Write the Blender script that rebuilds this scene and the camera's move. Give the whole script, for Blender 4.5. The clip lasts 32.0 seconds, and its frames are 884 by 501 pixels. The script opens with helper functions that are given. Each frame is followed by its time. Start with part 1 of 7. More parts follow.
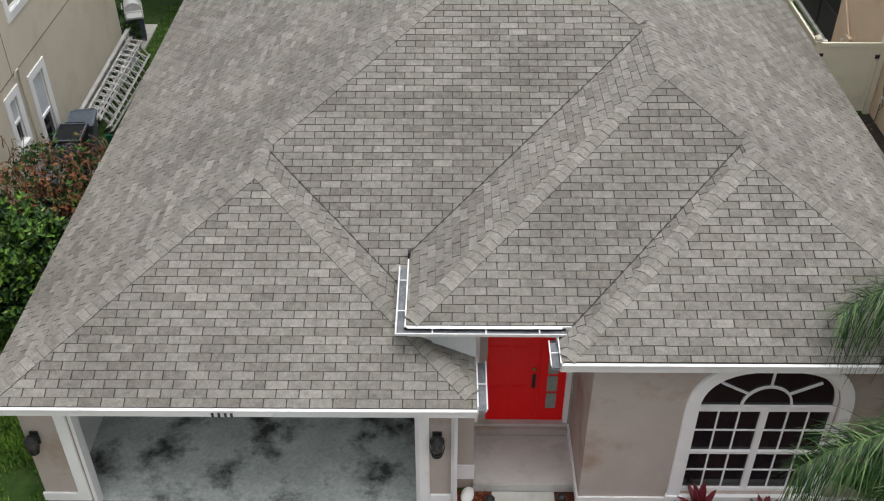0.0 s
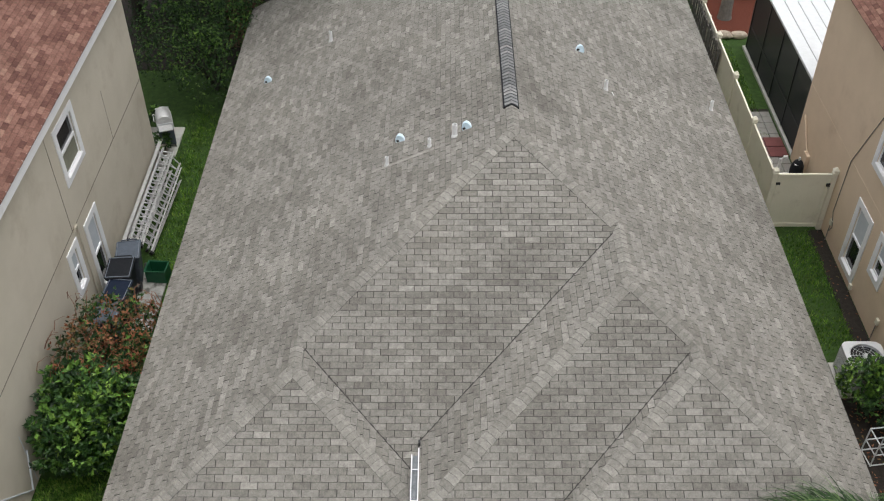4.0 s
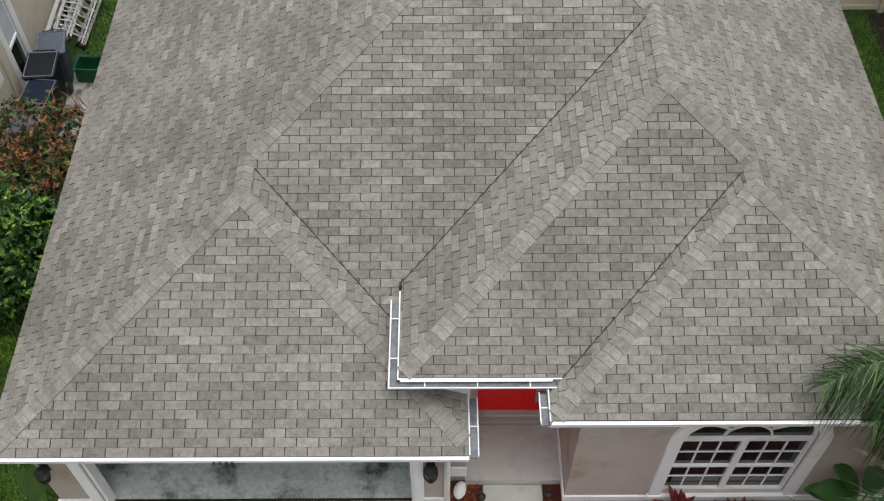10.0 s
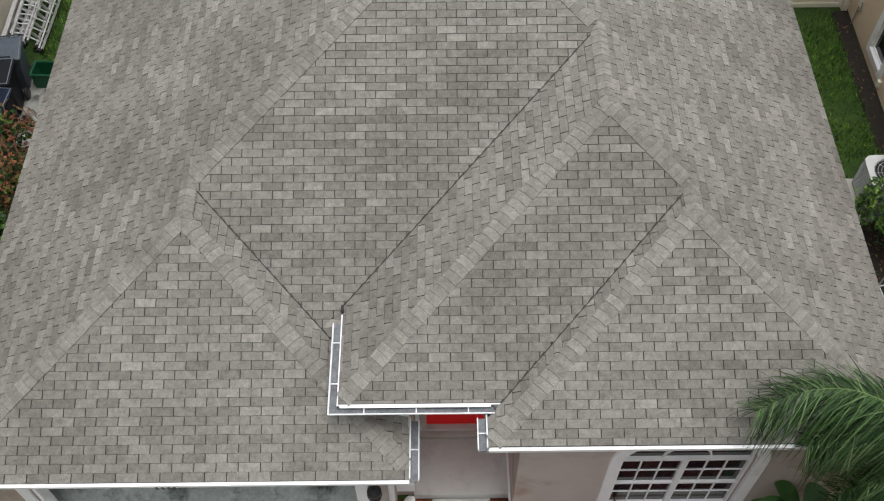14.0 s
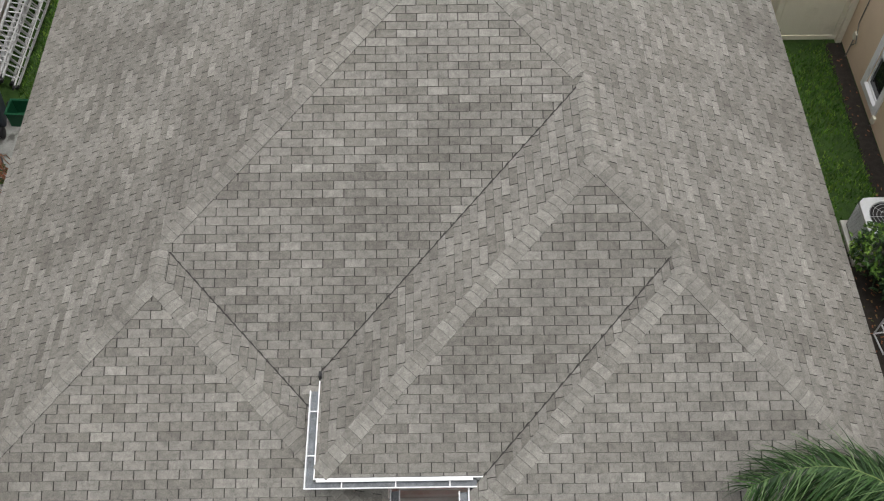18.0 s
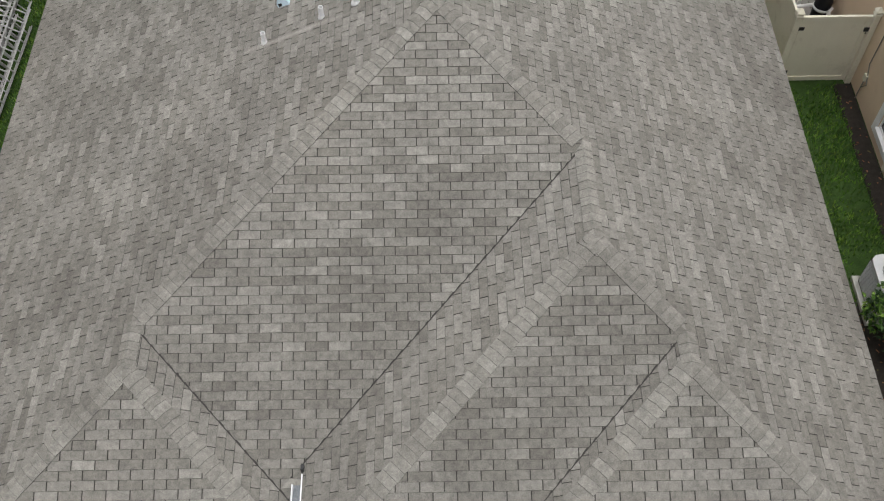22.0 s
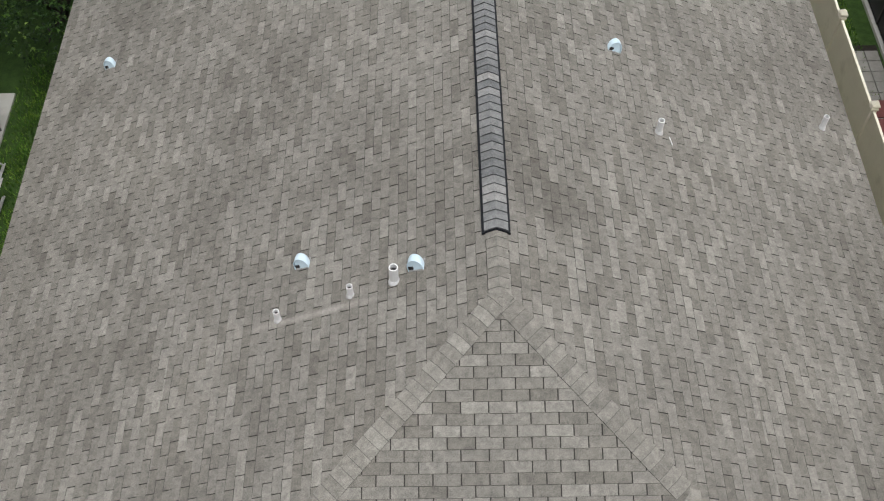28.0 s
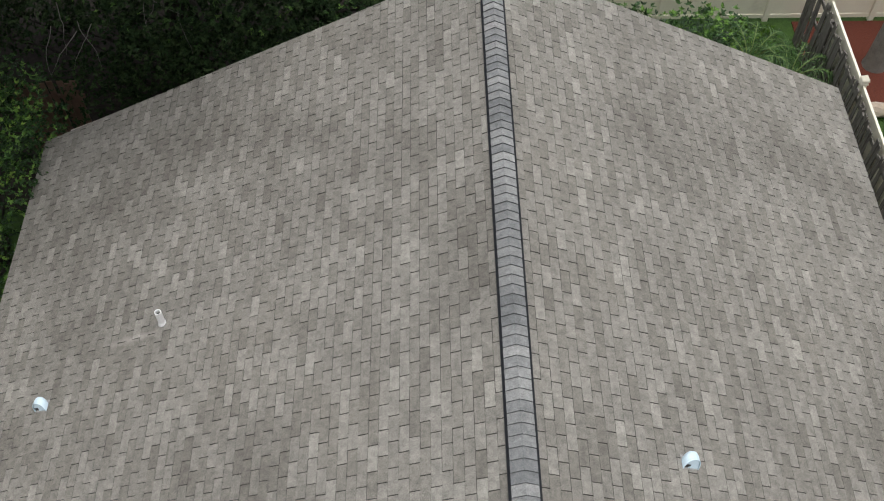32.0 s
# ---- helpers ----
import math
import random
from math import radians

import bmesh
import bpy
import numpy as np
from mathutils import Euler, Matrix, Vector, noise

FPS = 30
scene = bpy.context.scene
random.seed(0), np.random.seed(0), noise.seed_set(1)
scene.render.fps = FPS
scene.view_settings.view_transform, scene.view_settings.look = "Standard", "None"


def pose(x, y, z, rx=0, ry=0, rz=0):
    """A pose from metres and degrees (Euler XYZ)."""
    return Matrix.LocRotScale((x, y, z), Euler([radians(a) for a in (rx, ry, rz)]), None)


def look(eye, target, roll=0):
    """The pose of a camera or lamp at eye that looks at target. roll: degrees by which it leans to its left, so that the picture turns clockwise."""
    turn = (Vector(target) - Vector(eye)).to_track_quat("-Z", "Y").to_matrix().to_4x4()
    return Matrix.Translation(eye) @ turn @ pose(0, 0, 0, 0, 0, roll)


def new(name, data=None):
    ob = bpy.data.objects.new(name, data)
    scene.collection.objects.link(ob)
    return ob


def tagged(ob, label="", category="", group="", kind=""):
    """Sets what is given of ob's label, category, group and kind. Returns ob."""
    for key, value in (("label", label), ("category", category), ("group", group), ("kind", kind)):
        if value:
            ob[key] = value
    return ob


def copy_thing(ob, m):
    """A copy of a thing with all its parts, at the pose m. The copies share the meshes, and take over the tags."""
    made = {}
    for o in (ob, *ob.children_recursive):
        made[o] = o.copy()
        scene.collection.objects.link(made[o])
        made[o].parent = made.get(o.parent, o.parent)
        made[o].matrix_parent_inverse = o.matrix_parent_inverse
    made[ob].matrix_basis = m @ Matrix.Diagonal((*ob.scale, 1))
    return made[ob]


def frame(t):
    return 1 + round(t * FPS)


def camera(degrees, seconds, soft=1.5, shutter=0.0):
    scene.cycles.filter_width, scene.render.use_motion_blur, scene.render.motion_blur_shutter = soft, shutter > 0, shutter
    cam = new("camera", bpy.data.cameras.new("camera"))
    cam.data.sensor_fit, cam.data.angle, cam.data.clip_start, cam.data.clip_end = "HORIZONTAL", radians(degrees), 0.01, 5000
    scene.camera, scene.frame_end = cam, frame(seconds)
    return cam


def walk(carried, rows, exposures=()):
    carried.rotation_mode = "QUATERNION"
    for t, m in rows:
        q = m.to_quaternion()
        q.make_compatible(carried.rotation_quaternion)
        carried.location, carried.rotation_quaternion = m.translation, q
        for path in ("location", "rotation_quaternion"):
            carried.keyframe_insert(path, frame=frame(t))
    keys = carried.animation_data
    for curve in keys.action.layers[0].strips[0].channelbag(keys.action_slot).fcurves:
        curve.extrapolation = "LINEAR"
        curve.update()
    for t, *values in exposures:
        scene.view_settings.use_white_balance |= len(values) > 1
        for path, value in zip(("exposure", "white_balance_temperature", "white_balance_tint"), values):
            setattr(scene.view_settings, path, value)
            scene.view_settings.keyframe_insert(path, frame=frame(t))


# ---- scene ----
EXPOSURES = [(0.0, 0.03), (2.0, 0.0), (5.0, 0.0), (6.0, 0.08), (7.0, 0.15), (8.0, 0.03), (10.0, -0.01), (12.0, -0.05), (17.0, -0.11), (28.0, -0.15), (31.0, -0.13), (32.0, -0.06)]
cam = camera(48.11, 32.0, soft=1.15)
# seconds, place in metres, turn in degrees
ROWS = [
    (0.0, 0.009, -0.229, 12.121, 52.21, -0.01, 0.39),
    (0.5, 0.104, -0.145, 12.088, 52.14, 0.19, 0.76),
    (1.0, 0.062, -0.140, 12.851, 51.91, 0.16, 0.71),
    (1.5, -0.003, -0.057, 13.976, 51.22, 0.13, 0.56),
    (2.0, -0.198, 0.130, 15.385, 49.58, -0.19, 0.03),
    (2.5, -0.148, 0.161, 16.048, 50.23, 0.03, 0.16),
    (4.5, -0.093, 0.049, 17.832, 46.40, 0.01, 0.21),
    (5.0, -0.120, 0.381, 18.003, 42.36, -0.13, -0.05),
    (5.5, -0.070, 0.674, 18.308, 38.06, -0.09, -0.04),
    (6.0, -0.065, 0.693, 18.274, 35.84, -0.07, -0.09),
    (6.5, -0.056, 0.529, 18.238, 36.27, -0.01, -0.08),
    (7.0, -0.091, 0.785, 18.157, 35.78, -0.06, -0.20),
    (7.5, -0.023, 1.565, 16.729, 36.52, 0.07, -0.10),
    (8.0, 0.031, 2.522, 15.274, 36.95, 0.16, 0.01),
    (8.5, 0.027, 2.871, 14.896, 36.79, 0.15, -0.07),
    (9.0, 0.011, 2.946, 14.933, 36.66, 0.20, -0.11),
    (9.5, -0.007, 2.954, 14.969, 36.67, 0.14, -0.18),
    (10.0, 0.044, 2.937, 14.995, 36.73, 0.10, -0.22),
    (10.5, 0.185, 2.938, 15.028, 36.72, 0.10, -0.25),
    (11.0, 0.367, 2.957, 15.080, 36.64, 0.10, -0.30),
    (11.5, 0.556, 2.999, 15.140, 36.49, 0.12, -0.37),
    (12.0, 0.718, 3.073, 15.216, 36.22, 0.13, -0.45),
    (12.5, 0.817, 3.192, 15.320, 35.76, 0.16, -0.50),
    (13.0, 0.856, 3.341, 15.424, 35.23, 0.20, -0.52),
    (13.5, 0.860, 3.475, 15.483, 34.87, 0.21, -0.54),
    (14.0, 0.859, 3.583, 15.505, 34.73, 0.20, -0.56),
    (14.5, 0.873, 3.661, 15.549, 34.71, 0.24, -0.53),
    (16.5, 0.986, 4.222, 15.628, 34.53, 0.16, -0.65),
    (17.0, 1.009, 4.343, 15.614, 34.55, 0.15, -0.72),
    (17.5, 1.041, 4.473, 15.620, 34.57, 0.14, -0.79),
    (18.0, 1.086, 4.603, 15.639, 34.59, 0.14, -0.85),
    (18.5, 1.131, 4.738, 15.648, 34.60, 0.15, -0.91),
    (19.0, 1.161, 4.889, 15.631, 34.59, 0.16, -0.95),
    (19.5, 1.177, 5.058, 15.596, 34.56, 0.18, -0.94),
    (20.0, 1.178, 5.221, 15.563, 34.55, 0.19, -0.95),
    (20.5, 1.174, 5.366, 15.553, 34.58, 0.16, -0.98),
    (21.0, 1.192, 5.538, 15.550, 34.58, 0.16, -0.98),
    (21.5, 1.216, 5.759, 15.543, 34.55, 0.18, -0.98),
    (22.0, 1.224, 6.004, 15.541, 34.54, 0.18, -1.02),
    (22.5, 1.230, 6.268, 15.539, 34.57, 0.17, -1.05),
    (23.0, 1.227, 6.567, 15.539, 34.61, 0.15, -1.07),
    (23.5, 1.213, 6.898, 15.540, 34.64, 0.10, -1.07),
    (24.0, 1.207, 7.236, 15.541, 34.65, 0.09, -1.05),
    (24.5, 1.190, 7.575, 15.534, 34.68, 0.10, -1.02),
    (25.0, 1.123, 7.926, 15.515, 34.72, 0.13, -1.00),
    (25.5, 1.007, 8.278, 15.500, 34.74, 0.18, -1.06),
    (27.5, 0.673, 10.482, 15.317, 34.25, 0.23, -0.80),
    (28.0, 0.621, 11.174, 15.324, 34.28, 0.19, -0.77),
    (28.5, 0.579, 11.920, 15.327, 34.33, 0.17, -0.75),
    (29.0, 0.543, 12.723, 15.313, 34.45, 0.15, -0.73),
    (29.5, 0.515, 13.559, 15.291, 34.58, 0.13, -0.71),
    (30.0, 0.498, 14.394, 15.277, 34.69, 0.13, -0.70),
    (30.5, 0.493, 15.200, 15.268, 34.78, 0.14, -0.71),
    (31.0, 0.489, 15.967, 15.268, 34.86, 0.14, -0.71),
    (31.5, 0.470, 16.679, 15.300, 34.94, 0.10, -0.75),
    (32.0, 0.423, 17.332, 15.371, 35.02, -0.00, -0.91),
]
walk(cam, [(t, pose(x, y, z, rx, ry, rz)) for t, x, y, z, rx, ry, rz in ROWS], exposures=EXPOSURES)
# ---- light: an overcast day ----
world = bpy.data.worlds.new("sky")
scene.world = world
world.use_nodes = True
wn = world.node_tree.nodes
sky = wn.new("ShaderNodeTexSky")
sky.sky_type, sky.sun_disc = "NISHITA", False
sky.sun_elevation, sky.sun_rotation = radians(84), radians(90)
sky.air_density, sky.dust_density, sky.ozone_density = 1.0, 6.0, 1.0
grey = wn.new("ShaderNodeHueSaturation")
grey.inputs["Saturation"].default_value = 0.16
world.node_tree.links.new(sky.outputs[0], grey.inputs["Color"])
world.node_tree.links.new(grey.outputs[0], wn["Background"].inputs["Color"])
wn["Background"].inputs["Strength"].default_value = 0.204
sun_data = bpy.data.lights.new("sun", "SUN")
sun_data.energy, sun_data.angle, sun_data.color = 0.40, radians(60), (1.0, 0.975, 0.94)
sun = new("sun", sun_data)
sun.matrix_world = look((1.5, 0.5, 24.6), (0, 0, 0))
# ---- materials ----
def node_mat(name, rough=0.8, metal=0.0, spec=0.35):
    m = bpy.data.materials.new(name)
    m.use_nodes = True
    b = m.node_tree.nodes["Principled BSDF"]
    b.inputs["Roughness"].default_value = rough
    b.inputs["Metallic"].default_value = metal
    b.inputs["Specular IOR Level"].default_value = spec
    return m, m.node_tree.nodes, m.node_tree.links, b


def ramp_node(n, stops, interp="LINEAR"):
    r = n.new("ShaderNodeValToRGB")
    e = r.color_ramp.elements
    r.color_ramp.interpolation = interp
    while len(e) < len(stops):
        e.new(0.5)
    for el, (p, col) in zip(e, stops):
        el.position, el.color = p, (*col, 1)
    return r


def noise_node(n, l, scale, detail=3.0, rough=0.55, coord=None):
    t = n.new("ShaderNodeTexNoise")
    t.inputs["Scale"].default_value, t.inputs["Detail"].default_value, t.inputs["Roughness"].default_value = scale, detail, rough
    if coord:
        l.new(coord, t.inputs["Vector"])
    return t


def mix_node(n, l, fac, a, b, mode="MIX"):
    m = n.new("ShaderNodeMix")
    m.data_type, m.blend_type = "RGBA", mode
    for s, v in ((m.inputs[0], fac), (m.inputs[6], a), (m.inputs[7], b)):
        if isinstance(v, (int, float)):
            s.default_value = v
        elif isinstance(v, tuple):
            s.default_value = (*v, 1)
        else:
            l.new(v, s)
    return m.outputs[2]


def world_coord(n):
    return n.new("ShaderNodeNewGeometry").outputs["Position"]


def surface(name, dark, light, scale=6.0, fine=90.0, rough=0.8, bump=0.15, metal=0.0, spec=0.35, stain=None, stain_scale=0.8, stain_at=(0.52, 0.7), bump_scale=0.01):
    """Two scales of variation between two colours, an optional stain colour in patches, and fine relief."""
    m, n, l, b = node_mat(name, rough, metal, spec)
    co = world_coord(n)
    big, small = noise_node(n, l, scale, 4, 0.6, co), noise_node(n, l, fine, 2, 0.6, co)
    add = n.new("ShaderNodeMath")
    add.operation = "MULTIPLY_ADD"
    add.inputs[1].default_value, add.inputs[2].default_value = 0.45, 0.0
    l.new(small.outputs[0], add.inputs[0])
    tot = n.new("ShaderNodeMath")
    tot.operation = "MULTIPLY_ADD"
    tot.inputs[1].default_value = 0.55
    l.new(big.outputs[0], tot.inputs[0])
    l.new(add.outputs[0], tot.inputs[2])
    r = ramp_node(n, [(0.3, dark), (0.7, light)])
    l.new(tot.outputs[0], r.inputs[0])
    col = r.outputs[0]
    if stain:
        s = noise_node(n, l, stain_scale, 5, 0.65, co)
        sr = ramp_node(n, [(stain_at[0], (0, 0, 0)), (stain_at[1], (1, 1, 1))])
        l.new(s.outputs[0], sr.inputs[0])
        col = mix_node(n, l, sr.outputs[0], col, stain)
    l.new(col, b.inputs["Base Color"])
    if bump:
        bp = n.new("ShaderNodeBump")
        bp.inputs["Strength"].default_value, bp.inputs["Distance"].default_value = bump, bump_scale
        l.new(tot.outputs[0], bp.inputs["Height"])
        l.new(bp.outputs[0], b.inputs["Normal"])
    return m


GREY_TABS = ((0.0, (0.173, 0.165, 0.148)), (0.2, (0.198, 0.190, 0.171)), (0.5, (0.217, 0.209, 0.190)), (0.78, (0.236, 0.228, 0.208)), (0.93, (0.258, 0.250, 0.228)), (1.0, (0.284, 0.276, 0.251)))
CAP_TABS = ((0.0, (0.172, 0.180, 0.186)), (0.2, (0.205, 0.213, 0.218)), (0.5, (0.235, 0.243, 0.246)), (0.75, (0.262, 0.269, 0.270)), (0.9, (0.29, 0.295, 0.295)), (1.0, (0.33, 0.33, 0.325)))
HIP_TABS = ((0.0, (0.210, 0.202, 0.183)), (0.25, (0.234, 0.226, 0.204)), (0.5, (0.250, 0.242, 0.219)), (0.78, (0.265, 0.257, 0.233)), (0.93, (0.283, 0.276, 0.250)), (1.0, (0.302, 0.295, 0.268)))


def band_node(n, l, value, lo, hi):
    """One in the middle of lo to hi, fading to nothing at both ends."""
    q = n.new("ShaderNodeMapRange")
    q.inputs["From Min"].default_value, q.inputs["From Max"].default_value = lo, hi
    l.new(value, q.inputs["Value"])
    r = ramp_node(n, [(0.0, (0, 0, 0)), (0.38, (0.8, 0.8, 0.8)), (0.6, (1, 1, 1)), (1.0, (0, 0, 0))])
    l.new(q.outputs[0], r.inputs[0])
    return r.outputs[0]


def shingle_material(name, single, tones=GREY_TABS, washes=()):
    """Grey granule shingles: a tone for each tab, broad weathering and fine granules."""
    m, n, l, b = node_mat(name, 0.92, 0.0, 0.15)
    co = world_coord(n)
    rnd = n.new("ShaderNodeObjectInfo").outputs["Random"] if single else n.new("ShaderNodeNewGeometry").outputs["Random Per Island"]
    tone = ramp_node(n, tones)
    l.new(rnd, tone.inputs[0])
    wear = noise_node(n, l, 0.5, 4, 0.55, co)
    wr = ramp_node(n, [(0.32, (0.77, 0.765, 0.76)), (0.52, (0.99, 0.99, 0.99)), (0.75, (1.07, 1.065, 1.055))])
    l.new(wear.outputs[0], wr.inputs[0])
    col = mix_node(n, l, 1.0, tone.outputs[0], wr.outputs[0], "MULTIPLY")
    gr = noise_node(n, l, 105, 3, 0.75, co)
    gm = noise_node(n, l, 11, 5, 0.75, co)
    g1 = ramp_node(n, [(0.35, (0.55, 0.55, 0.55)), (0.66, (1.36, 1.36, 1.36))])
    l.new(gr.outputs[0], g1.inputs[0])
    col = mix_node(n, l, 0.75, col, g1.outputs[0], "MULTIPLY")
    g2 = ramp_node(n, [(0.32, (0.66, 0.66, 0.66)), (0.66, (1.23, 1.22, 1.20))])
    l.new(gm.outputs[0], g2.inputs[0])
    col = mix_node(n, l, 0.8, col, g2.outputs[0], "MULTIPLY")
    # pale lime washed down the slope below the pipes
    if washes:
        xyz = n.new("ShaderNodeSeparateXYZ")
        l.new(co, xyz.inputs[0])
        for x0, x1, y0, y1 in washes:
            fac = mix_node(n, l, 1.0, band_node(n, l, xyz.outputs[0], x0, x1), band_node(n, l, xyz.outputs[1], y0, y1), "MULTIPLY")
            fac = mix_node(n, l, 1.0, fac, mix_node(n, l, 0.5, (0.2, 0.2, 0.2), gm.outputs[0]), "MULTIPLY")
            col = mix_node(n, l, fac, col, (0.48, 0.46, 0.42))
    l.new(col, b.inputs["Base Color"])
    bp = n.new("ShaderNodeBump")
    bp.inputs["Strength"].default_value, bp.inputs["Distance"].default_value = 0.35, 0.004
    l.new(gr.outputs[0], bp.inputs["Height"])
    l.new(bp.outputs[0], b.inputs["Normal"])
    return m


M_TAB = shingle_material("shingle_granules", False, washes=((-2.1, 0.2, 17.24, 17.36), (-4.2, -3.15, 24.03, 24.17)))
M_CAP = shingle_material("cap_granules", False, CAP_TABS)
M_CAP1 = shingle_material("hip_cap_granules_single", True, HIP_TABS)
M_CAP2 = shingle_material("hip_cap_granules", False, HIP_TABS)
M_TAB1 = shingle_material("shingle_granules_single", True)
# underlay tone includes the shadow and grime of the slots between tabs
M_DECK = surface("shingle_underlay", (0.03, 0.028, 0.026), (0.055, 0.051, 0.047), 8, 120, 0.95, 0.2)
# cut edges are black asphalt; the dark tones also stand for edge shadow lines
M_EDGE = surface("cut_shingle_edge", (0.035, 0.033, 0.03), (0.06, 0.056, 0.052), 20, 120, 0.95, 0.0)
M_VENTEDGE = surface("vent_cap_edge", (0.085, 0.09, 0.095), (0.13, 0.135, 0.14), 20, 120, 0.95, 0.0)
M_CAPEDGE = surface("cap_edge", (0.085, 0.081, 0.075), (0.13, 0.125, 0.115), 20, 120, 0.95, 0.0)
M_WHITE = surface("white_paint", (0.80, 0.81, 0.82), (0.88, 0.88, 0.885), 3, 60, 0.45, 0.05, stain=(0.60, 0.59, 0.56), stain_scale=2.5, stain_at=(0.6, 0.85))
M_GUTTER = surface("white_gutter_metal", (0.68, 0.69, 0.70), (0.82, 0.82, 0.83), 4, 60, 0.35, 0.03, stain=(0.42, 0.42, 0.40), stain_scale=5, stain_at=(0.6, 0.8))
M_TROUGH = surface("gutter_grime", (0.05, 0.055, 0.06), (0.24, 0.26, 0.28), 9, 60, 0.6, 0.1)
M_STUCCO = surface("mauve_grey_stucco", (0.405, 0.356, 0.322), (0.495, 0.44, 0.402), 2.0, 120, 0.92, 0.35, stain=(0.31, 0.215, 0.155), stain_scale=0.8, stain_at=(0.52, 0.76))
M_CONC = surface("concrete_paving", (0.44, 0.44, 0.405), (0.56, 0.56, 0.52), 2.2, 70, 0.9, 0.2, stain=(0.36, 0.355, 0.325), stain_scale=1.3, stain_at=(0.5, 0.75))
M_PORCH = surface("porch_concrete", (0.46, 0.455, 0.43), (0.58, 0.57, 0.545), 2.2, 70, 0.88, 0.15, stain=(0.37, 0.365, 0.34), stain_scale=1.8, stain_at=(0.5, 0.72))
M_SLAB = surface("stained_slab", (0.20, 0.20, 0.19), (0.38, 0.38, 0.355), 5, 60, 0.9, 0.2, stain=(0.10, 0.10, 0.09), stain_scale=4, stain_at=(0.5, 0.65))
M_GARAGE = surface("oil_stained_concrete", (0.33, 0.37, 0.355), (0.66, 0.71, 0.69), 1.7, 18, 0.4, 0.1, stain=(0.055, 0.062, 0.056), stain_scale=1.25, stain_at=(0.50, 0.66))
M_INNER = surface("garage_wall_paint", (0.60, 0.62, 0.62), (0.70, 0.72, 0.72), 2, 40, 0.8, 0.05)
M_RED = surface("red_door_paint", (0.80, 0.005, 0.008), (0.87, 0.008, 0.010), 3, 50, 0.35, 0.03, spec=0.25)
M_TAN = surface("tan_stucco", (0.62, 0.49, 0.355), (0.72, 0.575, 0.425), 1.2, 110, 0.92, 0.3, stain=(0.54, 0.41, 0.285), stain_scale=0.7, stain_at=(0.56, 0.8))
M_BEIGE = surface("beige_stucco", (0.52, 0.475, 0.385), (0.61, 0.56, 0.465), 1.2, 110, 0.92, 0.3, stain=(0.43, 0.375, 0.29), stain_scale=0.7, stain_at=(0.54, 0.8))
M_JOINT = surface("stucco_joint", (0.17, 0.15, 0.12), (0.24, 0.21, 0.17), 5, 60, 0.95, 0.0)
M_VINYL = surface("cream_vinyl_fence", (0.74, 0.71, 0.58), (0.82, 0.79, 0.66), 2, 40, 0.5, 0.03, stain=(0.5, 0.47, 0.36), stain_scale=1.2, stain_at=(0.55, 0.8))
M_BLACK = surface("black_metal", (0.012, 0.012, 0.013), (0.03, 0.03, 0.032), 20, 90, 0.45, 0.1)
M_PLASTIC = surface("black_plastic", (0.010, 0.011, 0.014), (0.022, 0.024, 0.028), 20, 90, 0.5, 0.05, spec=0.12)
M_NAVY = surface("navy_plastic", (0.008, 0.013, 0.028), (0.018, 0.026, 0.048), 8, 60, 0.5, 0.05, spec=0.12)
M_GREEN = surface("green_plastic", (0.008, 0.075, 0.035), (0.016, 0.11, 0.05), 8, 60, 0.45, 0.05)
M_ALU = surface("weathered_aluminium", (0.42, 0.42, 0.42), (0.62, 0.62, 0.61), 12, 80, 0.5, 0.1, metal=0.35)
M_STEEL = surface("light_grey_metal", (0.55, 0.57, 0.58), (0.68, 0.70, 0.71), 6, 60, 0.45, 0.05)
M_VENT = surface("pale_blue_grey_metal", (0.52, 0.66, 0.75), (0.66, 0.80, 0.88), 9, 60, 0.4, 0.05)
M_PVC = surface("white_pvc", (0.78, 0.78, 0.78), (0.87, 0.87, 0.87), 9, 60, 0.4, 0.05)
M_WOOD = surface("weathered_grey_wood", (0.09, 0.085, 0.075), (0.20, 0.19, 0.17), 6, 70, 0.9, 0.3)
M_BROWN = surface("brown_fence_wood", (0.10, 0.06, 0.045), (0.19, 0.12, 0.09), 6, 70, 0.9, 0.3)
M_MULCH = surface("red_mulch", (0.04, 0.010, 0.006), (0.15, 0.038, 0.020), 30, 140, 0.95, 0.6, bump_scale=0.03)
M_SOIL = surface("dark_soil", (0.012, 0.010, 0.008), (0.042, 0.036, 0.03), 9, 90, 0.95, 0.5, bump_scale=0.03)
M_LAWN = surface("lawn", (0.012, 0.034, 0.006), (0.055, 0.11, 0.02), 5.5, 60, 0.95, 0.6, stain=(0.10, 0.10, 0.045), stain_scale=0.9, stain_at=(0.62, 0.8), bump_scale=0.03)


def glass_material():
    m, n, l, b = node_mat("window_glass", 0.06, 0.0, 0.5)
    b.inputs["Base Color"].default_value = (0.012, 0.013, 0.016, 1)
    return m


M_GLASS = glass_material()


# ---- mesh helpers ----
def part(name, bm, material, parent=None, label=""):
    me = bpy.data.meshes.new(name)
    bm.to_mesh(me)
    bm.free()
    return put(name, me, material, parent, label)


def put(name, me, material, parent=None, label=""):
    if material and not me.materials:
        me.materials.append(material)
    ob = new(name, me)
    if parent:
        ob.parent = parent
    if label:
        ob["label"] = label
    return ob


def raw(name, verts, faces, material, parent=None, label=""):
    me = bpy.data.meshes.new(name)
    me.from_pydata(verts, [], faces)
    me.update()
    return put(name, me, material, parent, label)


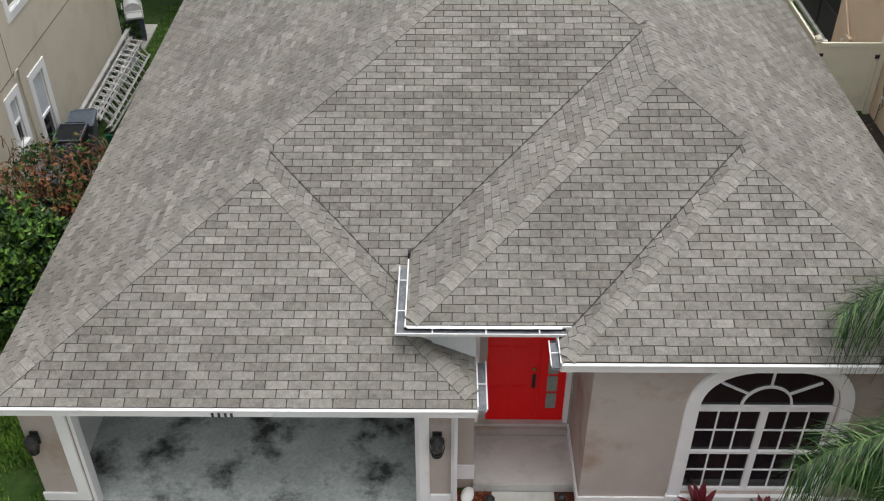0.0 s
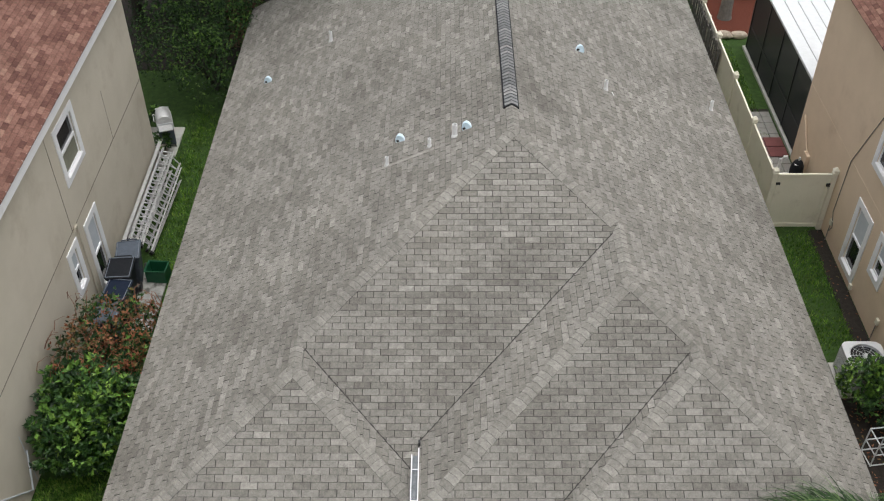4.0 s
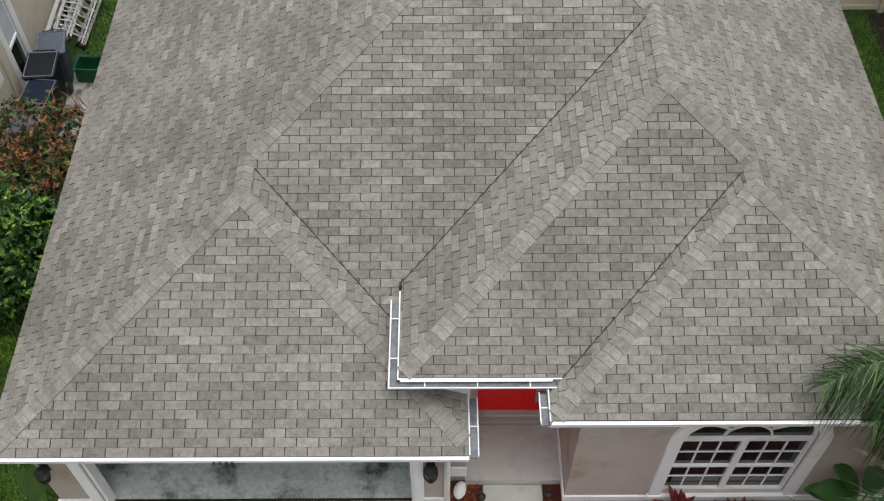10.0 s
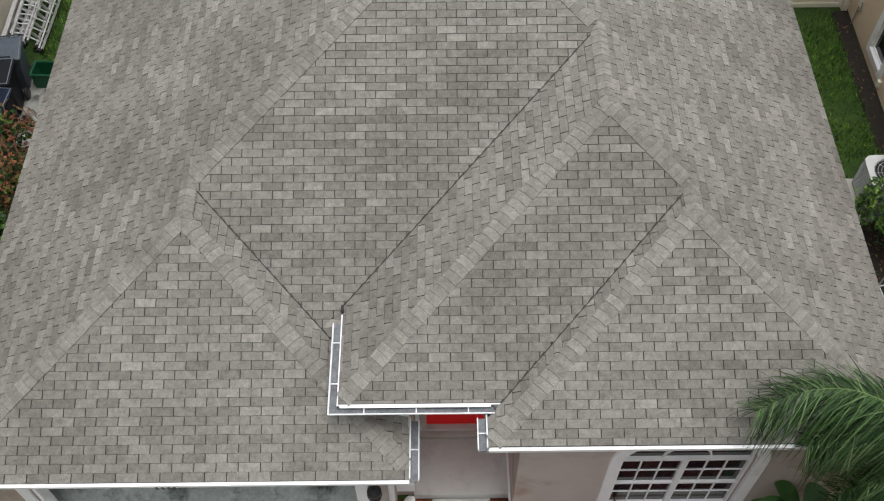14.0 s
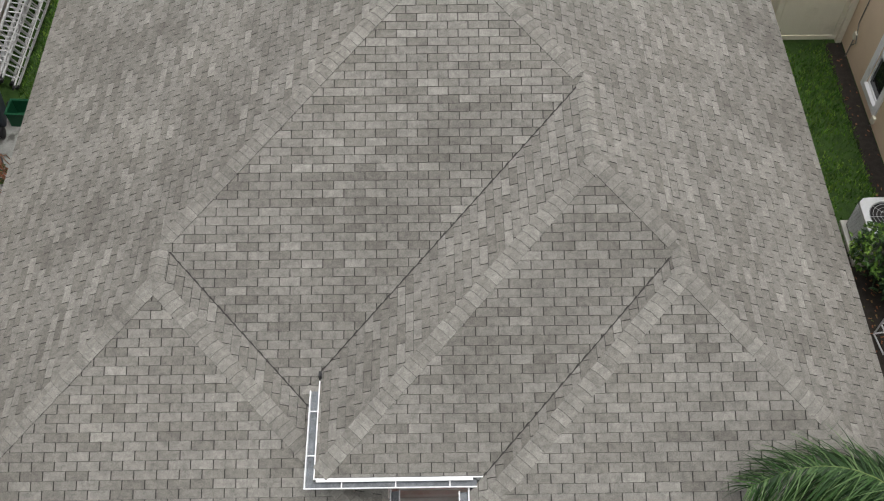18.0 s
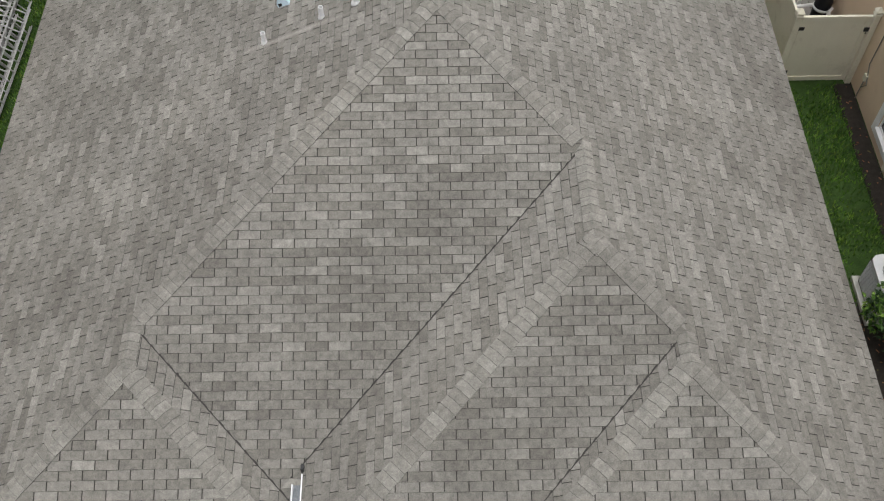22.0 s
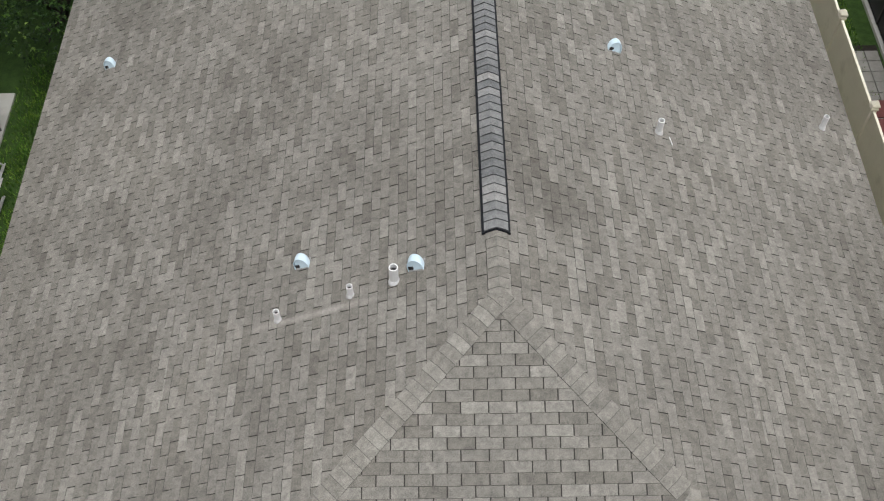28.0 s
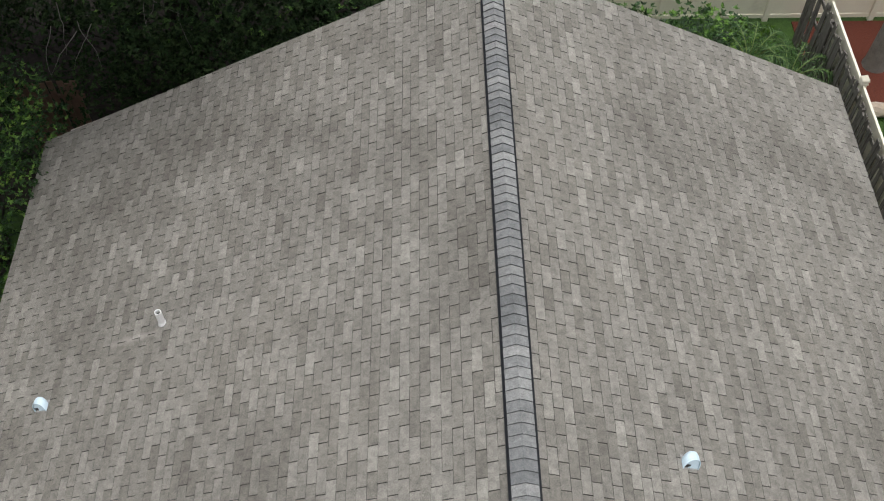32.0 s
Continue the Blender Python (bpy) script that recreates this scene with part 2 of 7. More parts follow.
def thing(name, label, category, group="", kind="", at=None):
    ob = new(name)
    ob.empty_display_size = 0.1
    if at is not None:
        ob.matrix_world = at
    return tagged(ob, label, category, group, kind)


def add_box(bm, x0, x1, y0, y1, z0, z1, m=None):
    v = [bm.verts.new((x, y, z)) for x in (x0, x1) for y in (y0, y1) for z in (z0, z1)]
    for f in ((0, 1, 3, 2), (4, 6, 7, 5), (0, 4, 5, 1), (2, 3, 7, 6), (0, 2, 6, 4), (1, 5, 7, 3)):
        bm.faces.new([v[i] for i in f])
    if m:
        bmesh.ops.transform(bm, matrix=m, verts=v)
    return v


def box(name, x0, x1, y0, y1, z0, z1, material, parent=None, label="", bevel=0.0, m=None):
    bm = bmesh.new()
    add_box(bm, x0, x1, y0, y1, z0, z1, m)
    if bevel:
        bmesh.ops.bevel(bm, geom=bm.edges[:], offset=bevel, segments=2, affect="EDGES", profile=0.6)
    return part(name, bm, material, parent, label)


def add_tube(bm, pts, r, sides=8, cap=True):
    """A round tube along a line of points; r is one radius or one for each point."""
    pts = [Vector(p) for p in pts]
    rs = r if isinstance(r, (list, tuple)) else [r] * len(pts)
    rings = []
    for i, p in enumerate(pts):
        d = (pts[min(i + 1, len(pts) - 1)] - pts[max(i - 1, 0)]).normalized()
        a = d.cross(Vector((0, 0, 1)) if abs(d.z) < 0.95 else Vector((1, 0, 0))).normalized()
        b = d.cross(a)
        rings.append([bm.verts.new(p + (a * math.cos(t) + b * math.sin(t)) * rs[i]) for t in (2 * math.pi * k / sides for k in range(sides))])
    for q, w in zip(rings, rings[1:]):
        for k in range(sides):
            bm.faces.new((q[k], q[(k + 1) % sides], w[(k + 1) % sides], w[k]))
    if cap:
        bm.faces.new(rings[0][::-1])
        bm.faces.new(rings[-1])
    return rings


def tube(name, pts, r, material, parent=None, label="", sides=8, cap=True):
    bm = bmesh.new()
    add_tube(bm, pts, r, sides, cap)
    return part(name, bm, material, parent, label)


def lathe(name, profile, material, parent=None, label="", sides=20, m=None):
    """A turned shape from (radius, height) pairs."""
    bm = bmesh.new()
    rings = [[bm.verts.new((r * math.cos(t), r * math.sin(t), z)) for t in (2 * math.pi * k / sides for k in range(sides))] for r, z in profile]
    for q, w in zip(rings, rings[1:]):
        for k in range(sides):
            bm.faces.new((q[k], q[(k + 1) % sides], w[(k + 1) % sides], w[k]))
    bm.faces.new(rings[0][::-1])
    bm.faces.new(rings[-1])
    if m:
        bmesh.ops.transform(bm, matrix=m, verts=bm.verts)
    for f in bm.faces:
        f.smooth = len(f.verts) == 4
    return part(name, bm, material, parent, label)


def sweep(name, section, pts, material, parent=None, label="", closed=True):
    """A section of (out, up) pairs swept along level points; out is to the right of the way."""
    bm = bmesh.new()
    pts = [Vector(p) for p in pts]
    rings = []
    for i, p in enumerate(pts):
        d0 = (pts[i] - pts[i - 1]).normalized() if i else (pts[1] - pts[0]).normalized()
        d1 = (pts[i + 1] - pts[i]).normalized() if i < len(pts) - 1 else d0
        n0, n1 = Vector((d0.y, -d0.x, 0)), Vector((d1.y, -d1.x, 0))
        n = (n0 + n1).normalized()
        n /= max(0.3, n.dot(n0))
        rings.append([bm.verts.new(p + n * o + Vector((0, 0, u))) for o, u in section])
    k = len(section)
    for q, w in zip(rings, rings[1:]):
        for j in range(k if closed else k - 1):
            bm.faces.new((q[j], q[(j + 1) % k], w[(j + 1) % k], w[j]))
    if closed:
        bm.faces.new(rings[0][::-1])
        bm.faces.new(rings[-1])
    return part(name, bm, material, parent, label)
# ---- plan of the house, in metres ----
PITCH = 0.464
RX, RZ, RY = 1.306, 6.004, 16.906          # main ridge: its line, height and front end
BACK = 29.1                                # rear gable
REAR = (-0.05, 1, 29.03)                   # rear edge of the west slope, a little askew
GZ, GY = 4.085, 12.108                     # garage ridge height, front end
EZ, EY = 5.080, 13.355                     # entry ridge
WZ, WY = 4.567, 11.802                     # right wing ridge
ZL, ZR = 2.525, 3.213                      # eaves: garage side, right side
GX = RX - (RZ - GZ) / PITCH
EX = RX + (RZ - EZ) / PITCH
WX = RX + (RZ - WZ) / PITCH
XL, XR = GX - (GZ - ZL) / PITCH, RX + (RZ - ZR) / PITCH
G1, GF = GX + (GZ - ZL) / PITCH, GY - (GZ - ZL) / PITCH
DG = 0.12                                  # the garage's inner eave stands back by this
G1C, ZG = G1 - DG, ZL + PITCH * DG
E1, EF = EX - (EZ - ZR) / PITCH, EY - (EZ - ZR) / PITCH
W1, WF = WX - (WZ - ZR) / PITCH, WY - (WZ - ZR) / PITCH + 0.03
GV, EV, WV = RY - (RX - GX), RY - (EX - RX), EY - (WX - EX)   # rear ends of the small ridges
DE = 0.19                                  # the entry eave stands back by this
E1C, EFC, ZE = E1 + DE, EF + DE, ZR + PITCH * DE
SLOPE = math.sqrt(1 + PITCH * PITCH)
TAB, EXPO = 0.305, 0.127 / SLOPE

house = thing("house", "single-storey stucco house with a weathered grey shingle hip roof", "house", at=Matrix.Identity(4))
roof = new("roof")
roof.parent = house
roof["label"] = "grey asphalt shingle hip roof with weathered tabs"


def clip(poly, planes):
    for a, b, c in planes:
        out = []
        for i, p in enumerate(poly):
            q = poly[(i + 1) % len(poly)]
            dp, dq = a * p[0] + b * p[1] - c, a * q[0] + b * q[1] - c
            if dp <= 0:
                out.append(p)
            if (dp < 0 < dq) or (dq < 0 < dp):
                s = dp / (dp - dq)
                out.append((p[0] + (q[0] - p[0]) * s, p[1] + (q[1] - p[1]) * s))
        poly = out
        if len(poly) < 3:
            return []
    return poly


class Slope:
    """A roof plane: up is the plan direction that climbs, edge the plan place of its eave, zero the eave's height."""

    def __init__(self, up, edge, zero, pieces):
        self.up, self.edge, self.zero, self.pieces = up, edge, zero, pieces

    def rise(self, x, y):
        return {"N": y - self.edge, "E": x - self.edge, "W": self.edge - x}[self.up]

    def z(self, x, y, lift=0.0):
        return self.zero + PITCH * self.rise(x, y) + lift

    def plan(self, u, v):
        return {"N": (u, self.edge + v), "E": (self.edge + v, u), "W": (self.edge - v, u)}[self.up]


def below(x0, y0, dx, dy):
    """The half plane to the right of the line through (x0, y0) along (dx, dy)."""
    return (-dy, dx, -dy * x0 + dx * y0)


def left_of(x):
    return (1, 0, x)


def right_of(x):
    return (-1, 0, -x)


def front_of(y):
    return (0, 1, y)


def behind(y):
    return (0, -1, -y)


def above_rise(x0, y0):      # y >= y0 + (x - x0)
    return (1, -1, x0 - y0)


def under_rise(x0, y0):
    return (-1, 1, y0 - x0)


def above_fall(x0, y0):      # y >= y0 - (x - x0)
    return (-1, -1, -x0 - y0)


def under_fall(x0, y0):
    return (1, 1, x0 + y0)


GEND = 9.66                                # the wall over the porch, where the garage slope ends
# eave line of the main front slope
MAIN_EDGE = RY - (RZ - ZL) / PITCH
SLOPES = {
    "garage_front": Slope("N", GF, ZL, [[behind(GF), left_of(G1C), under_rise(GX, GY), under_fall(GX, GY)]]),
    "west": Slope("E", XL, ZL, [[left_of(GX), above_rise(GX, GY), right_of(XL), behind(GF), REAR], [right_of(GX), left_of(RX), above_rise(RX, RY), REAR]]),
    "east": Slope("W", XR, ZR, [[right_of(RX), left_of(EX), above_fall(RX, RY), front_of(BACK)], [right_of(EX), left_of(WX), above_fall(EX, EY), front_of(BACK)],
                                [right_of(WX), left_of(XR), above_fall(WX, WY), front_of(BACK)]]),
    "main_front": Slope("N", MAIN_EDGE, ZL, [[under_rise(RX, RY), under_fall(RX, RY), above_fall(GX, GV), above_rise(EX, EV), behind(10.38)], [left_of(E1C), under_rise(EX, EV), above_fall(GX, GV), behind(10.38)]]),
    "garage_side": Slope("W", G1, ZL, [[right_of(GX), left_of(E1C + 0.1), above_fall(GX, GY), under_fall(GX, GV + 0.35)], [right_of(E1C + 0.1), left_of(G1C), above_fall(GX, GY), front_of(GEND)]]),
    "entry_front": Slope("N", EF, ZR, [[behind(EFC), under_rise(EX, EY), under_fall(EX, EY), above_rise(WX, WV)]]),
    "entry_side": Slope("E", E1, ZR, [[right_of(E1C), left_of(EX), above_rise(EX, EY), under_rise(EX, EV)]]),
    "wing_front": Slope("N", WF - 0.03, ZR, [[behind(WF), under_rise(WX, WY), under_fall(WX, WY)]]),
    "wing_side": Slope("E", W1, ZR, [[right_of(W1), left_of(WX), above_rise(WX, WY), under_rise(WX, WV)]]),
}
BIG = [(-30, -30), (60, -30), (60, 60), (-30, 60)]
SLOT = 0.010
tab_list = {}
for key, s in SLOPES.items():
    # deck under the shingles, a slab with thickness
    polys = [clip(BIG, piece) for piece in s.pieces]
    for poly in polys:
        bm = bmesh.new()
        top = [bm.verts.new((x, y, s.z(x, y, -0.004))) for x, y in poly]
        bot = [bm.verts.new((x, y, s.z(x, y, -0.10))) for x, y in poly]
        bm.faces.new(top)
        bm.faces.new(bot[::-1])
        for i in range(len(poly)):
            j = (i + 1) % len(poly)
            bm.faces.new((top[i], bot[i], bot[j], top[j]))
        part("roof_deck", bm, M_DECK, roof)
    # tabs, course by course
    us, vs = [], []
    for poly in polys:
        for x, y in poly:
            us.append(x if s.up == "N" else y)
            vs.append(s.rise(x, y))
    rng = random.Random(len(key) * 7 + 3)
    shift = rng.random() * TAB
    gap = 0.014 if s.up == "N" else SLOT
    tabs = []
    for k in range(int(max(vs) / EXPO) + 1):
        # side slopes' tabs stop short, so dark deck draws the course shadow line
        v0, v1 = k * EXPO, (k + 1) * EXPO + (0.004 if s.up == "N" else -0.0035)
        if v1 < min(vs):
            continue
        u = math.floor(min(us) / TAB) * TAB - TAB + shift + (k % 2) * TAB / 2 + rng.uniform(-0.006, 0.006)
        while u < max(us):
            j = rng.uniform(-0.003, 0.003)
            rect = [s.plan(a, b) for a, b in ((u + gap / 2, v0 + j - (0.012 if k == 0 else 0)), (u + TAB - gap / 2, v0 + j - (0.012 if k == 0 else 0)), (u + TAB - gap / 2, v1), (u + gap / 2, v1))]
            for piece in s.pieces:
                q = clip(rect, piece)
                if len(q) > 2:
                    area = abs(sum(q[i][0] * q[(i + 1) % len(q)][1] - q[(i + 1) % len(q)][0] * q[i][1] for i in range(len(q)))) / 2
                    if area > 0.0006:
                        tabs.append((q, v0, rng.uniform(-0.0012, 0.0022)))
            u += TAB
    tab_list[key] = tabs


def tab_mesh(s, q, v0, lift, verts, faces, origin=(0, 0, 0)):
    n, b = len(q), len(verts)
    for x, y in q:
        h = (0.019 if s.up == "N" else 0.010) - (0.009 if s.up == "N" else 0.005) * min(1.0, max(0.0, (s.rise(x, y) - v0) / EXPO)) + lift
        verts.append((x - origin[0], y - origin[1], s.z(x, y, h) - origin[2]))
    for x, y in q:
        verts.append((x - origin[0], y - origin[1], s.z(x, y, -0.003) - origin[2]))
    faces.append(tuple(range(b, b + n)))
    for i in range(n):
        j = (i + 1) % n
        faces.append((b + i, b + n + i, b + n + j, b + j))


single_meshes = {}


def roof_shingles():
    """Single tabs on the garage's front slope, joined ones on the others."""
    for key, s in SLOPES.items():
        if key == "garage_front":
            for q, v0, lift in tab_list[key][:300]:
                x, y = sum(p[0] for p in q) / len(q), sum(p[1] for p in q) / len(q)
                o = (x, y, s.z(x, y))
                sig = (len(q),) + tuple(round(c, 2) for p in q for c in (p[0] - x, p[1] - y))
                me = single_meshes.get(sig)
                if me is None:
                    verts, faces = [], []
                    tab_mesh(s, q, v0, lift, verts, faces, o)
                    me = bpy.data.meshes.new("shingle")
                    me.from_pydata(verts, [], faces)
                    me.update()
                    me.materials.append(M_TAB1)
                    me.materials.append(M_EDGE)
                    for f in me.polygons[1:]:
                        f.material_index = 1
                    single_meshes[sig] = me
                ob = new("shingle", me)
                ob.parent, ob.location = roof, o
            rest = tab_list[key][300:]
        else:
            rest = tab_list[key]
        if rest:
            verts, faces, tops = [], [], set()
            for q, v0, lift in rest:
                tops.add(len(faces))
                tab_mesh(s, q, v0, lift, verts, faces)
            ob = raw("shingle_course", verts, faces, M_TAB, roof, "grey three-tab shingles in courses")
            ob.data.materials.append(M_EDGE)
            for f in ob.data.polygons:
                f.material_index = 0 if f.index in tops else 1
            ob["kind"] = "stuff"


# ---- caps along hips and ridges ----
def caps(a, b, sa, sb, wide=0.135, step=0.136, lift=0.023, name="cap_shingle", singles=True, parent=None):
    """Folded cap shingles from a up to b over the slopes sa and sb (plan directions that fall away)."""
    a, b = Vector(a), Vector(b)
    d = (b - a).normalized()

    def wing(fall):
        g = Vector((*fall, -PITCH * Vector(fall).length)).normalized()
        w = (g - d * g.dot(d)).normalized()
        return w

    wa, wb = wing(sa), wing(sb)
    up = Vector((0, 0, 1))
    verts, faces, made = [], [], None
    n = int(((b - a).length - 0.08) / step + 0.6)
    length = step + 0.035
    rng = random.Random(int(abs(a.x * 100 + b.y * 10)))
    out_v, out_f = [], []
    for i in range(n):
        p = a + d * (i * step + 0.08)
        wv = []
        for along, high in ((0.0, lift + 0.004), (length, lift - 0.002), (0.005, lift + 0.004)):
            for w, t in ((wa, 1.0), (wa, 0.45), (None, 0), (wb, 0.45), (wb, 1.0)):
                q = d * along + up * (high + (0.010 if w is None else 0.006 if t < 0.9 else 0.0))
                if w is not None:
                    q = q + w * wide * t
                wv.append(q)
        # dark side skirts draw the shadow line beside the caps
        low = [q - up * 0.006 for q in wv[:5]] + [wv[5] - up * 0.014, wv[9] - up * 0.014]
        fs = [(k + 10, k + 11, k + 6, k + 5) for k in range(4)] + [(k + 15, k + 16, k + 1, k) for k in range(4)] + [(k, k + 1, k + 11, k + 10) for k in range(4)] + [(15, 0, 10, 5, 20), (4, 19, 21, 9, 14)]
        if singles:
            if made is None:
                made = bpy.data.meshes.new(name)
                made.from_pydata([tuple(q) for q in wv + low], [], fs)
                made.update()
                made.materials.append(M_CAP1)
                made.materials.append(M_EDGE)
                made.materials.append(M_CAPEDGE)
                for f in made.polygons[4:]:
                    f.material_index = 2 if f.index < 12 else 1
            ob = new(name, made)
            ob.parent, ob.location = parent or roof, p + Vector((rng.uniform(-0.003, 0.003), rng.uniform(-0.003, 0.003), rng.uniform(0, 0.003)))
        else:
            o = len(out_v)
            out_v += [tuple(q + p + up * rng.uniform(0, 0.003)) for q in wv + low]
            out_f += [tuple(k + o for k in f) for f in fs]
    if not singles:
        ob = raw(name, out_v, out_f, M_CAP2, parent or roof, "row of folded cap shingles")
        ob.data.materials.append(M_EDGE)
        ob.data.materials.append(M_CAPEDGE)
        for f in ob.data.polygons:
            f.material_index = 0 if f.index % 14 < 4 else 2 if f.index % 14 < 12 else 1
        ob["kind"] = "stuff"


def roof_caps():
    N, E, S, W = (0, 1), (1, 0), (0, -1), (-1, 0)
    g, e, w = (GX, GY, GZ), (EX, EY, EZ), (WX, WY, WZ)
    caps((XL, GF, ZL), g, W, S)
    caps((G1C, GF + DG, ZG), g, S, E)
    caps((GX, GY - 0.09, GZ), (GX, GV, GZ), W, E)
    caps((E1C, EFC, ZE), e, W, S)
    caps((EX, EY - 0.09, EZ), (EX, EV, EZ), W, E)
    caps((W1, WF, ZR), w, W, S)
    caps((XR, WF, ZR), w, S, E)
    caps((WX, WY - 0.09, WZ), (WX, WV, WZ), W, E)
    caps((GX, GV, GZ), (RX, RY, RZ), W, S, singles=False)
    caps((EX, EV, EZ), (RX, RY, RZ), S, E, singles=False)
    caps((WX, WV, WZ), e, S, E, singles=False)
    caps((RX, RY - 0.11, RZ), (RX, 17.8, RZ), W, E, singles=False)
    # dark cut lines of the valleys
    for x0, y0, z0, x1 in ((GX, GV, GZ, -0.48), (EX, EV, EZ, E1C), (WX, WV, WZ, W1 + DE)):
        s = abs(x1 - x0)
        a, b = Vector((x0, y0, z0 + 0.017)), Vector((x1, y0 - s, z0 - PITCH * s + 0.017))
        n = Vector((b.y - a.y, a.x - b.x, 0)).normalized() * 0.012
        bm = bmesh.new()
        vs = [bm.verts.new(p) for p in (a - n, b - n, b + n, a + n)]
        ws = [bm.verts.new(v.co - Vector((0, 0, 0.015))) for v in vs]
        bm.faces.new(vs)
        for i in range(4):
            bm.faces.new((vs[i], ws[i], ws[(i + 1) % 4], vs[(i + 1) % 4]))
        bmesh.ops.recalc_face_normals(bm, faces=bm.faces)
        part("valley_line", bm, M_EDGE, roof, "dark cut line along the valley")


# ---- ridge vent ----
def ridge_vent():
    vent = new("ridge_vent")
    vent.parent = roof
    vent["label"] = "black ridge vent under a row of grey cap shingles"
    y0, y1, h, w = 17.78, BACK - 0.02, 0.045, 0.168
    sec = [(-w, -PITCH * w + 0.006), (-w, -PITCH * w + h), (0, h + 0.004), (w, -PITCH * w + h), (w, -PITCH * w + 0.006), (0, 0.0)]
    bm = bmesh.new()
    rings = [[bm.verts.new((RX + o, y, RZ + u)) for o, u in sec] for y in (y0, y1)]
    for k in range(6):
        bm.faces.new((rings[0][k], rings[0][(k + 1) % 6], rings[1][(k + 1) % 6], rings[1][k]))
    bm.faces.new(rings[0][::-1])
    bm.faces.new(rings[1])
    part("vent_body", bm, M_PLASTIC, vent)
    verts, faces = [], []
    rng = random.Random(5)
    y = y0 + 0.01
    while y < y1 - 0.1:
        o = len(verts)
        for along, hi in ((0, h + 0.028), (0.150, h + 0.006)):
            for t, e in ((-0.141, 0), (-0.085, 0.007), (0, 0.010), (0.085, 0.007), (0.141, 0)):
                verts.append((RX + t, y + along, RZ - PITCH * abs(t) + hi + e + rng.uniform(0, 0.002)))
        for k in range(5):
            x_, y_, z_ = verts[o + k]
            verts.append((x_, y_ + 0.002, z_ - 0.026))
        faces += [(o + k, o + k + 1, o + k + 6, o + k + 5) for k in range(4)] + [(o + k + 10, o + k + 11, o + k + 1, o + k) for k in range(4)]
        y += 0.130
    ob = raw("vent_cap", verts, faces, M_CAP, vent, "blue-grey cap shingles over the vent")
    ob.data.materials.append(M_VENTEDGE)
    for f in ob.data.polygons:
        f.material_index = 0 if f.index % 8 < 4 else 1
    ob["kind"] = "stuff"


# ---- walls ----
GWY = 9.05        # front of the garage wall
DOORY = 10.545     # entry door wall
WWY = 9.13        # front of the right wing's wall


def slope_z(key, x, y):
    return SLOPES[key].z(x, y) - 0.10


def wall_poly(name, pts, thick, material, parent=house, label=""):
    """An upright wall from its outline; thick is the vector of its thickness."""
    bm = bmesh.new()
    a = [bm.verts.new(p) for p in pts]
    b = [bm.verts.new(Vector(p) + Vector(thick)) for p in pts]
    bm.faces.new(a)
    bm.faces.new(b[::-1])
    for i in range(len(a)):
        j = (i + 1) % len(a)
        bm.faces.new((a[i], b[i], b[j], a[j]))
    bmesh.ops.recalc_face_normals(bm, faces=bm.faces)
    return part(name, bm, material, parent, label)


OL, OR = -5.21, -0.38     # garage opening
PL, PR = -5.87, 0.14      # outer edges of the garage's front wall


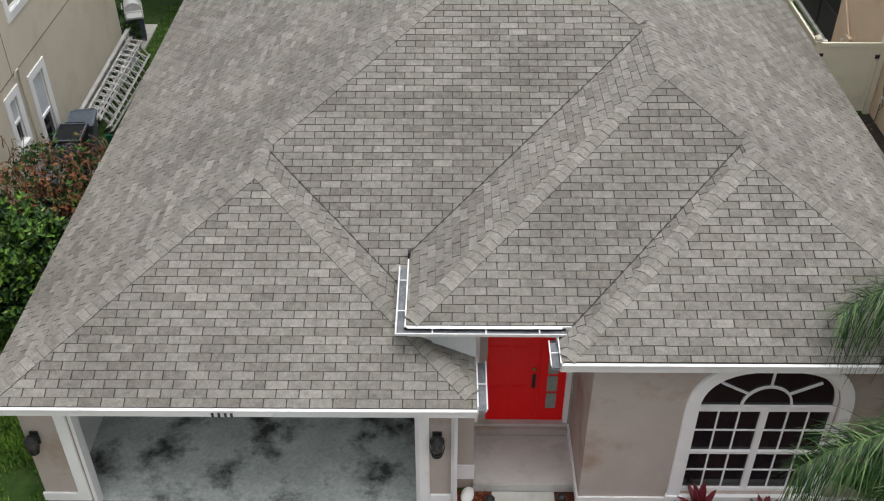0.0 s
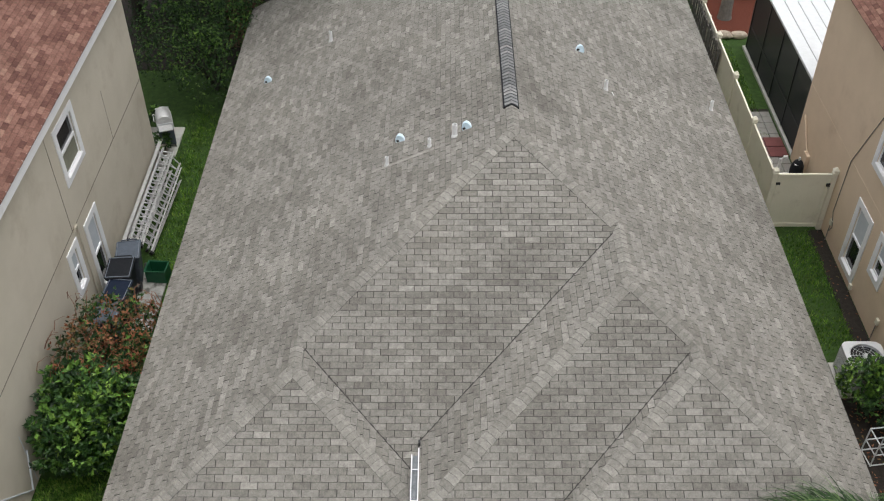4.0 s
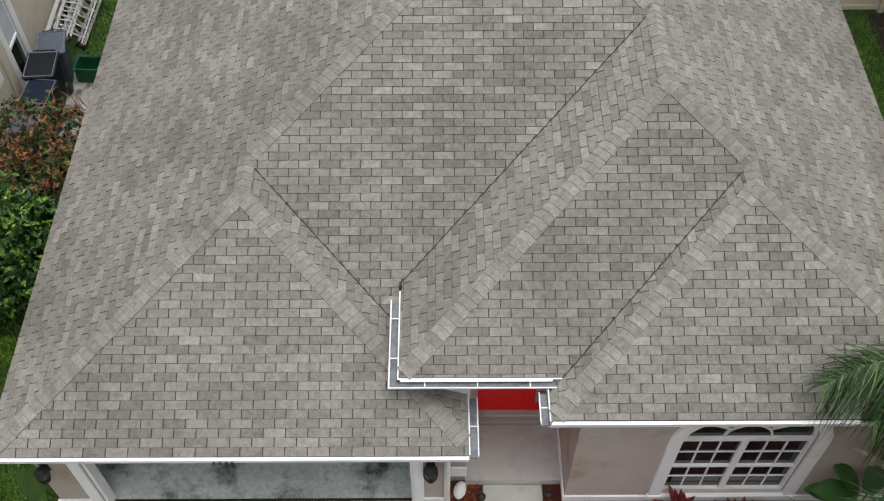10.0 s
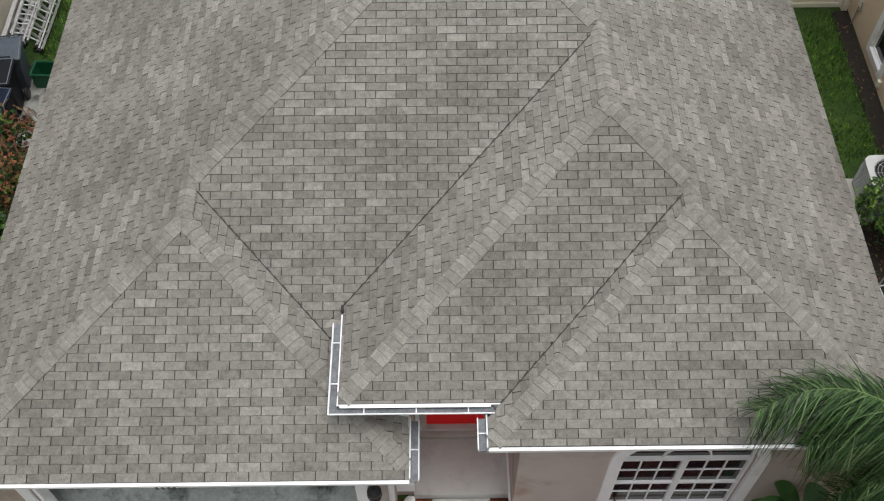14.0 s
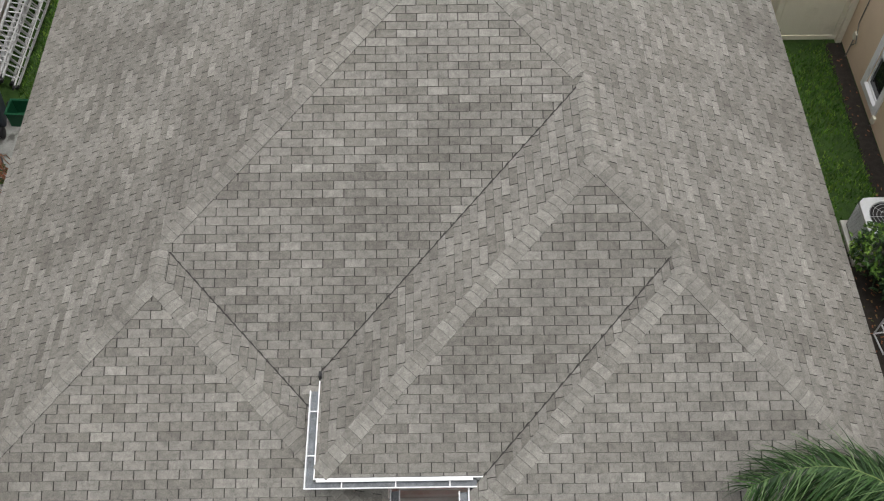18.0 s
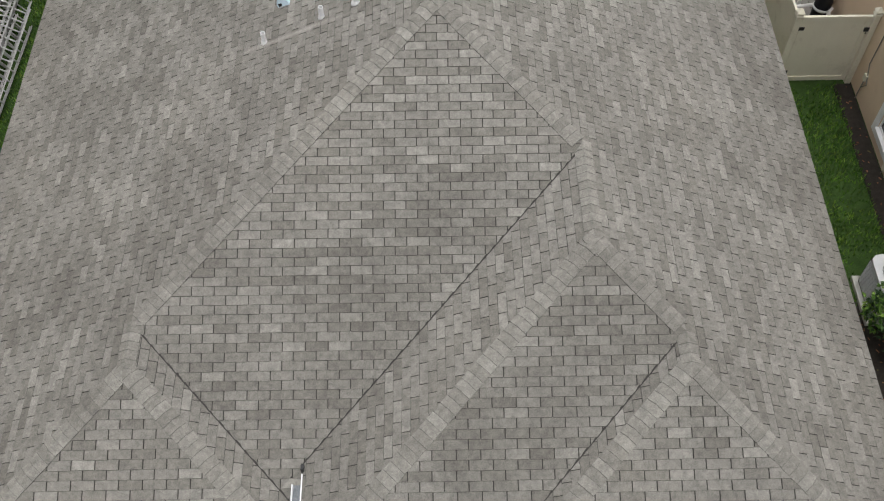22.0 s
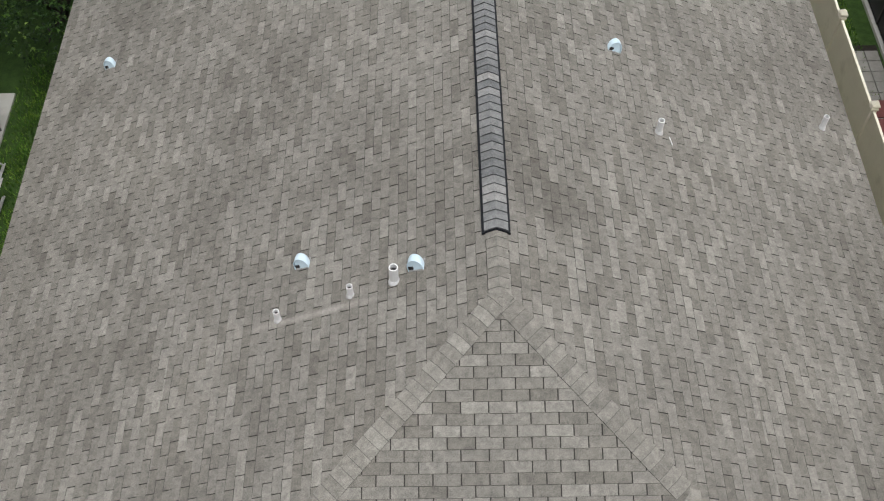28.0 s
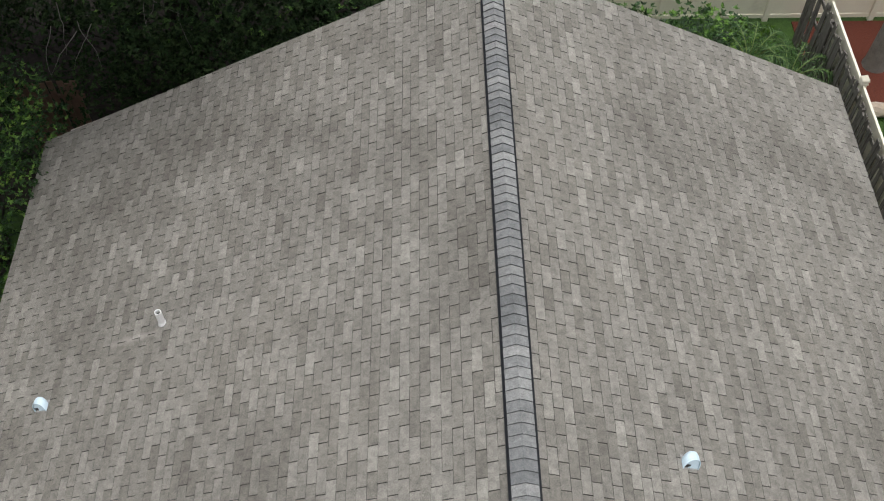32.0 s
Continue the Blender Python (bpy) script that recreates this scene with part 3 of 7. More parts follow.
def house_walls():
    zt = ZL - 0.06
    box("front_wall", PL, OL, GWY, GWY + 0.22, 0, zt, M_STUCCO, house)
    box("front_wall", OR, PR, GWY, GWY + 0.22, 0, zt, M_STUCCO, house)
    box("lintel", OL, OR, GWY, GWY + 0.22, 2.14, zt, M_STUCCO, house)
    box("side_wall", PL, PL + 0.2, GWY + 0.22, BACK - 0.4, 0, zt, M_STUCCO, house)
    box("garage_side_wall", PR - 0.2, PR, GWY + 0.22, DOORY + 0.2, 0, 2.60, M_STUCCO, house)
    box("return_wall", PR + 0.002, 0.41, 9.50, DOORY + 0.2, 0, 2.60, M_STUCCO, house)
    # right wing, with the opening of the arched window
    wing_wall()
    box("wing_side_wall", 1.96, 2.16, WWY + 0.2, DOORY + 0.2, 0, ZR - 0.06, M_STUCCO, house)
    box("side_wall", XR - 0.45, XR - 0.25, WWY + 0.2, BACK - 0.4, 0, ZR - 0.02, M_STUCCO, house)
    wall_poly("gable_wall", [(PL + 0.1, BACK - 0.4, 0), (XR - 0.3, BACK - 0.4, 0), (XR - 0.3, BACK - 0.4, slope_z("east", XR - 0.3, BACK - 1)),
                             (RX, BACK - 0.4, RZ - 0.12), (PL + 0.1, BACK - 0.4, slope_z("west", PL + 0.1, BACK - 1))], (0, 0.2, 0), M_STUCCO)
    # entry: door wall and the wall over the garage slope
    box("entry_wall", PR - 0.2, 0.62, DOORY, DOORY + 0.2, 0, 3.15, M_STUCCO, house)
    box("entry_wall", 1.88, 2.16, DOORY, DOORY + 0.2, 0, 3.15, M_STUCCO, house)
    box("entry_wall", 0.62, 1.88, DOORY, DOORY + 0.2, 2.44, 3.15, M_STUCCO, house)
    box("upper_wall", E1 + 0.25, PR - 0.2, DOORY, DOORY + 0.2, 2.4, 3.15, M_INNER, house)
    box("upper_wall", E1 + 0.12, E1 + 0.25, 9.95, DOORY + 0.2, 2.62, 3.15, M_INNER, house)
    box("porch_wall", E1C + 0.12, 0.41, GEND + 0.002, GEND + 0.14, 2.42, ZR - 0.142, M_INNER, house, "pale painted wall above the garage slope")
    box("porch_wall", 0.27, 0.41, GEND + 0.142, DOORY - 0.002, 2.602, ZR - 0.142, M_INNER, house)
    # soffits close the eaves
    box("soffit", XL + 0.03, PL + 0.1, GF + 0.04, BACK - 0.5, ZL - 0.14, ZL - 0.12, M_WHITE, house)
    box("soffit", PL, G1C - 0.03, GF + 0.03, GWY, ZL - 0.14, ZL - 0.12, M_WHITE, house)
    box("soffit", PR, G1C - 0.03, GWY, GEND, ZL - 0.14, ZL - 0.12, M_WHITE, house)
    box("soffit", W1 + 0.03, XR - 0.05, WF + 0.03, WWY, ZR - 0.14, ZR - 0.12, M_WHITE, house)
    box("soffit", XR - 0.3, XR - 0.05, WWY, BACK - 0.2, ZR - 0.14, ZR - 0.12, M_WHITE, house)
    box("soffit", E1C + 0.03, 1.96, EFC + 0.03, DOORY, ZR - 0.14, ZR - 0.12, M_WHITE, house, "white painted porch ceiling")


# arched window
AL, AR, AB, AS, AT = 3.43, 5.34, 0.36, 2.09, 2.90


def arch(n=24, grow=0.0):
    """The outline of the window's head, from its right spring over the top to its left."""
    cx, rx, rz = (AL + AR) / 2, (AR - AL) / 2 + grow, AT - AS + grow
    e = 0.78
    out = []
    for k in range(n + 1):
        t = math.pi * k / n
        c, s = math.cos(t), math.sin(t)
        out.append((cx + rx * math.copysign(abs(c) ** e, c), AS + rz * abs(s) ** e))
    return out


def wing_wall():
    zt, x0, x1 = ZR - 0.06, 1.96, XR - 0.25
    head = arch()
    bm = bmesh.new()
    outline = [(AL, AB), (AR, AB)] + head
    front = [(x0, 0), (x1, 0), (x1, zt), (x0, zt)]
    for y, flip in ((WWY, False), (WWY + 0.2, True)):
        fv = [bm.verts.new((x, y, z)) for x, z in front]
        hv = [bm.verts.new((x, y, z)) for x, z in outline]
        edges = [bm.edges.new((fv[i], fv[(i + 1) % 4])) for i in range(4)] + [bm.edges.new((hv[i], hv[(i + 1) % len(hv)])) for i in range(len(hv) - 1)] + [bm.edges.new((hv[-1], hv[0]))]
        bmesh.ops.triangle_fill(bm, use_beauty=True, edges=edges, normal=(0, -1, 0))
        if flip:
            fb, hb = fv, hv
        else:
            fa, ha = fv, hv
    for p, q in ((fa, fb), (ha, hb)):
        for i in range(len(p)):
            j = (i + 1) % len(p)
            bm.faces.new((p[i], p[j], q[j], q[i]))
    bmesh.ops.recalc_face_normals(bm, faces=bm.faces)
    part("wing_front_wall", bm, M_STUCCO, house, "mauve-grey stucco wall with rusty stains")


def strip(name, line, width, y0, y1, material, parent, label=""):
    """A band of constant width along a line of (x, z), standing between y0 and y1."""
    bm = bmesh.new()
    rows = []
    for i, p in enumerate(line):
        a, b = Vector(line[max(i - 1, 0)]), Vector(line[min(i + 1, len(line) - 1)])
        d = (b - a).normalized()
        n = Vector((-d.y, d.x)) * width / 2
        p = Vector(p)
        rows.append([bm.verts.new((q.x, y, q.y)) for q in (p - n, p + n) for y in (y0, y1)])
    for r, s in zip(rows, rows[1:]):
        bm.faces.new((r[0], r[2], s[2], s[0]))
        bm.faces.new((r[1], s[1], s[3], r[3]))
        bm.faces.new((r[0], s[0], s[1], r[1]))
        bm.faces.new((r[2], r[3], s[3], s[2]))
    bm.faces.new((rows[0][0], rows[0][1], rows[0][3], rows[0][2]))
    bm.faces.new((rows[-1][0], rows[-1][2], rows[-1][3], rows[-1][1]))
    bmesh.ops.recalc_face_normals(bm, faces=bm.faces)
    return part(name, bm, material, parent, label)


def arched_window():
    w = new("arched_window")
    w.parent = house
    w["label"] = "white arched window with muntins and dark glass"
    cx = (AL + AR) / 2
    yg = WWY + 0.10
    head = arch(28)
    bm = bmesh.new()
    vs = [bm.verts.new((x, yg, z)) for x, z in [(AL, AB), (AR, AB)] + head]
    bm.faces.new(vs)
    part("pane", bm, M_GLASS, w, "dark reflecting glass")
    # raised surround on the wall
    sur = [(AR + 0.09, AB - 0.02)] + arch(28, 0.09) + [(AL - 0.09, AB - 0.02)]
    strip("surround", sur, 0.18, WWY - 0.045, WWY + 0.01, M_WHITE, w, "broad white stucco surround")
    strip("frame", [(AR - 0.02, AB)] + arch(28, -0.02) + [(AL + 0.02, AB)], 0.05, WWY + 0.05, WWY + 0.13, M_WHITE, w)
    bar = lambda nm, x0, x1, z0, z1: box(nm, x0, x1, WWY + 0.055, yg + 0.012, z0, z1, M_WHITE, w)
    bar("sill", AL, AR, AB, AB + 0.05)
    bar("transom", AL, AR, AS - 0.045, AS + 0.045)
    bar("mullion", cx - 0.048, cx + 0.048, AB + 0.05, AS - 0.045)
    mid = (AB + AS) / 2 - 0.03
    for x0, x1 in ((AL + 0.045, cx - 0.048), (cx + 0.048, AR - 0.045)):
        bar("meeting_rail", x0, x1, mid - 0.025, mid + 0.025)
        for k in (1, 2):
            x = x0 + (x1 - x0) * k / 3
            for z0, z1 in ((AB + 0.05, mid - 0.025), (mid + 0.025, AS - 0.045)):
                box("muntin", x - 0.011, x + 0.011, yg - 0.018, yg + 0.006, z0, z1, M_WHITE, w)
        for z0, z1 in ((AB + 0.05, mid - 0.025), (mid + 0.025, AS - 0.045)):
            z = (z0 + z1) / 2
            box("muntin", x0, x1, yg - 0.016, yg + 0.004, z - 0.011, z + 0.011, M_WHITE, w)
    inner = [(cx + 0.34 * math.cos(math.pi * k / 16), AS + 0.045 + 0.36 * math.sin(math.pi * k / 16)) for k in range(17)]
    strip("fan_arc", inner, 0.03, yg - 0.03, yg + 0.006, M_WHITE, w)
    for ang in (38, 90, 142):
        c, s = math.cos(radians(ang)), math.sin(radians(ang))
        far = 0.68 if ang == 90 else 0.86
        strip("fan_spoke", [(cx + 0.34 * c, AS + 0.045 + 0.36 * s), (cx + far * c, AS + 0.03 + far * s * (1 if ang == 90 else 0.86))], 0.026, yg - 0.03, yg + 0.006, M_WHITE, w)
    box("window_ledge", AL - 0.2, AR + 0.2, WWY - 0.07, WWY, AB - 0.10, AB - 0.0, M_WHITE, w, bevel=0.008)
    # black sheet painted in for the unlit room behind
    box("pane_tone_sheet", AL - 0.1, AR + 0.1, WWY + 0.5, WWY + 0.52, 0.2, 3.1, M_PLASTIC, w, "black sheet standing in for the darkness behind the glass")


# ---- trim, door, garage ----
def trims():
    band = lambda nm, x0, x1, y0, y1, z0, z1, lab="": box(nm, x0, x1, y0, y1, z0, z1, M_WHITE, house, lab, bevel=0.006)
    band("base_band", PL - 0.03, OL, GWY - 0.035, GWY, 0.26, 0.42)
    band("base_band", OR + 0.13, PR + 0.03, GWY - 0.035, GWY, 0.26, 0.42)
    band("base_band", PR, 0.43, 9.465, 9.498, 0.24, 0.54)
    band("jamb_trim", OL - 0.16, OL, GWY - 0.04, GWY - 0.002, 0.42, 2.40)
    band("jamb_trim", OR, OR + 0.15, GWY - 0.04, GWY - 0.002, 0.0, 2.40)
    band("head_trim", OL - 0.16, OR + 0.15, GWY - 0.045, GWY - 0.005, 2.14, 2.32)
    box("door_track", OL + 0.002, OL + 0.05, GWY + 0.03, GWY + 0.22, 0.0, 2.13, M_WHITE, house, "white garage door jamb")
    box("door_track", OR - 0.05, OR - 0.002, GWY + 0.03, GWY + 0.22, 0.0, 2.13, M_WHITE, house)
    band("base_band", 1.93, 5.9, WWY - 0.035, WWY - 0.002, 0.13, 0.29)
    band("base_band", 5.9, XR - 0.22, WWY - 0.035, WWY - 0.002, 0.13, 0.29)
    box("plinth", 1.935, XR - 0.225, WWY - 0.028, WWY - 0.002, -0.05, 0.128, M_STUCCO, house, "mauve-grey stucco plinth")
    band("base_band", 1.925, 1.957, WWY - 0.03, DOORY, 0.13, 0.29)
    # fascia boards with a moulded face
    sec = [(0.0, -0.15), (0.012, -0.15), (0.012, -0.10), (0.030, -0.085), (0.038, -0.03), (0.050, -0.012), (0.050, 0.0), (0.0, 0.0)]
    fz = lambda p, z: [(x, y, z) for x, y in p]
    sweep("fascia", sec, fz([(XL - 0.005, GF), (G1C, GF)], ZL + 0.002), M_WHITE, house, "white painted fascia gutter with a moulded face")
    sweep("fascia", sec, fz([(W1, WF), (XR + 0.005, WF)], ZR + 0.002), M_WHITE, house, "white painted fascia gutter with a moulded face")
    for pts, zz in (([(XL + 0.06, BACK - 0.45), (XL + 0.06, GF + 0.02)], ZL), ([(XR - 0.06, WF + 0.02), (XR - 0.06, BACK)], ZR)):
        sweep("fascia", [(0.0, -0.14), (0.02, -0.14), (0.02, 0.0), (0.0, 0.0)], fz(pts, zz), M_WHITE, house)
    flat = [(0.0, -0.15), (0.018, -0.15), (0.018, 0.0), (0.0, 0.0)]
    sweep("fascia", flat, fz([(G1C, GF), (G1C, GEND)], ZG), M_WHITE, house)
    sweep("fascia", flat, fz([(E1C, EV - (EX - E1C) - 0.14), (E1C, EFC), (W1 + DE, EFC)], ZE), M_WHITE, house)
    sweep("fascia", flat, fz([(W1, EFC + 0.05), (W1, WF)], ZR), M_WHITE, house)
    for s, x, zz in (("west", XL, ZL), ("east", XR, ZR)):
        ya = BACK - (0.45 if s == "west" else 0.07)
        wall_poly("rake_board", [(x, ya, zz - 0.20), (RX, BACK - 0.07, RZ - 0.20), (RX, BACK - 0.07, RZ - 0.105), (x, ya, zz - 0.105)], (0, 0.03, 0), M_WHITE)


def trough(name, pts, label):
    """An open gutter: a thin channel with hangers across it and dark grime in it."""
    g = new(name)
    g.parent = house
    g["label"] = label
    w, d = 0.125, 0.075
    sec = [(0.019, 0.0), (0.019, -d), (w - 0.03, -d), (w, -d + 0.03), (w, 0.0), (w + 0.016, 0.0), (w + 0.016, -0.012), (w + 0.004, -0.014), (w + 0.004, -d + 0.028), (w - 0.028, -d - 0.004), (0.019, -d - 0.004)]
    sweep("channel", sec, pts, M_GUTTER, g)
    grime = [(0.022, -d + 0.034), (w - 0.004, -d + 0.031), (w - 0.03, -d + 0.003), (0.022, -d + 0.003)]
    sweep("sediment", grime, pts, M_TROUGH, g, "dark wet grime")
    for a, b in zip(pts, pts[1:]):
        a, b = Vector(a), Vector(b)
        d_ = (b - a).normalized()
        n = Vector((d_.y, -d_.x, 0))
        k = max(1, round((b - a).length / 0.75))
        for i in range(k):
            p = a + d_ * ((i + 0.5) / k * (b - a).length)
            bm = bmesh.new()
            add_box(bm, 0.015, w + 0.012, -0.008, 0.008, -0.004, 0.004)
            bmesh.ops.transform(bm, matrix=Matrix.Translation(p) @ Matrix((n, d_, (0, 0, 1))).transposed().to_4x4(), verts=bm.verts)
            part("hanger", bm, M_GUTTER, g)
    return g


def gutters():
    ye = EV - (EX - E1C)
    trough("entry_gutter", [(E1C, ye - 0.27, ZE - 0.02), (E1C, EFC, ZE - 0.02), (W1 + 0.10, EFC, ZE - 0.025)], "open white gutter round the entry roof, dirty inside")
    trough("wing_gutter", [(W1, EFC - 0.16, ZR - 0.02), (W1, WF - 0.02, ZR - 0.02)], "short open white gutter beside the entry")
    trough("garage_gutter", [(G1C, GF - 0.02, ZG - 0.02), (G1C, GEND - 0.03, ZG - 0.02)], "short open white gutter on the garage side")
    box("end_cap", E1C - 0.02, E1C + 0.02, ye - 0.12, ye - 0.04, ZE - 0.02, ZE + 0.10, M_BLACK, house, "black flashing at the foot of the valley")
    box("valley_flashing", W1 + 0.005, W1 + 0.26, EF - 0.04, EFC + 0.06, ZR - 0.045, ZR - 0.02, M_BLACK, house, "black flashing at the foot of the valley")
    box("drip_edge", E1C + 0.02, W1 + 0.05, EFC - 0.052, EFC - 0.003, ZE - 0.012, ZE - 0.004, M_WHITE, house, "white drip edge under the shingles")
    # downspouts
    def spout(pts, lab):
        bm = bmesh.new()
        add_tube(bm, pts, 0.045, 4)
        ob = part("downspout", bm, M_GUTTER, house, lab)
        return ob
    spout([(PR - 0.02, GWY - 0.07, ZL - 0.12), (PR - 0.02, GWY - 0.07, 0.34), (PR - 0.04, GWY - 0.10, 0.2), (PR - 0.14, GWY - 0.16, 0.10), (OR + 0.02, GWY - 0.22, 0.07)], "white downspout with an elbow at its foot")


def entry_door():
    d = new("door_1")
    d.parent = house
    d["label"] = "closed bright red panelled front door with a sidelight"
    y = DOORY + 0.05
    x0, x1, xs, x2, zb, zt = 0.50, 1.42, 1.4215, 1.84, 0.33, 2.39
    box("door_leaf", x0, x1, y, y + 0.045, zb, zt, M_RED, d, bevel=0.004)
    for i, (a, b) in enumerate(((x0 + 0.16, x0 + 0.41), (x0 + 0.51, x1 - 0.20))):
        for z0, z1 in ((zb + 0.22, zb + 0.77), (zb + 0.98, zb + 1.58), (zb + 1.70, zb + 1.92)):
            bm = bmesh.new()
            add_box(bm, a, b, y - 0.012, y, z0, z1)
            bmesh.ops.bevel(bm, geom=bm.edges[:], offset=0.011, segments=2, affect="EDGES")
            part("door_panel", bm, M_RED, d)
            box("panel_moulding", a - 0.025, b + 0.025, y - 0.005, y + 0.001, z0 - 0.025, z1 + 0.025, M_RED, d, bevel=0.003)
    side = box("sidelight", xs, x2, y - 0.005, y + 0.04, zb, zt, M_RED, d, bevel=0.004)
    for k in range(5):
        z = zb + 0.28 + k * 0.375
        box("pane", xs + 0.135, x2 - 0.125, y - 0.014, y - 0.006, z, z + 0.33, M_FROST, side, "frosted grey-green glass")
    box("door_frame", 0.44, x0, DOORY - 0.02, y + 0.05, 0.29, zt + 0.06, M_WHITE, d)
    box("door_frame", x2, 1.92, DOORY - 0.02, y + 0.05, 0.29, zt + 0.06, M_WHITE, d)
    box("door_frame", x0, x2, DOORY - 0.02, y + 0.05, zt, zt + 0.06, M_WHITE, d)
    box("threshold", 0.44, 1.92, DOORY - 0.05, y + 0.05, 0.28, zb, M_PORCH, d, bevel=0.006)
    m = Matrix.Translation((x1 - 0.07, y, zb + 1.12)) @ pose(0, 0, 0, 90, 0, 0)
    lathe("deadbolt", [(0.034, 0), (0.036, 0.012), (0.024, 0.022), (0.006, 0.028)], M_BRASS, d, "brass deadbolt", 16, m)
    bm = bmesh.new()
    add_box(bm, x1 - 0.10, x1 - 0.045, y - 0.014, y, zb + 0.72, zb + 1.02)
    bmesh.ops.bevel(bm, geom=bm.edges[:], offset=0.01, segments=2, affect="EDGES")
    part("handle_plate", bm, M_BLACK, d, "black handle plate")
    tube("door_handle", [(x1 - 0.07, y - 0.014, zb + 0.98), (x1 - 0.07, y - 0.06, zb + 0.93), (x1 - 0.07, y - 0.06, zb + 0.80), (x1 - 0.07, y - 0.014, zb + 0.75)], 0.011, M_BLACK, d, "black curved pull")


M_FROST = surface("frosted_glass", (0.20, 0.23, 0.21), (0.33, 0.36, 0.33), 10, 60, 0.3, 0.1)
M_BRASS = surface("worn_brass", (0.25, 0.19, 0.06), (0.38, 0.30, 0.11), 20, 80, 0.35, 0.0, metal=0.9)


def garage_inside():
    x0, x1, y1 = PL + 0.2, PR - 0.2, 15.2
    box("garage_floor", x0, x1, GWY + 0.16, y1, -0.10, 0.015, M_GARAGE, house, "oil-stained grey concrete garage floor")
    box("garage_wall", x0 + 0.002, x0 + 0.05, GWY + 0.222, y1, 0.016, 2.42, M_INNER, house, "pale painted garage wall")
    box("garage_wall", x1 - 0.05, x1 - 0.002, GWY + 0.222, y1, 0.016, 2.42, M_INNER, house, "pale painted garage wall")
    box("garage_wall", x0, x1, y1 - 0.05, y1, 0.016, 2.42, M_INNER, house, "pale painted garage wall")
    box("garage_ceiling", x0, x1, GWY + 0.222, y1, 2.43, 2.46, M_INNER, house, "white garage ceiling")
    box("floor_gap", OL, OR, GWY + 0.12, GWY + 0.158, -0.02, 0.006, M_SOIL, house, "dark joint at the garage sill")


def number_bars():
    for k, dx in enumerate((0.0, 0.085, 0.17, 0.25)):
        x = -3.08 + dx
        box("number_bar", x, x + 0.034, GF - 0.054, GF - 0.048, ZL - 0.115, ZL - 0.04, M_BLACK, house, "small dark bar on the fascia")


def wall_lantern(at):
    l = thing("wall_lantern", "black cage wall lantern with smoky glass", "lamp", "wall lanterns", at=at)
    box("back_plate", -0.055, 0.055, -0.02, 0, -0.10, 0.12, M_BLACK, l, bevel=0.006)
    tube("arm", [(0, -0.02, 0.06), (0, -0.08, 0.10), (0, -0.13, 0.11)], 0.012, M_BLACK, l)
    m = Matrix.Translation((0, -0.13, 0))
    lathe("roof_cap", [(0.02, 0.17), (0.03, 0.15), (0.085, 0.105), (0.09, 0.095), (0.06, 0.09)], M_BLACK, l, sides=12, m=m)
    lathe("glass", [(0.062, 0.09), (0.068, 0.0), (0.05, -0.11), (0.02, -0.12)], M_SMOKE, l, "smoky glass", 12, m)
    for k in range(6):
        t = 2 * math.pi * k / 6
        c, s = math.cos(t), math.sin(t)
        tube("cage_bar", [(0.075 * c, -0.13 + 0.075 * s, 0.09), (0.085 * c, -0.13 + 0.085 * s, 0.0), (0.06 * c, -0.13 + 0.06 * s, -0.12)], 0.006, M_BLACK, l, sides=5)
    for r, z in ((0.087, 0.0), (0.075, -0.07)):
        tube("cage_ring", [(r * math.cos(a), -0.13 + r * math.sin(a), z) for a in (2 * math.pi * k / 14 for k in range(15))], 0.005, M_BLACK, l, sides=5)
    lathe("base", [(0.06, -0.12), (0.065, -0.135), (0.02, -0.16)], M_BLACK, l, sides=12, m=m)
    return l


M_SMOKE = surface("smoky_glass", (0.05, 0.045, 0.045), (0.12, 0.105, 0.10), 20, 60, 0.2, 0.0)

house_walls()
arched_window()
trims()
gutters()
entry_door()
garage_inside()
number_bars()
lantern = wall_lantern(pose(-5.72, GWY, 1.60) @ Matrix.Scale(1.1, 4))
copy_thing(lantern, pose(-0.12, GWY, 1.62) @ Matrix.Scale(1.1, 4))
# ---- vents and pipes on the roof ----
M_TABM = surface("flashing_grey", (0.22, 0.22, 0.22), (0.34, 0.34, 0.33), 12, 80, 0.7, 0.1)
def on_roof(key, x, y):
    return Vector((x, y, SLOPES[key].z(x, y) + 0.012))


def tilt_for(key):
    a = math.degrees(math.atan(PITCH))
    return {"west": (0, -a, 0), "east": (0, a, 0)}[key]


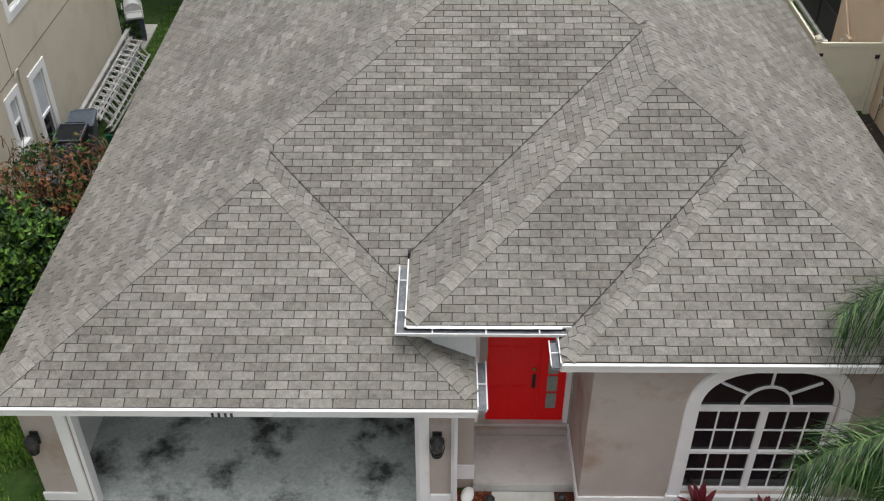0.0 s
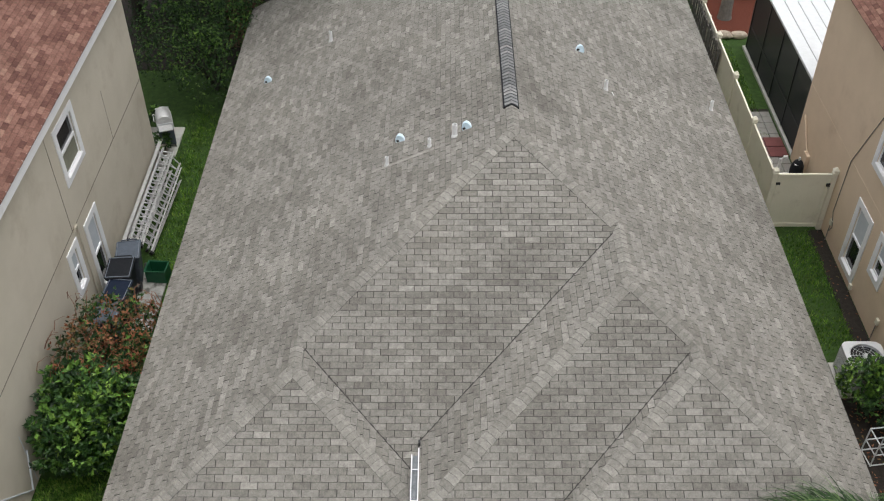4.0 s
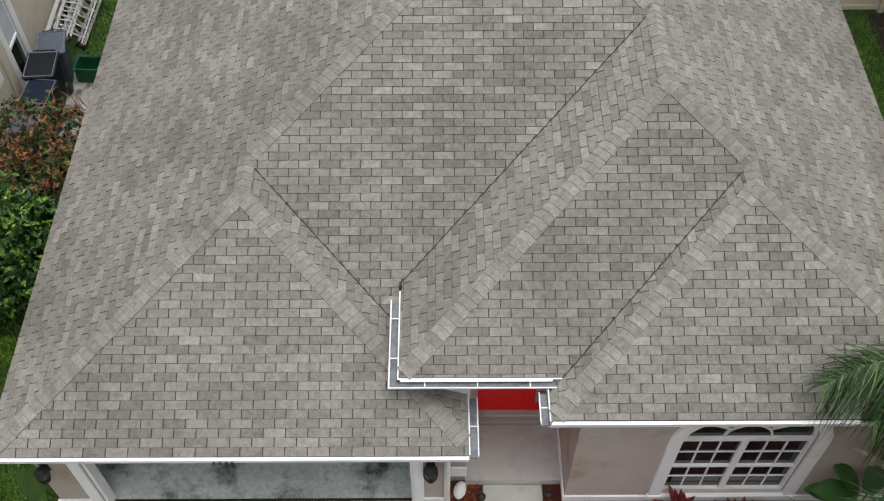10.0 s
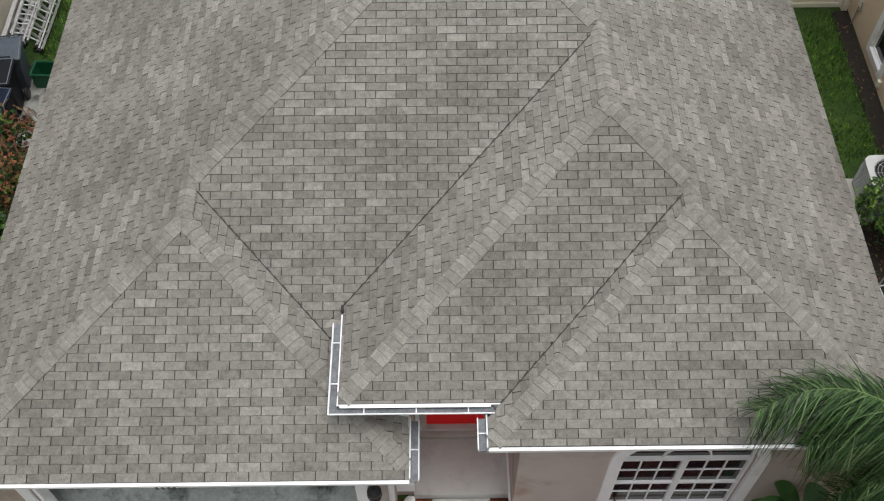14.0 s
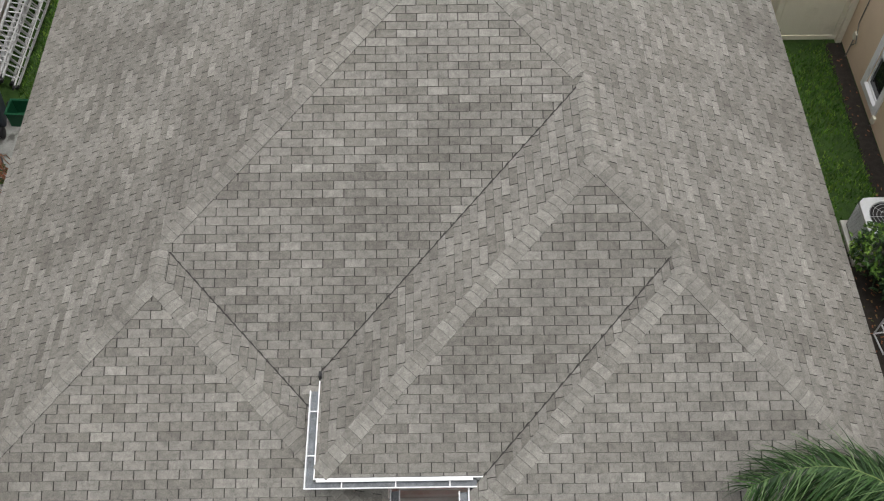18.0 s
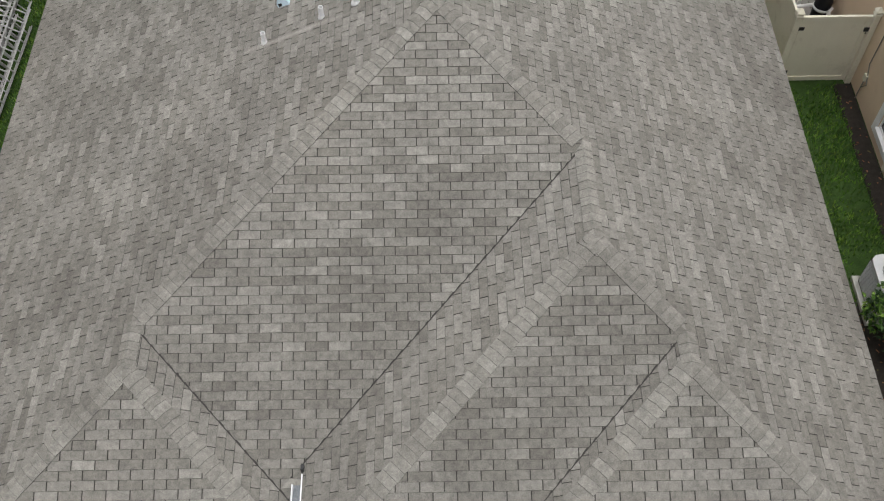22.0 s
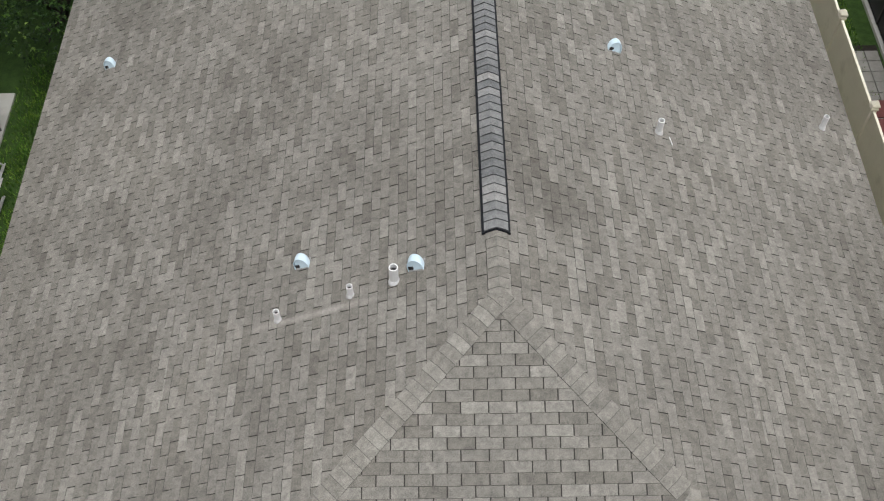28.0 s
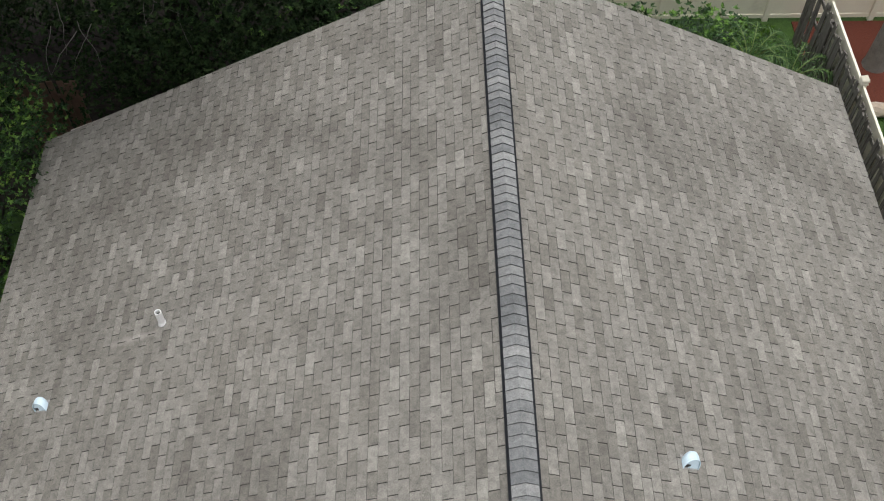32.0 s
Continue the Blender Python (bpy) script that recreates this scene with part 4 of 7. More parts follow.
def exhaust_cap(key, x, y):
    """A rounded hood vent: flange, hood open down the slope, screen."""
    c = thing("hood_vent", "small pale blue-grey metal hood vent on the shingles", "roof vent", "hood vents", at=Matrix.Translation(on_roof(key, x, y)) @ pose(0, 0, 0, *tilt_for(key)) @ pose(0, 0, 0, 0, 0, -8 if key == "west" else 4) @ Matrix.Diagonal((0.78, 0.78, 0.64, 1.0)))
    box("flange", -0.125, 0.125, -0.095, 0.12, -0.004, 0.006, M_TABM, c, "grey flashing plate")
    bm = bmesh.new()
    rows = []
    for y, r in ((-0.085, 0.125), (-0.075, 0.13), (0.0, 0.13), (0.05, 0.118), (0.09, 0.085), (0.11, 0.03)):
        rows.append([bm.verts.new((r * math.cos(q), y + 0.55 * r * math.sin(q) ** 0.8, 0.004 + 1.6 * r * math.sin(q) ** 0.8)) for q in (math.pi * k / 14 for k in range(15))])
    for a, b in zip(rows, rows[1:]):
        for k in range(14):
            bm.faces.new((a[k], a[k + 1], b[k + 1], b[k])).smooth = True
    bm.faces.new(rows[-1])
    part("hood", bm, M_VENT, c)
    # arched front plate, cut away over the mouth
    bm = bmesh.new()
    arch = [(0.116 * math.cos(q), 0.006 + 0.205 * math.sin(q) ** 0.8) for q in (math.pi * k / 14 for k in range(15))]
    arch[-1:] = [(-0.116, 0.07), (-0.045, 0.075), (-0.04, 0.006)]
    front, rear = [[bm.verts.new((u, w + 0.34 * v, v * 0.92)) for u, v in arch] for w in (-0.076, -0.066)]
    bm.faces.new(front)
    bm.faces.new(rear[::-1])
    for k in range(len(arch)):
        bm.faces.new((front[k - 1], rear[k - 1], rear[k], front[k]))
    bmesh.ops.recalc_face_normals(bm, faces=bm.faces)
    part("front_plate", bm, M_VENT, c, "pale blue-grey front plate")
    # black block paints the darkness inside the hood
    box("mouth", -0.112, -0.03, -0.064, -0.05, 0.004, 0.085, M_BLACK, c, "black fill standing in for the darkness of the opening")
    tube("collar", [(0.128 * math.cos(q), -0.085 + 0.07 * math.sin(q) ** 0.8, 0.006 + 0.205 * math.sin(q) ** 0.8) for q in (math.pi * k / 14 for k in range(15))], 0.008, M_VENT, c, sides=6)
    return c


def vent_pipe(key, x, y, h=0.30, r=0.032):
    b = on_roof(key, x, y)
    c = thing("vent_pipe", "white plastic plumbing vent pipe with a white boot", "vent pipe", "vent pipes", at=Matrix.Translation(b))
    bm = bmesh.new()
    rings = [[bm.verts.new((q * math.cos(t), q * math.sin(t), z)) for t in (2 * math.pi * k / 14 for k in range(14))] for q, z in ((r, -0.08), (r, h), (r * 0.78, h), (r * 0.78, h - 0.12))]
    for p, q in zip(rings, rings[1:]):
        for k in range(14):
            bm.faces.new((p[k], p[(k + 1) % 14], q[(k + 1) % 14], q[k]))
    bm.faces.new(rings[-1])
    part("pipe", bm, M_PVC, c)
    lathe("boot", [(r * 1.45, -0.03), (r * 1.25, 0.0), (r * 1.1, 0.04), (r * 1.02, 0.045)], M_PVC, c, "white flashing boot", 14)
    # black disc paints the darkness down the pipe
    lathe("bore", [(r * 0.7, h - 0.09), (r * 0.7, h - 0.06)], M_BLACK, c, "black fill standing in for the darkness of the opening", 12)
    return c


for key, x, y in (("west", -1.07, 18.09), ("west", 0.38, 17.60), ("east", 3.20, 21.61), ("west", -4.91, 23.40)):
    exhaust_cap(key, x, y)
for key, x, y, h, r in (("west", 0.11, 17.473, 0.29, 0.055), ("west", -0.426, 17.437, 0.2, 0.040), ("west", -1.348, 17.358, 0.2, 0.040), ("east", 3.711, 20.22, 0.24, 0.046), ("east", 6.70, 21.47, 0.26, 0.045), ("west", -3.224, 24.23, 0.28, 0.046)):
    vent_pipe(key, x, y, h, r)
stick = thing("loose_stick", "thin pale stick lying on the shingles", "stick", at=Matrix.Translation(on_roof("east", 3.88, 20.1)))
tube("twig", [(-0.02, 0.07, 0.03), (0.0, 0.0, 0.012), (0.01, -0.06, 0.01)], 0.007, M_PVC, stick, sides=6)
# ---- ground, paving, planting beds ----
def ground_piece(name, x0, x1, y0, y1, z0, z1, material, label, category, bevel=0.0):
    bm = bmesh.new()
    add_box(bm, x0, x1, y0, y1, z0, z1)
    if bevel:
        bmesh.ops.bevel(bm, geom=bm.edges[:], offset=bevel, segments=2, affect="EDGES")
    return tagged(part(name, bm, material), label, category, kind="structure")


ground_piece("ground", -400, 400, -400, 400, -1.0, -0.03, M_LAWN, "mown green lawn with drier patches", "lawn")
drive = ground_piece("driveway", -5.32, -0.36, 2.2, 9.17, -0.12, 0.0, M_CONC, "pale concrete driveway with cracks", "driveway", 0.01)
ground_piece("driveway_street_end", -5.32, -0.36, -12.0, 2.18, -0.12, 0.0, M_CONC, "pale concrete driveway", "driveway", 0.01)
ground_piece("walkway", 0.70, 1.645, 3.0, 9.43, -0.10, 0.01, M_CONC, "narrow pale concrete walkway", "walkway", 0.012)
ground_piece("porch_slab", 0.412, 1.95, 9.44, 10.42, -0.10, 0.16, M_PORCH, "smooth grey concrete porch slab", "porch", 0.012)
ground_piece("porch_step", 0.412, 1.95, 10.425, 10.525, -0.10, 0.28, M_STUCCO, "low mauve step below the front door", "step", 0.01)
ground_piece("mulch_bed_1", -0.34, 0.69, 2.5, 9.43, -0.10, -0.005, M_MULCH, "red-brown mulch bed beside the walkway", "mulch bed")
ground_piece("mulch_bed_2", 1.65, 8.2, 2.5, 9.09, -0.10, -0.005, M_MULCH, "red-brown mulch bed under the arched window", "mulch bed")
ground_piece("mulch_corner", 1.65, 1.95, 9.092, 9.43, -0.10, -0.005, M_MULCH, "red-brown mulch beside the porch", "mulch bed")
ground_piece("soil_strip", 9.85, 10.24, 9.0, 20.9, -0.10, -0.012, M_SOIL, "dark bare soil along the tan wall", "soil")
ground_piece("soil_patch", 7.3, 9.848, 9.15, 15.4, -0.10, -0.014, M_SOIL, "dark bare soil beside the house", "soil")
ground_piece("bin_slab", -8.45, -7.28, 16.95, 19.15, -0.06, 0.03, M_SLAB, "small stained concrete slab under the bins", "slab", 0.01)
ground_piece("patio_slab", -10.2, -8.2, 24.25, 25.75, -0.06, 0.03, M_CONC, "pale concrete patio slab", "patio", 0.01)


def crack(name, pts, wide, label):
    bm = bmesh.new()
    rng = random.Random(len(pts))
    prev = None
    for x, y in pts:
        w = wide * rng.uniform(0.5, 1.3)
        cur = (bm.verts.new((x - w, y, 0.004)), bm.verts.new((x + w, y, 0.004)), bm.verts.new((x + w, y, -0.01)), bm.verts.new((x - w, y, -0.01)))
        if prev:
            for k in range(4):
                bm.faces.new((prev[k], prev[(k + 1) % 4], cur[(k + 1) % 4], cur[k]))
        prev = cur
    return part(name, bm, M_CRACK, drive, label)


M_CRACK = surface("dirty_crack", (0.16, 0.155, 0.14), (0.26, 0.25, 0.23), 20, 90, 0.95, 0.0)
rng = random.Random(3)
line = [(-3.36, 9.16)]
while line[-1][1] > 6.6:
    line.append((line[-1][0] + rng.uniform(-0.05, 0.05) - 0.012, line[-1][1] - 0.12))
crack("crack", line, 0.012, "dirt-filled crack")
line = [(-3.45, 8.3)]
while line[-1][0] > -4.1:
    line.append((line[-1][0] - 0.09, line[-1][1] - rng.uniform(0.01, 0.06)))
crack("crack", line, 0.02, "dirt-filled crack")
box("control_joint", -5.3, -0.38, 5.9, 5.915, -0.01, 0.003, M_CRACK, drive)


def leaf_mat(name, cols, rough=0.5, spec=0.4, patch=0.0):
    m, n, l, b = node_mat(name, rough, 0.0, spec)
    r = ramp_node(n, [(i / (len(cols) - 1), c) for i, c in enumerate(cols)])
    l.new(n.new("ShaderNodeNewGeometry").outputs["Random Per Island"], r.inputs[0])
    t = noise_node(n, l, 30, 2, 0.5, world_coord(n))
    w = ramp_node(n, [(0.3, (0.75, 0.75, 0.75)), (0.7, (1.2, 1.2, 1.2))])
    l.new(t.outputs[0], w.inputs[0])
    col = mix_node(n, l, 1.0, r.outputs[0], w.outputs[0], "MULTIPLY")
    if patch:
        q = noise_node(n, l, patch, 5, 0.7, world_coord(n))
        qr = ramp_node(n, [(0.36, (0.42, 0.44, 0.45)), (0.52, (0.95, 0.95, 0.9)), (0.66, (1.45, 1.3, 1.2))])
        l.new(q.outputs[0], qr.inputs[0])
        col = mix_node(n, l, 1.0, col, qr.outputs[0], "MULTIPLY")
    l.new(col, b.inputs["Base Color"])
    return m


M_GRASS = leaf_mat("grass_blades", [(0.036, 0.105, 0.014), (0.075, 0.185, 0.022), (0.135, 0.27, 0.038), (0.23, 0.34, 0.07)], 0.7, 0.2, 2.2)
M_LEAF = leaf_mat("green_leaves", [(0.009, 0.027, 0.007), (0.018, 0.054, 0.011), (0.038, 0.102, 0.016), (0.14, 0.27, 0.04)])
M_LEAFLIGHT = leaf_mat("young_leaves", [(0.04, 0.10, 0.014), (0.09, 0.19, 0.025), (0.16, 0.29, 0.04), (0.22, 0.34, 0.06)])
# leaf green darkened to carry the rear planting's shade; also dull shrub leaves
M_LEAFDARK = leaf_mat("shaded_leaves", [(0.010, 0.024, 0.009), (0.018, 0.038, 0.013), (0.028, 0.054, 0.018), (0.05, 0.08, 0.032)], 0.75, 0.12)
M_LEAFDRY = leaf_mat("dry_leaves", [(0.15, 0.055, 0.025), (0.25, 0.095, 0.045), (0.32, 0.15, 0.08), (0.08, 0.11, 0.03)], 0.8, 0.2)
M_TI = leaf_mat("crimson_leaves", [(0.02, 0.022, 0.01), (0.05, 0.008, 0.010), (0.16, 0.016, 0.024), (0.40, 0.14, 0.12)])
M_PALM = leaf_mat("palm_leaflets", [(0.008, 0.022, 0.006), (0.018, 0.048, 0.012), (0.040, 0.092, 0.024), (0.125, 0.195, 0.075)], 0.5, 0.18)
M_BARK = surface("grey_bark", (0.10, 0.095, 0.085), (0.22, 0.21, 0.19), 8, 60, 0.95, 0.5, bump_scale=0.02)
# much darker bark for the rear trees, hedge and undergrowth
M_DARKBARK = surface("dark_bark", (0.02, 0.018, 0.015), (0.05, 0.045, 0.038), 8, 60, 0.95, 0.5, bump_scale=0.02)
M_TWIG = surface("red_brown_twigs", (0.14, 0.06, 0.035), (0.30, 0.15, 0.09), 12, 60, 0.9, 0.1)
M_CHIP = leaf_mat("mulch_chips", [(0.05, 0.012, 0.006), (0.13, 0.030, 0.014), (0.22, 0.060, 0.030), (0.36, 0.15, 0.09)], 0.95, 0.1)


def scatter(name, spots, make, material, parent=None, label=""):
    verts, faces = [], []
    for s in spots:
        make(s, verts, faces)
    return raw(name, verts, faces, material, parent, label)


def blade(s, verts, faces):
    x, y, z, h, a, lean = s
    o = len(verts)
    c, n = math.cos(a), math.sin(a)
    w = 0.009 + 0.08 * h
    verts += [(x - c * w, y - n * w, z), (x + c * w, y + n * w, z), (x - n * lean, y + c * lean, z + h)]
    faces.append((o, o + 1, o + 2))


def lawn(name, areas, density, label, seed):
    rng = random.Random(seed)
    spots = []
    for x0, x1, y0, y1 in areas:
        for _ in range(int((x1 - x0) * (y1 - y0) * density)):
            x, y = rng.uniform(x0, x1), rng.uniform(y0, y1)
            f = noise.noise(Vector((x * 1.3, y * 1.3, 0.5)))
            if rng.random() < 0.66 + 1.1 * f:
                spots.append((x, y, -0.035, rng.uniform(0.04, 0.10), rng.uniform(0, 6.283), rng.uniform(-0.06, 0.06)))
    ob = scatter(name, spots, blade, M_GRASS)
    tagged(ob, label, "grass", kind="stuff")


lawn("grass", [(-8.68, -5.34, 5.5, 9.0), (-8.68, -5.9, 9.0, 12.6), (-8.0, -5.9, 12.6, 14)], 4200, "mown green grass blades on the side lawn", 1)
lawn("grass_strip", [(-7.26, -5.9, 14, 19.2), (-7.85, -5.9, 19.2, 27), (-8.2, -7.6, 22.5, 27)], 900, "short green grass between the two houses", 2)
lawn("grass_side", [(7.0, 9.9, 15.3, 20.9)], 900, "short green grass beside the tan house", 3)
lawn("grass_rear", [(8.55, 9.9, 25.2, 31.4), (3.5, 8.2, 32.2, 34.2)], 700, "green grass in the rear yard", 4)


def chip(s, verts, faces):
    x, y, z, a, L, w, t = s
    o = len(verts)
    c, n = math.cos(a), math.sin(a)
    for u, v, h in ((-L, -w, 0), (L, -w, t), (L, w, t), (-L, w, 0)):
        verts.append((x + c * u - n * v, y + n * u + c * v, z + h))
    faces.append((o, o + 1, o + 2, o + 3))


rng = random.Random(9)
spots = []
for x0, x1, y0, y1, n in ((-0.33, 0.68, 6.8, 9.42, 5200), (1.66, 6.6, 6.8, 9.08, 11000)):
    for _ in range(n):
        spots.append((rng.uniform(x0, x1), rng.uniform(y0, y1), rng.uniform(-0.003, 0.014), rng.uniform(0, 6.283), rng.uniform(0.008, 0.03), rng.uniform(0.003, 0.008), rng.uniform(-0.01, 0.012)))
tagged(scatter("mulch_chips", spots, chip, M_CHIP), "red-brown shredded wood mulch chips", "mulch", kind="stuff")
spots = [(rng.uniform(7.3, 10.22), rng.uniform(11, 20.8) if rng.random() < 0.4 else rng.uniform(11, 15.2), rng.uniform(-0.006, 0.008), rng.uniform(0, 6.283), rng.uniform(0.01, 0.04), rng.uniform(0.006, 0.015), rng.uniform(-0.01, 0.01)) for _ in range(1000)]
spots = [s for s in spots if s[0] > 9.85 or s[1] < 15.2]
tagged(scatter("leaf_litter", spots, chip, M_LEAFDRY), "dead leaves scattered on dark soil", "leaf litter", kind="stuff")


# ---- plants ----
def leaf(verts, faces, p, d, up, L, w, fold=0.25, base=None):
    """A folded leaf from p along d."""
    side = d.cross(up)
    if side.length < 1e-4:
        side = Vector((1, 0, 0))
    side.normalize()
    nrm = side.cross(d)
    o = len(verts)
    a, m, t = p, p + d * L * 0.45 - nrm * fold * w, p + d * L - nrm * L * 0.12
    l_, r_ = p + d * L * 0.42 + side * w / 2, p + d * L * 0.42 - side * w / 2
    if base is None:
        base = o
        verts.append(tuple(a))
    o = len(verts)
    verts += [tuple(l_), tuple(t), tuple(r_), tuple(m)]
    faces += [(base, o + 3, o), (o, o + 3, o + 1), (base, o + 2, o + 3), (o + 2, o + 1, o + 3)]
    return base


def cloud(lumps, n, size, seed, inner=0.35):
    """Leaves near the skins of ellipsoid lumps, thinned by noise so that the outline is uneven."""
    rng = random.Random(seed)
    verts, faces = [], []
    weights = [r[0] * r[1] + r[1] * r[2] for _, r in lumps]
    while n > 0:
        c, r = rng.choices(lumps, weights)[0]
        v = Vector((rng.gauss(0, 1), rng.gauss(0, 1), rng.gauss(0, 1))).normalized()
        if v.z < -0.55:
            continue
        bump = 1 + 0.36 * noise.noise(Vector(c) + v * 2.3) + 0.26 * noise.noise(Vector(c) + v * 6.1)
        k = bump * (1 - inner * rng.random() ** 2.0)
        p = Vector(c) + Vector((v.x * r[0], v.y * r[1], v.z * r[2])) * k
        if p.z < 0.05:
            continue
        spot = None
        for _ in range(rng.randint(3, 6)):
            n -= 1
            d = (v * 0.7 + Vector((rng.uniform(-1, 1), rng.uniform(-1, 1), rng.uniform(-0.7, 0.9)))).normalized()
            s = size * rng.uniform(0.6, 1.35)
            spot = leaf(verts, faces, p, d, Vector((rng.uniform(-.4, .4), rng.uniform(-.4, .4), 1)), s, s * rng.uniform(0.42, 0.6), base=spot)
    return verts, faces


def stems(bm, base, tips, r0, r1, seed, sides=6, wob=0.12):
    rng = random.Random(seed)
    base = Vector(base)
    for t in tips:
        t = Vector(t)
        pts = [base.lerp(t, k / 5) + Vector((rng.uniform(-wob, wob), rng.uniform(-wob, wob), 0.0)) * math.sin(math.pi * k / 5) + Vector((0, 0, 0.18 * math.sin(math.pi * k / 5))) for k in range(6)]
        add_tube(bm, pts, [r0 + (r1 - r0) * k / 5 for k in range(6)], sides)


def shrub(name, label, base, lumps, layers, seed, stem_mat=None, twig_tips=()):
    """lumps: ellipsoids as ((x, y, z), (rx, ry, rz)); layers: (leaf material, number, size, part label, lumps)."""
    ob = thing(name, label, "shrub", at=Matrix.Translation(base))
    inv = -Vector(base)
    bm = bmesh.new()
    stems(bm, (0, 0, -0.05), [Vector(c) + inv for c, r in lumps], 0.05, 0.015, seed)
    for k, t in enumerate(twig_tips):
        t = Vector(t) + inv
        stems(bm, (t.x + 0.35 * math.sin(k * 2.4), t.y + 0.35 * math.cos(k * 2.4), t.z - 0.35), [t], 0.011, 0.004, seed + k, 4, 0.05)
    part("stem", bm, stem_mat or M_BARK, ob)
    for i, (mat, n, size, lab, lp) in enumerate(layers):
        v, f = cloud([(tuple(Vector(c) + inv), r) for c, r in lp], n, size, seed + i)
        raw("foliage", v, f, mat, ob, lab)
    return ob


rng = random.Random(21)
green_lumps = [((-8.05, 12.95, 0.95), (0.55, 0.7, 0.85)), ((-7.45, 12.8, 0.95), (0.6, 0.6, 0.9)), ((-7.0, 13.4, 1.1), (0.55, 0.75, 0.95)), ((-7.6, 13.7, 1.35), (0.7, 0.7, 0.8)), ((-8.15, 13.9, 1.2), (0.45, 0.7, 0.85))]
dry_lumps = [((-8.0, 14.8, 1.5), (0.55, 0.75, 0.8)), ((-7.3, 14.7, 1.5), (0.65, 0.75, 0.85)), ((-7.65, 15.7, 1.5), (0.75, 0.6, 0.8)), ((-6.85, 14.6, 1.15), (0.4, 0.8, 0.8)), ((-7.0, 15.8, 1.3), (0.5, 0.5, 0.85))]
tips = [(rng.uniform(-8.5, -6.6), rng.uniform(14.0, 16.3), rng.uniform(1.5, 2.3)) for _ in range(130)]
shrub("large_shrub", "big overgrown shrub, glossy green in front and dry red-brown behind", (-7.6, 14.4, 0), green_lumps + dry_lumps,
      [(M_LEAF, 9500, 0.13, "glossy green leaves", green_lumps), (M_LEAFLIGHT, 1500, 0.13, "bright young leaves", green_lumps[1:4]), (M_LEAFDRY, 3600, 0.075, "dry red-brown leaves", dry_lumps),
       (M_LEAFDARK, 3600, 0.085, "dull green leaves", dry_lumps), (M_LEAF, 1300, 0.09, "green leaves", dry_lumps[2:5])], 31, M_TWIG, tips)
AC_LUMPS = [((9.22, 14.68, 0.80), (0.5, 0.42, 0.6)), ((9.78, 14.7, 0.85), (0.36, 0.45, 0.6)), ((9.55, 14.15, 0.6), (0.45, 0.42, 0.5))]
shrub("green_shrub", "round glossy green shrub beside the air conditioner", (9.45, 14.65, 0), AC_LUMPS, [(M_LEAF, 3200, 0.10, "glossy green leaves", AC_LUMPS), (M_LEAFLIGHT, 900, 0.09, "yellow-green young leaves", AC_LUMPS[:2])], 41)


def ti_plant(x, y, h, seed, lab):
    ob = thing("ti_plant", lab, "plant", "red ti plants", at=pose(x, y, -0.01))
    rng = random.Random(seed)
    tube("stem", [(0, 0, 0), (0.02, 0.01, h * 0.45)], 0.014, M_TWIG, ob, sides=6)
    for k in range(20):
        a, e = k * 2.399 + rng.uniform(-.3, .3), radians(12 + 62 * (k / 19) + rng.uniform(-8, 8))
        d = Vector((math.cos(a) * math.cos(e), math.sin(a) * math.cos(e), math.sin(e)))
        L = rng.uniform(0.26, 0.40) * h / 0.5
        side = d.cross(Vector((0, 0, 1))).normalized()
        base = Vector((0.02, 0.01, h * (0.30 + 0.2 * k / 19)))
        verts, faces = [], []
        for j in range(6):
            t = j / 5
            w = 0.052 * math.sin(math.pi * min(1, 0.12 + t * 0.88)) ** 0.8 * (1 if j < 5 else 0.05)
            p = base + d * L * t - Vector((0, 0, 0.16 * L * t * t))
            verts += [tuple(p + side * w), tuple(p - Vector((0, 0, 0.012))), tuple(p - side * w)]
        for j in range(5):
            for q in (0, 1):
                faces.append((j * 3 + q, j * 3 + q + 1, j * 3 + q + 4, j * 3 + q + 3))
        raw("leaf", verts, faces, M_TI, ob)
    return ob


for k, (x, y, h) in enumerate(((3.68, 8.82, 0.78), (4.58, 8.72, 0.66), (3.5, 7.95, 0.5), (4.08, 8.06, 0.5), (5.0, 8.5, 0.5), (4.5, 7.95, 0.45), (3.05, 8.35, 0.42))):
    ti_plant(x, y, h, 60 + k, "crimson ti plant growing in the mulch bed")


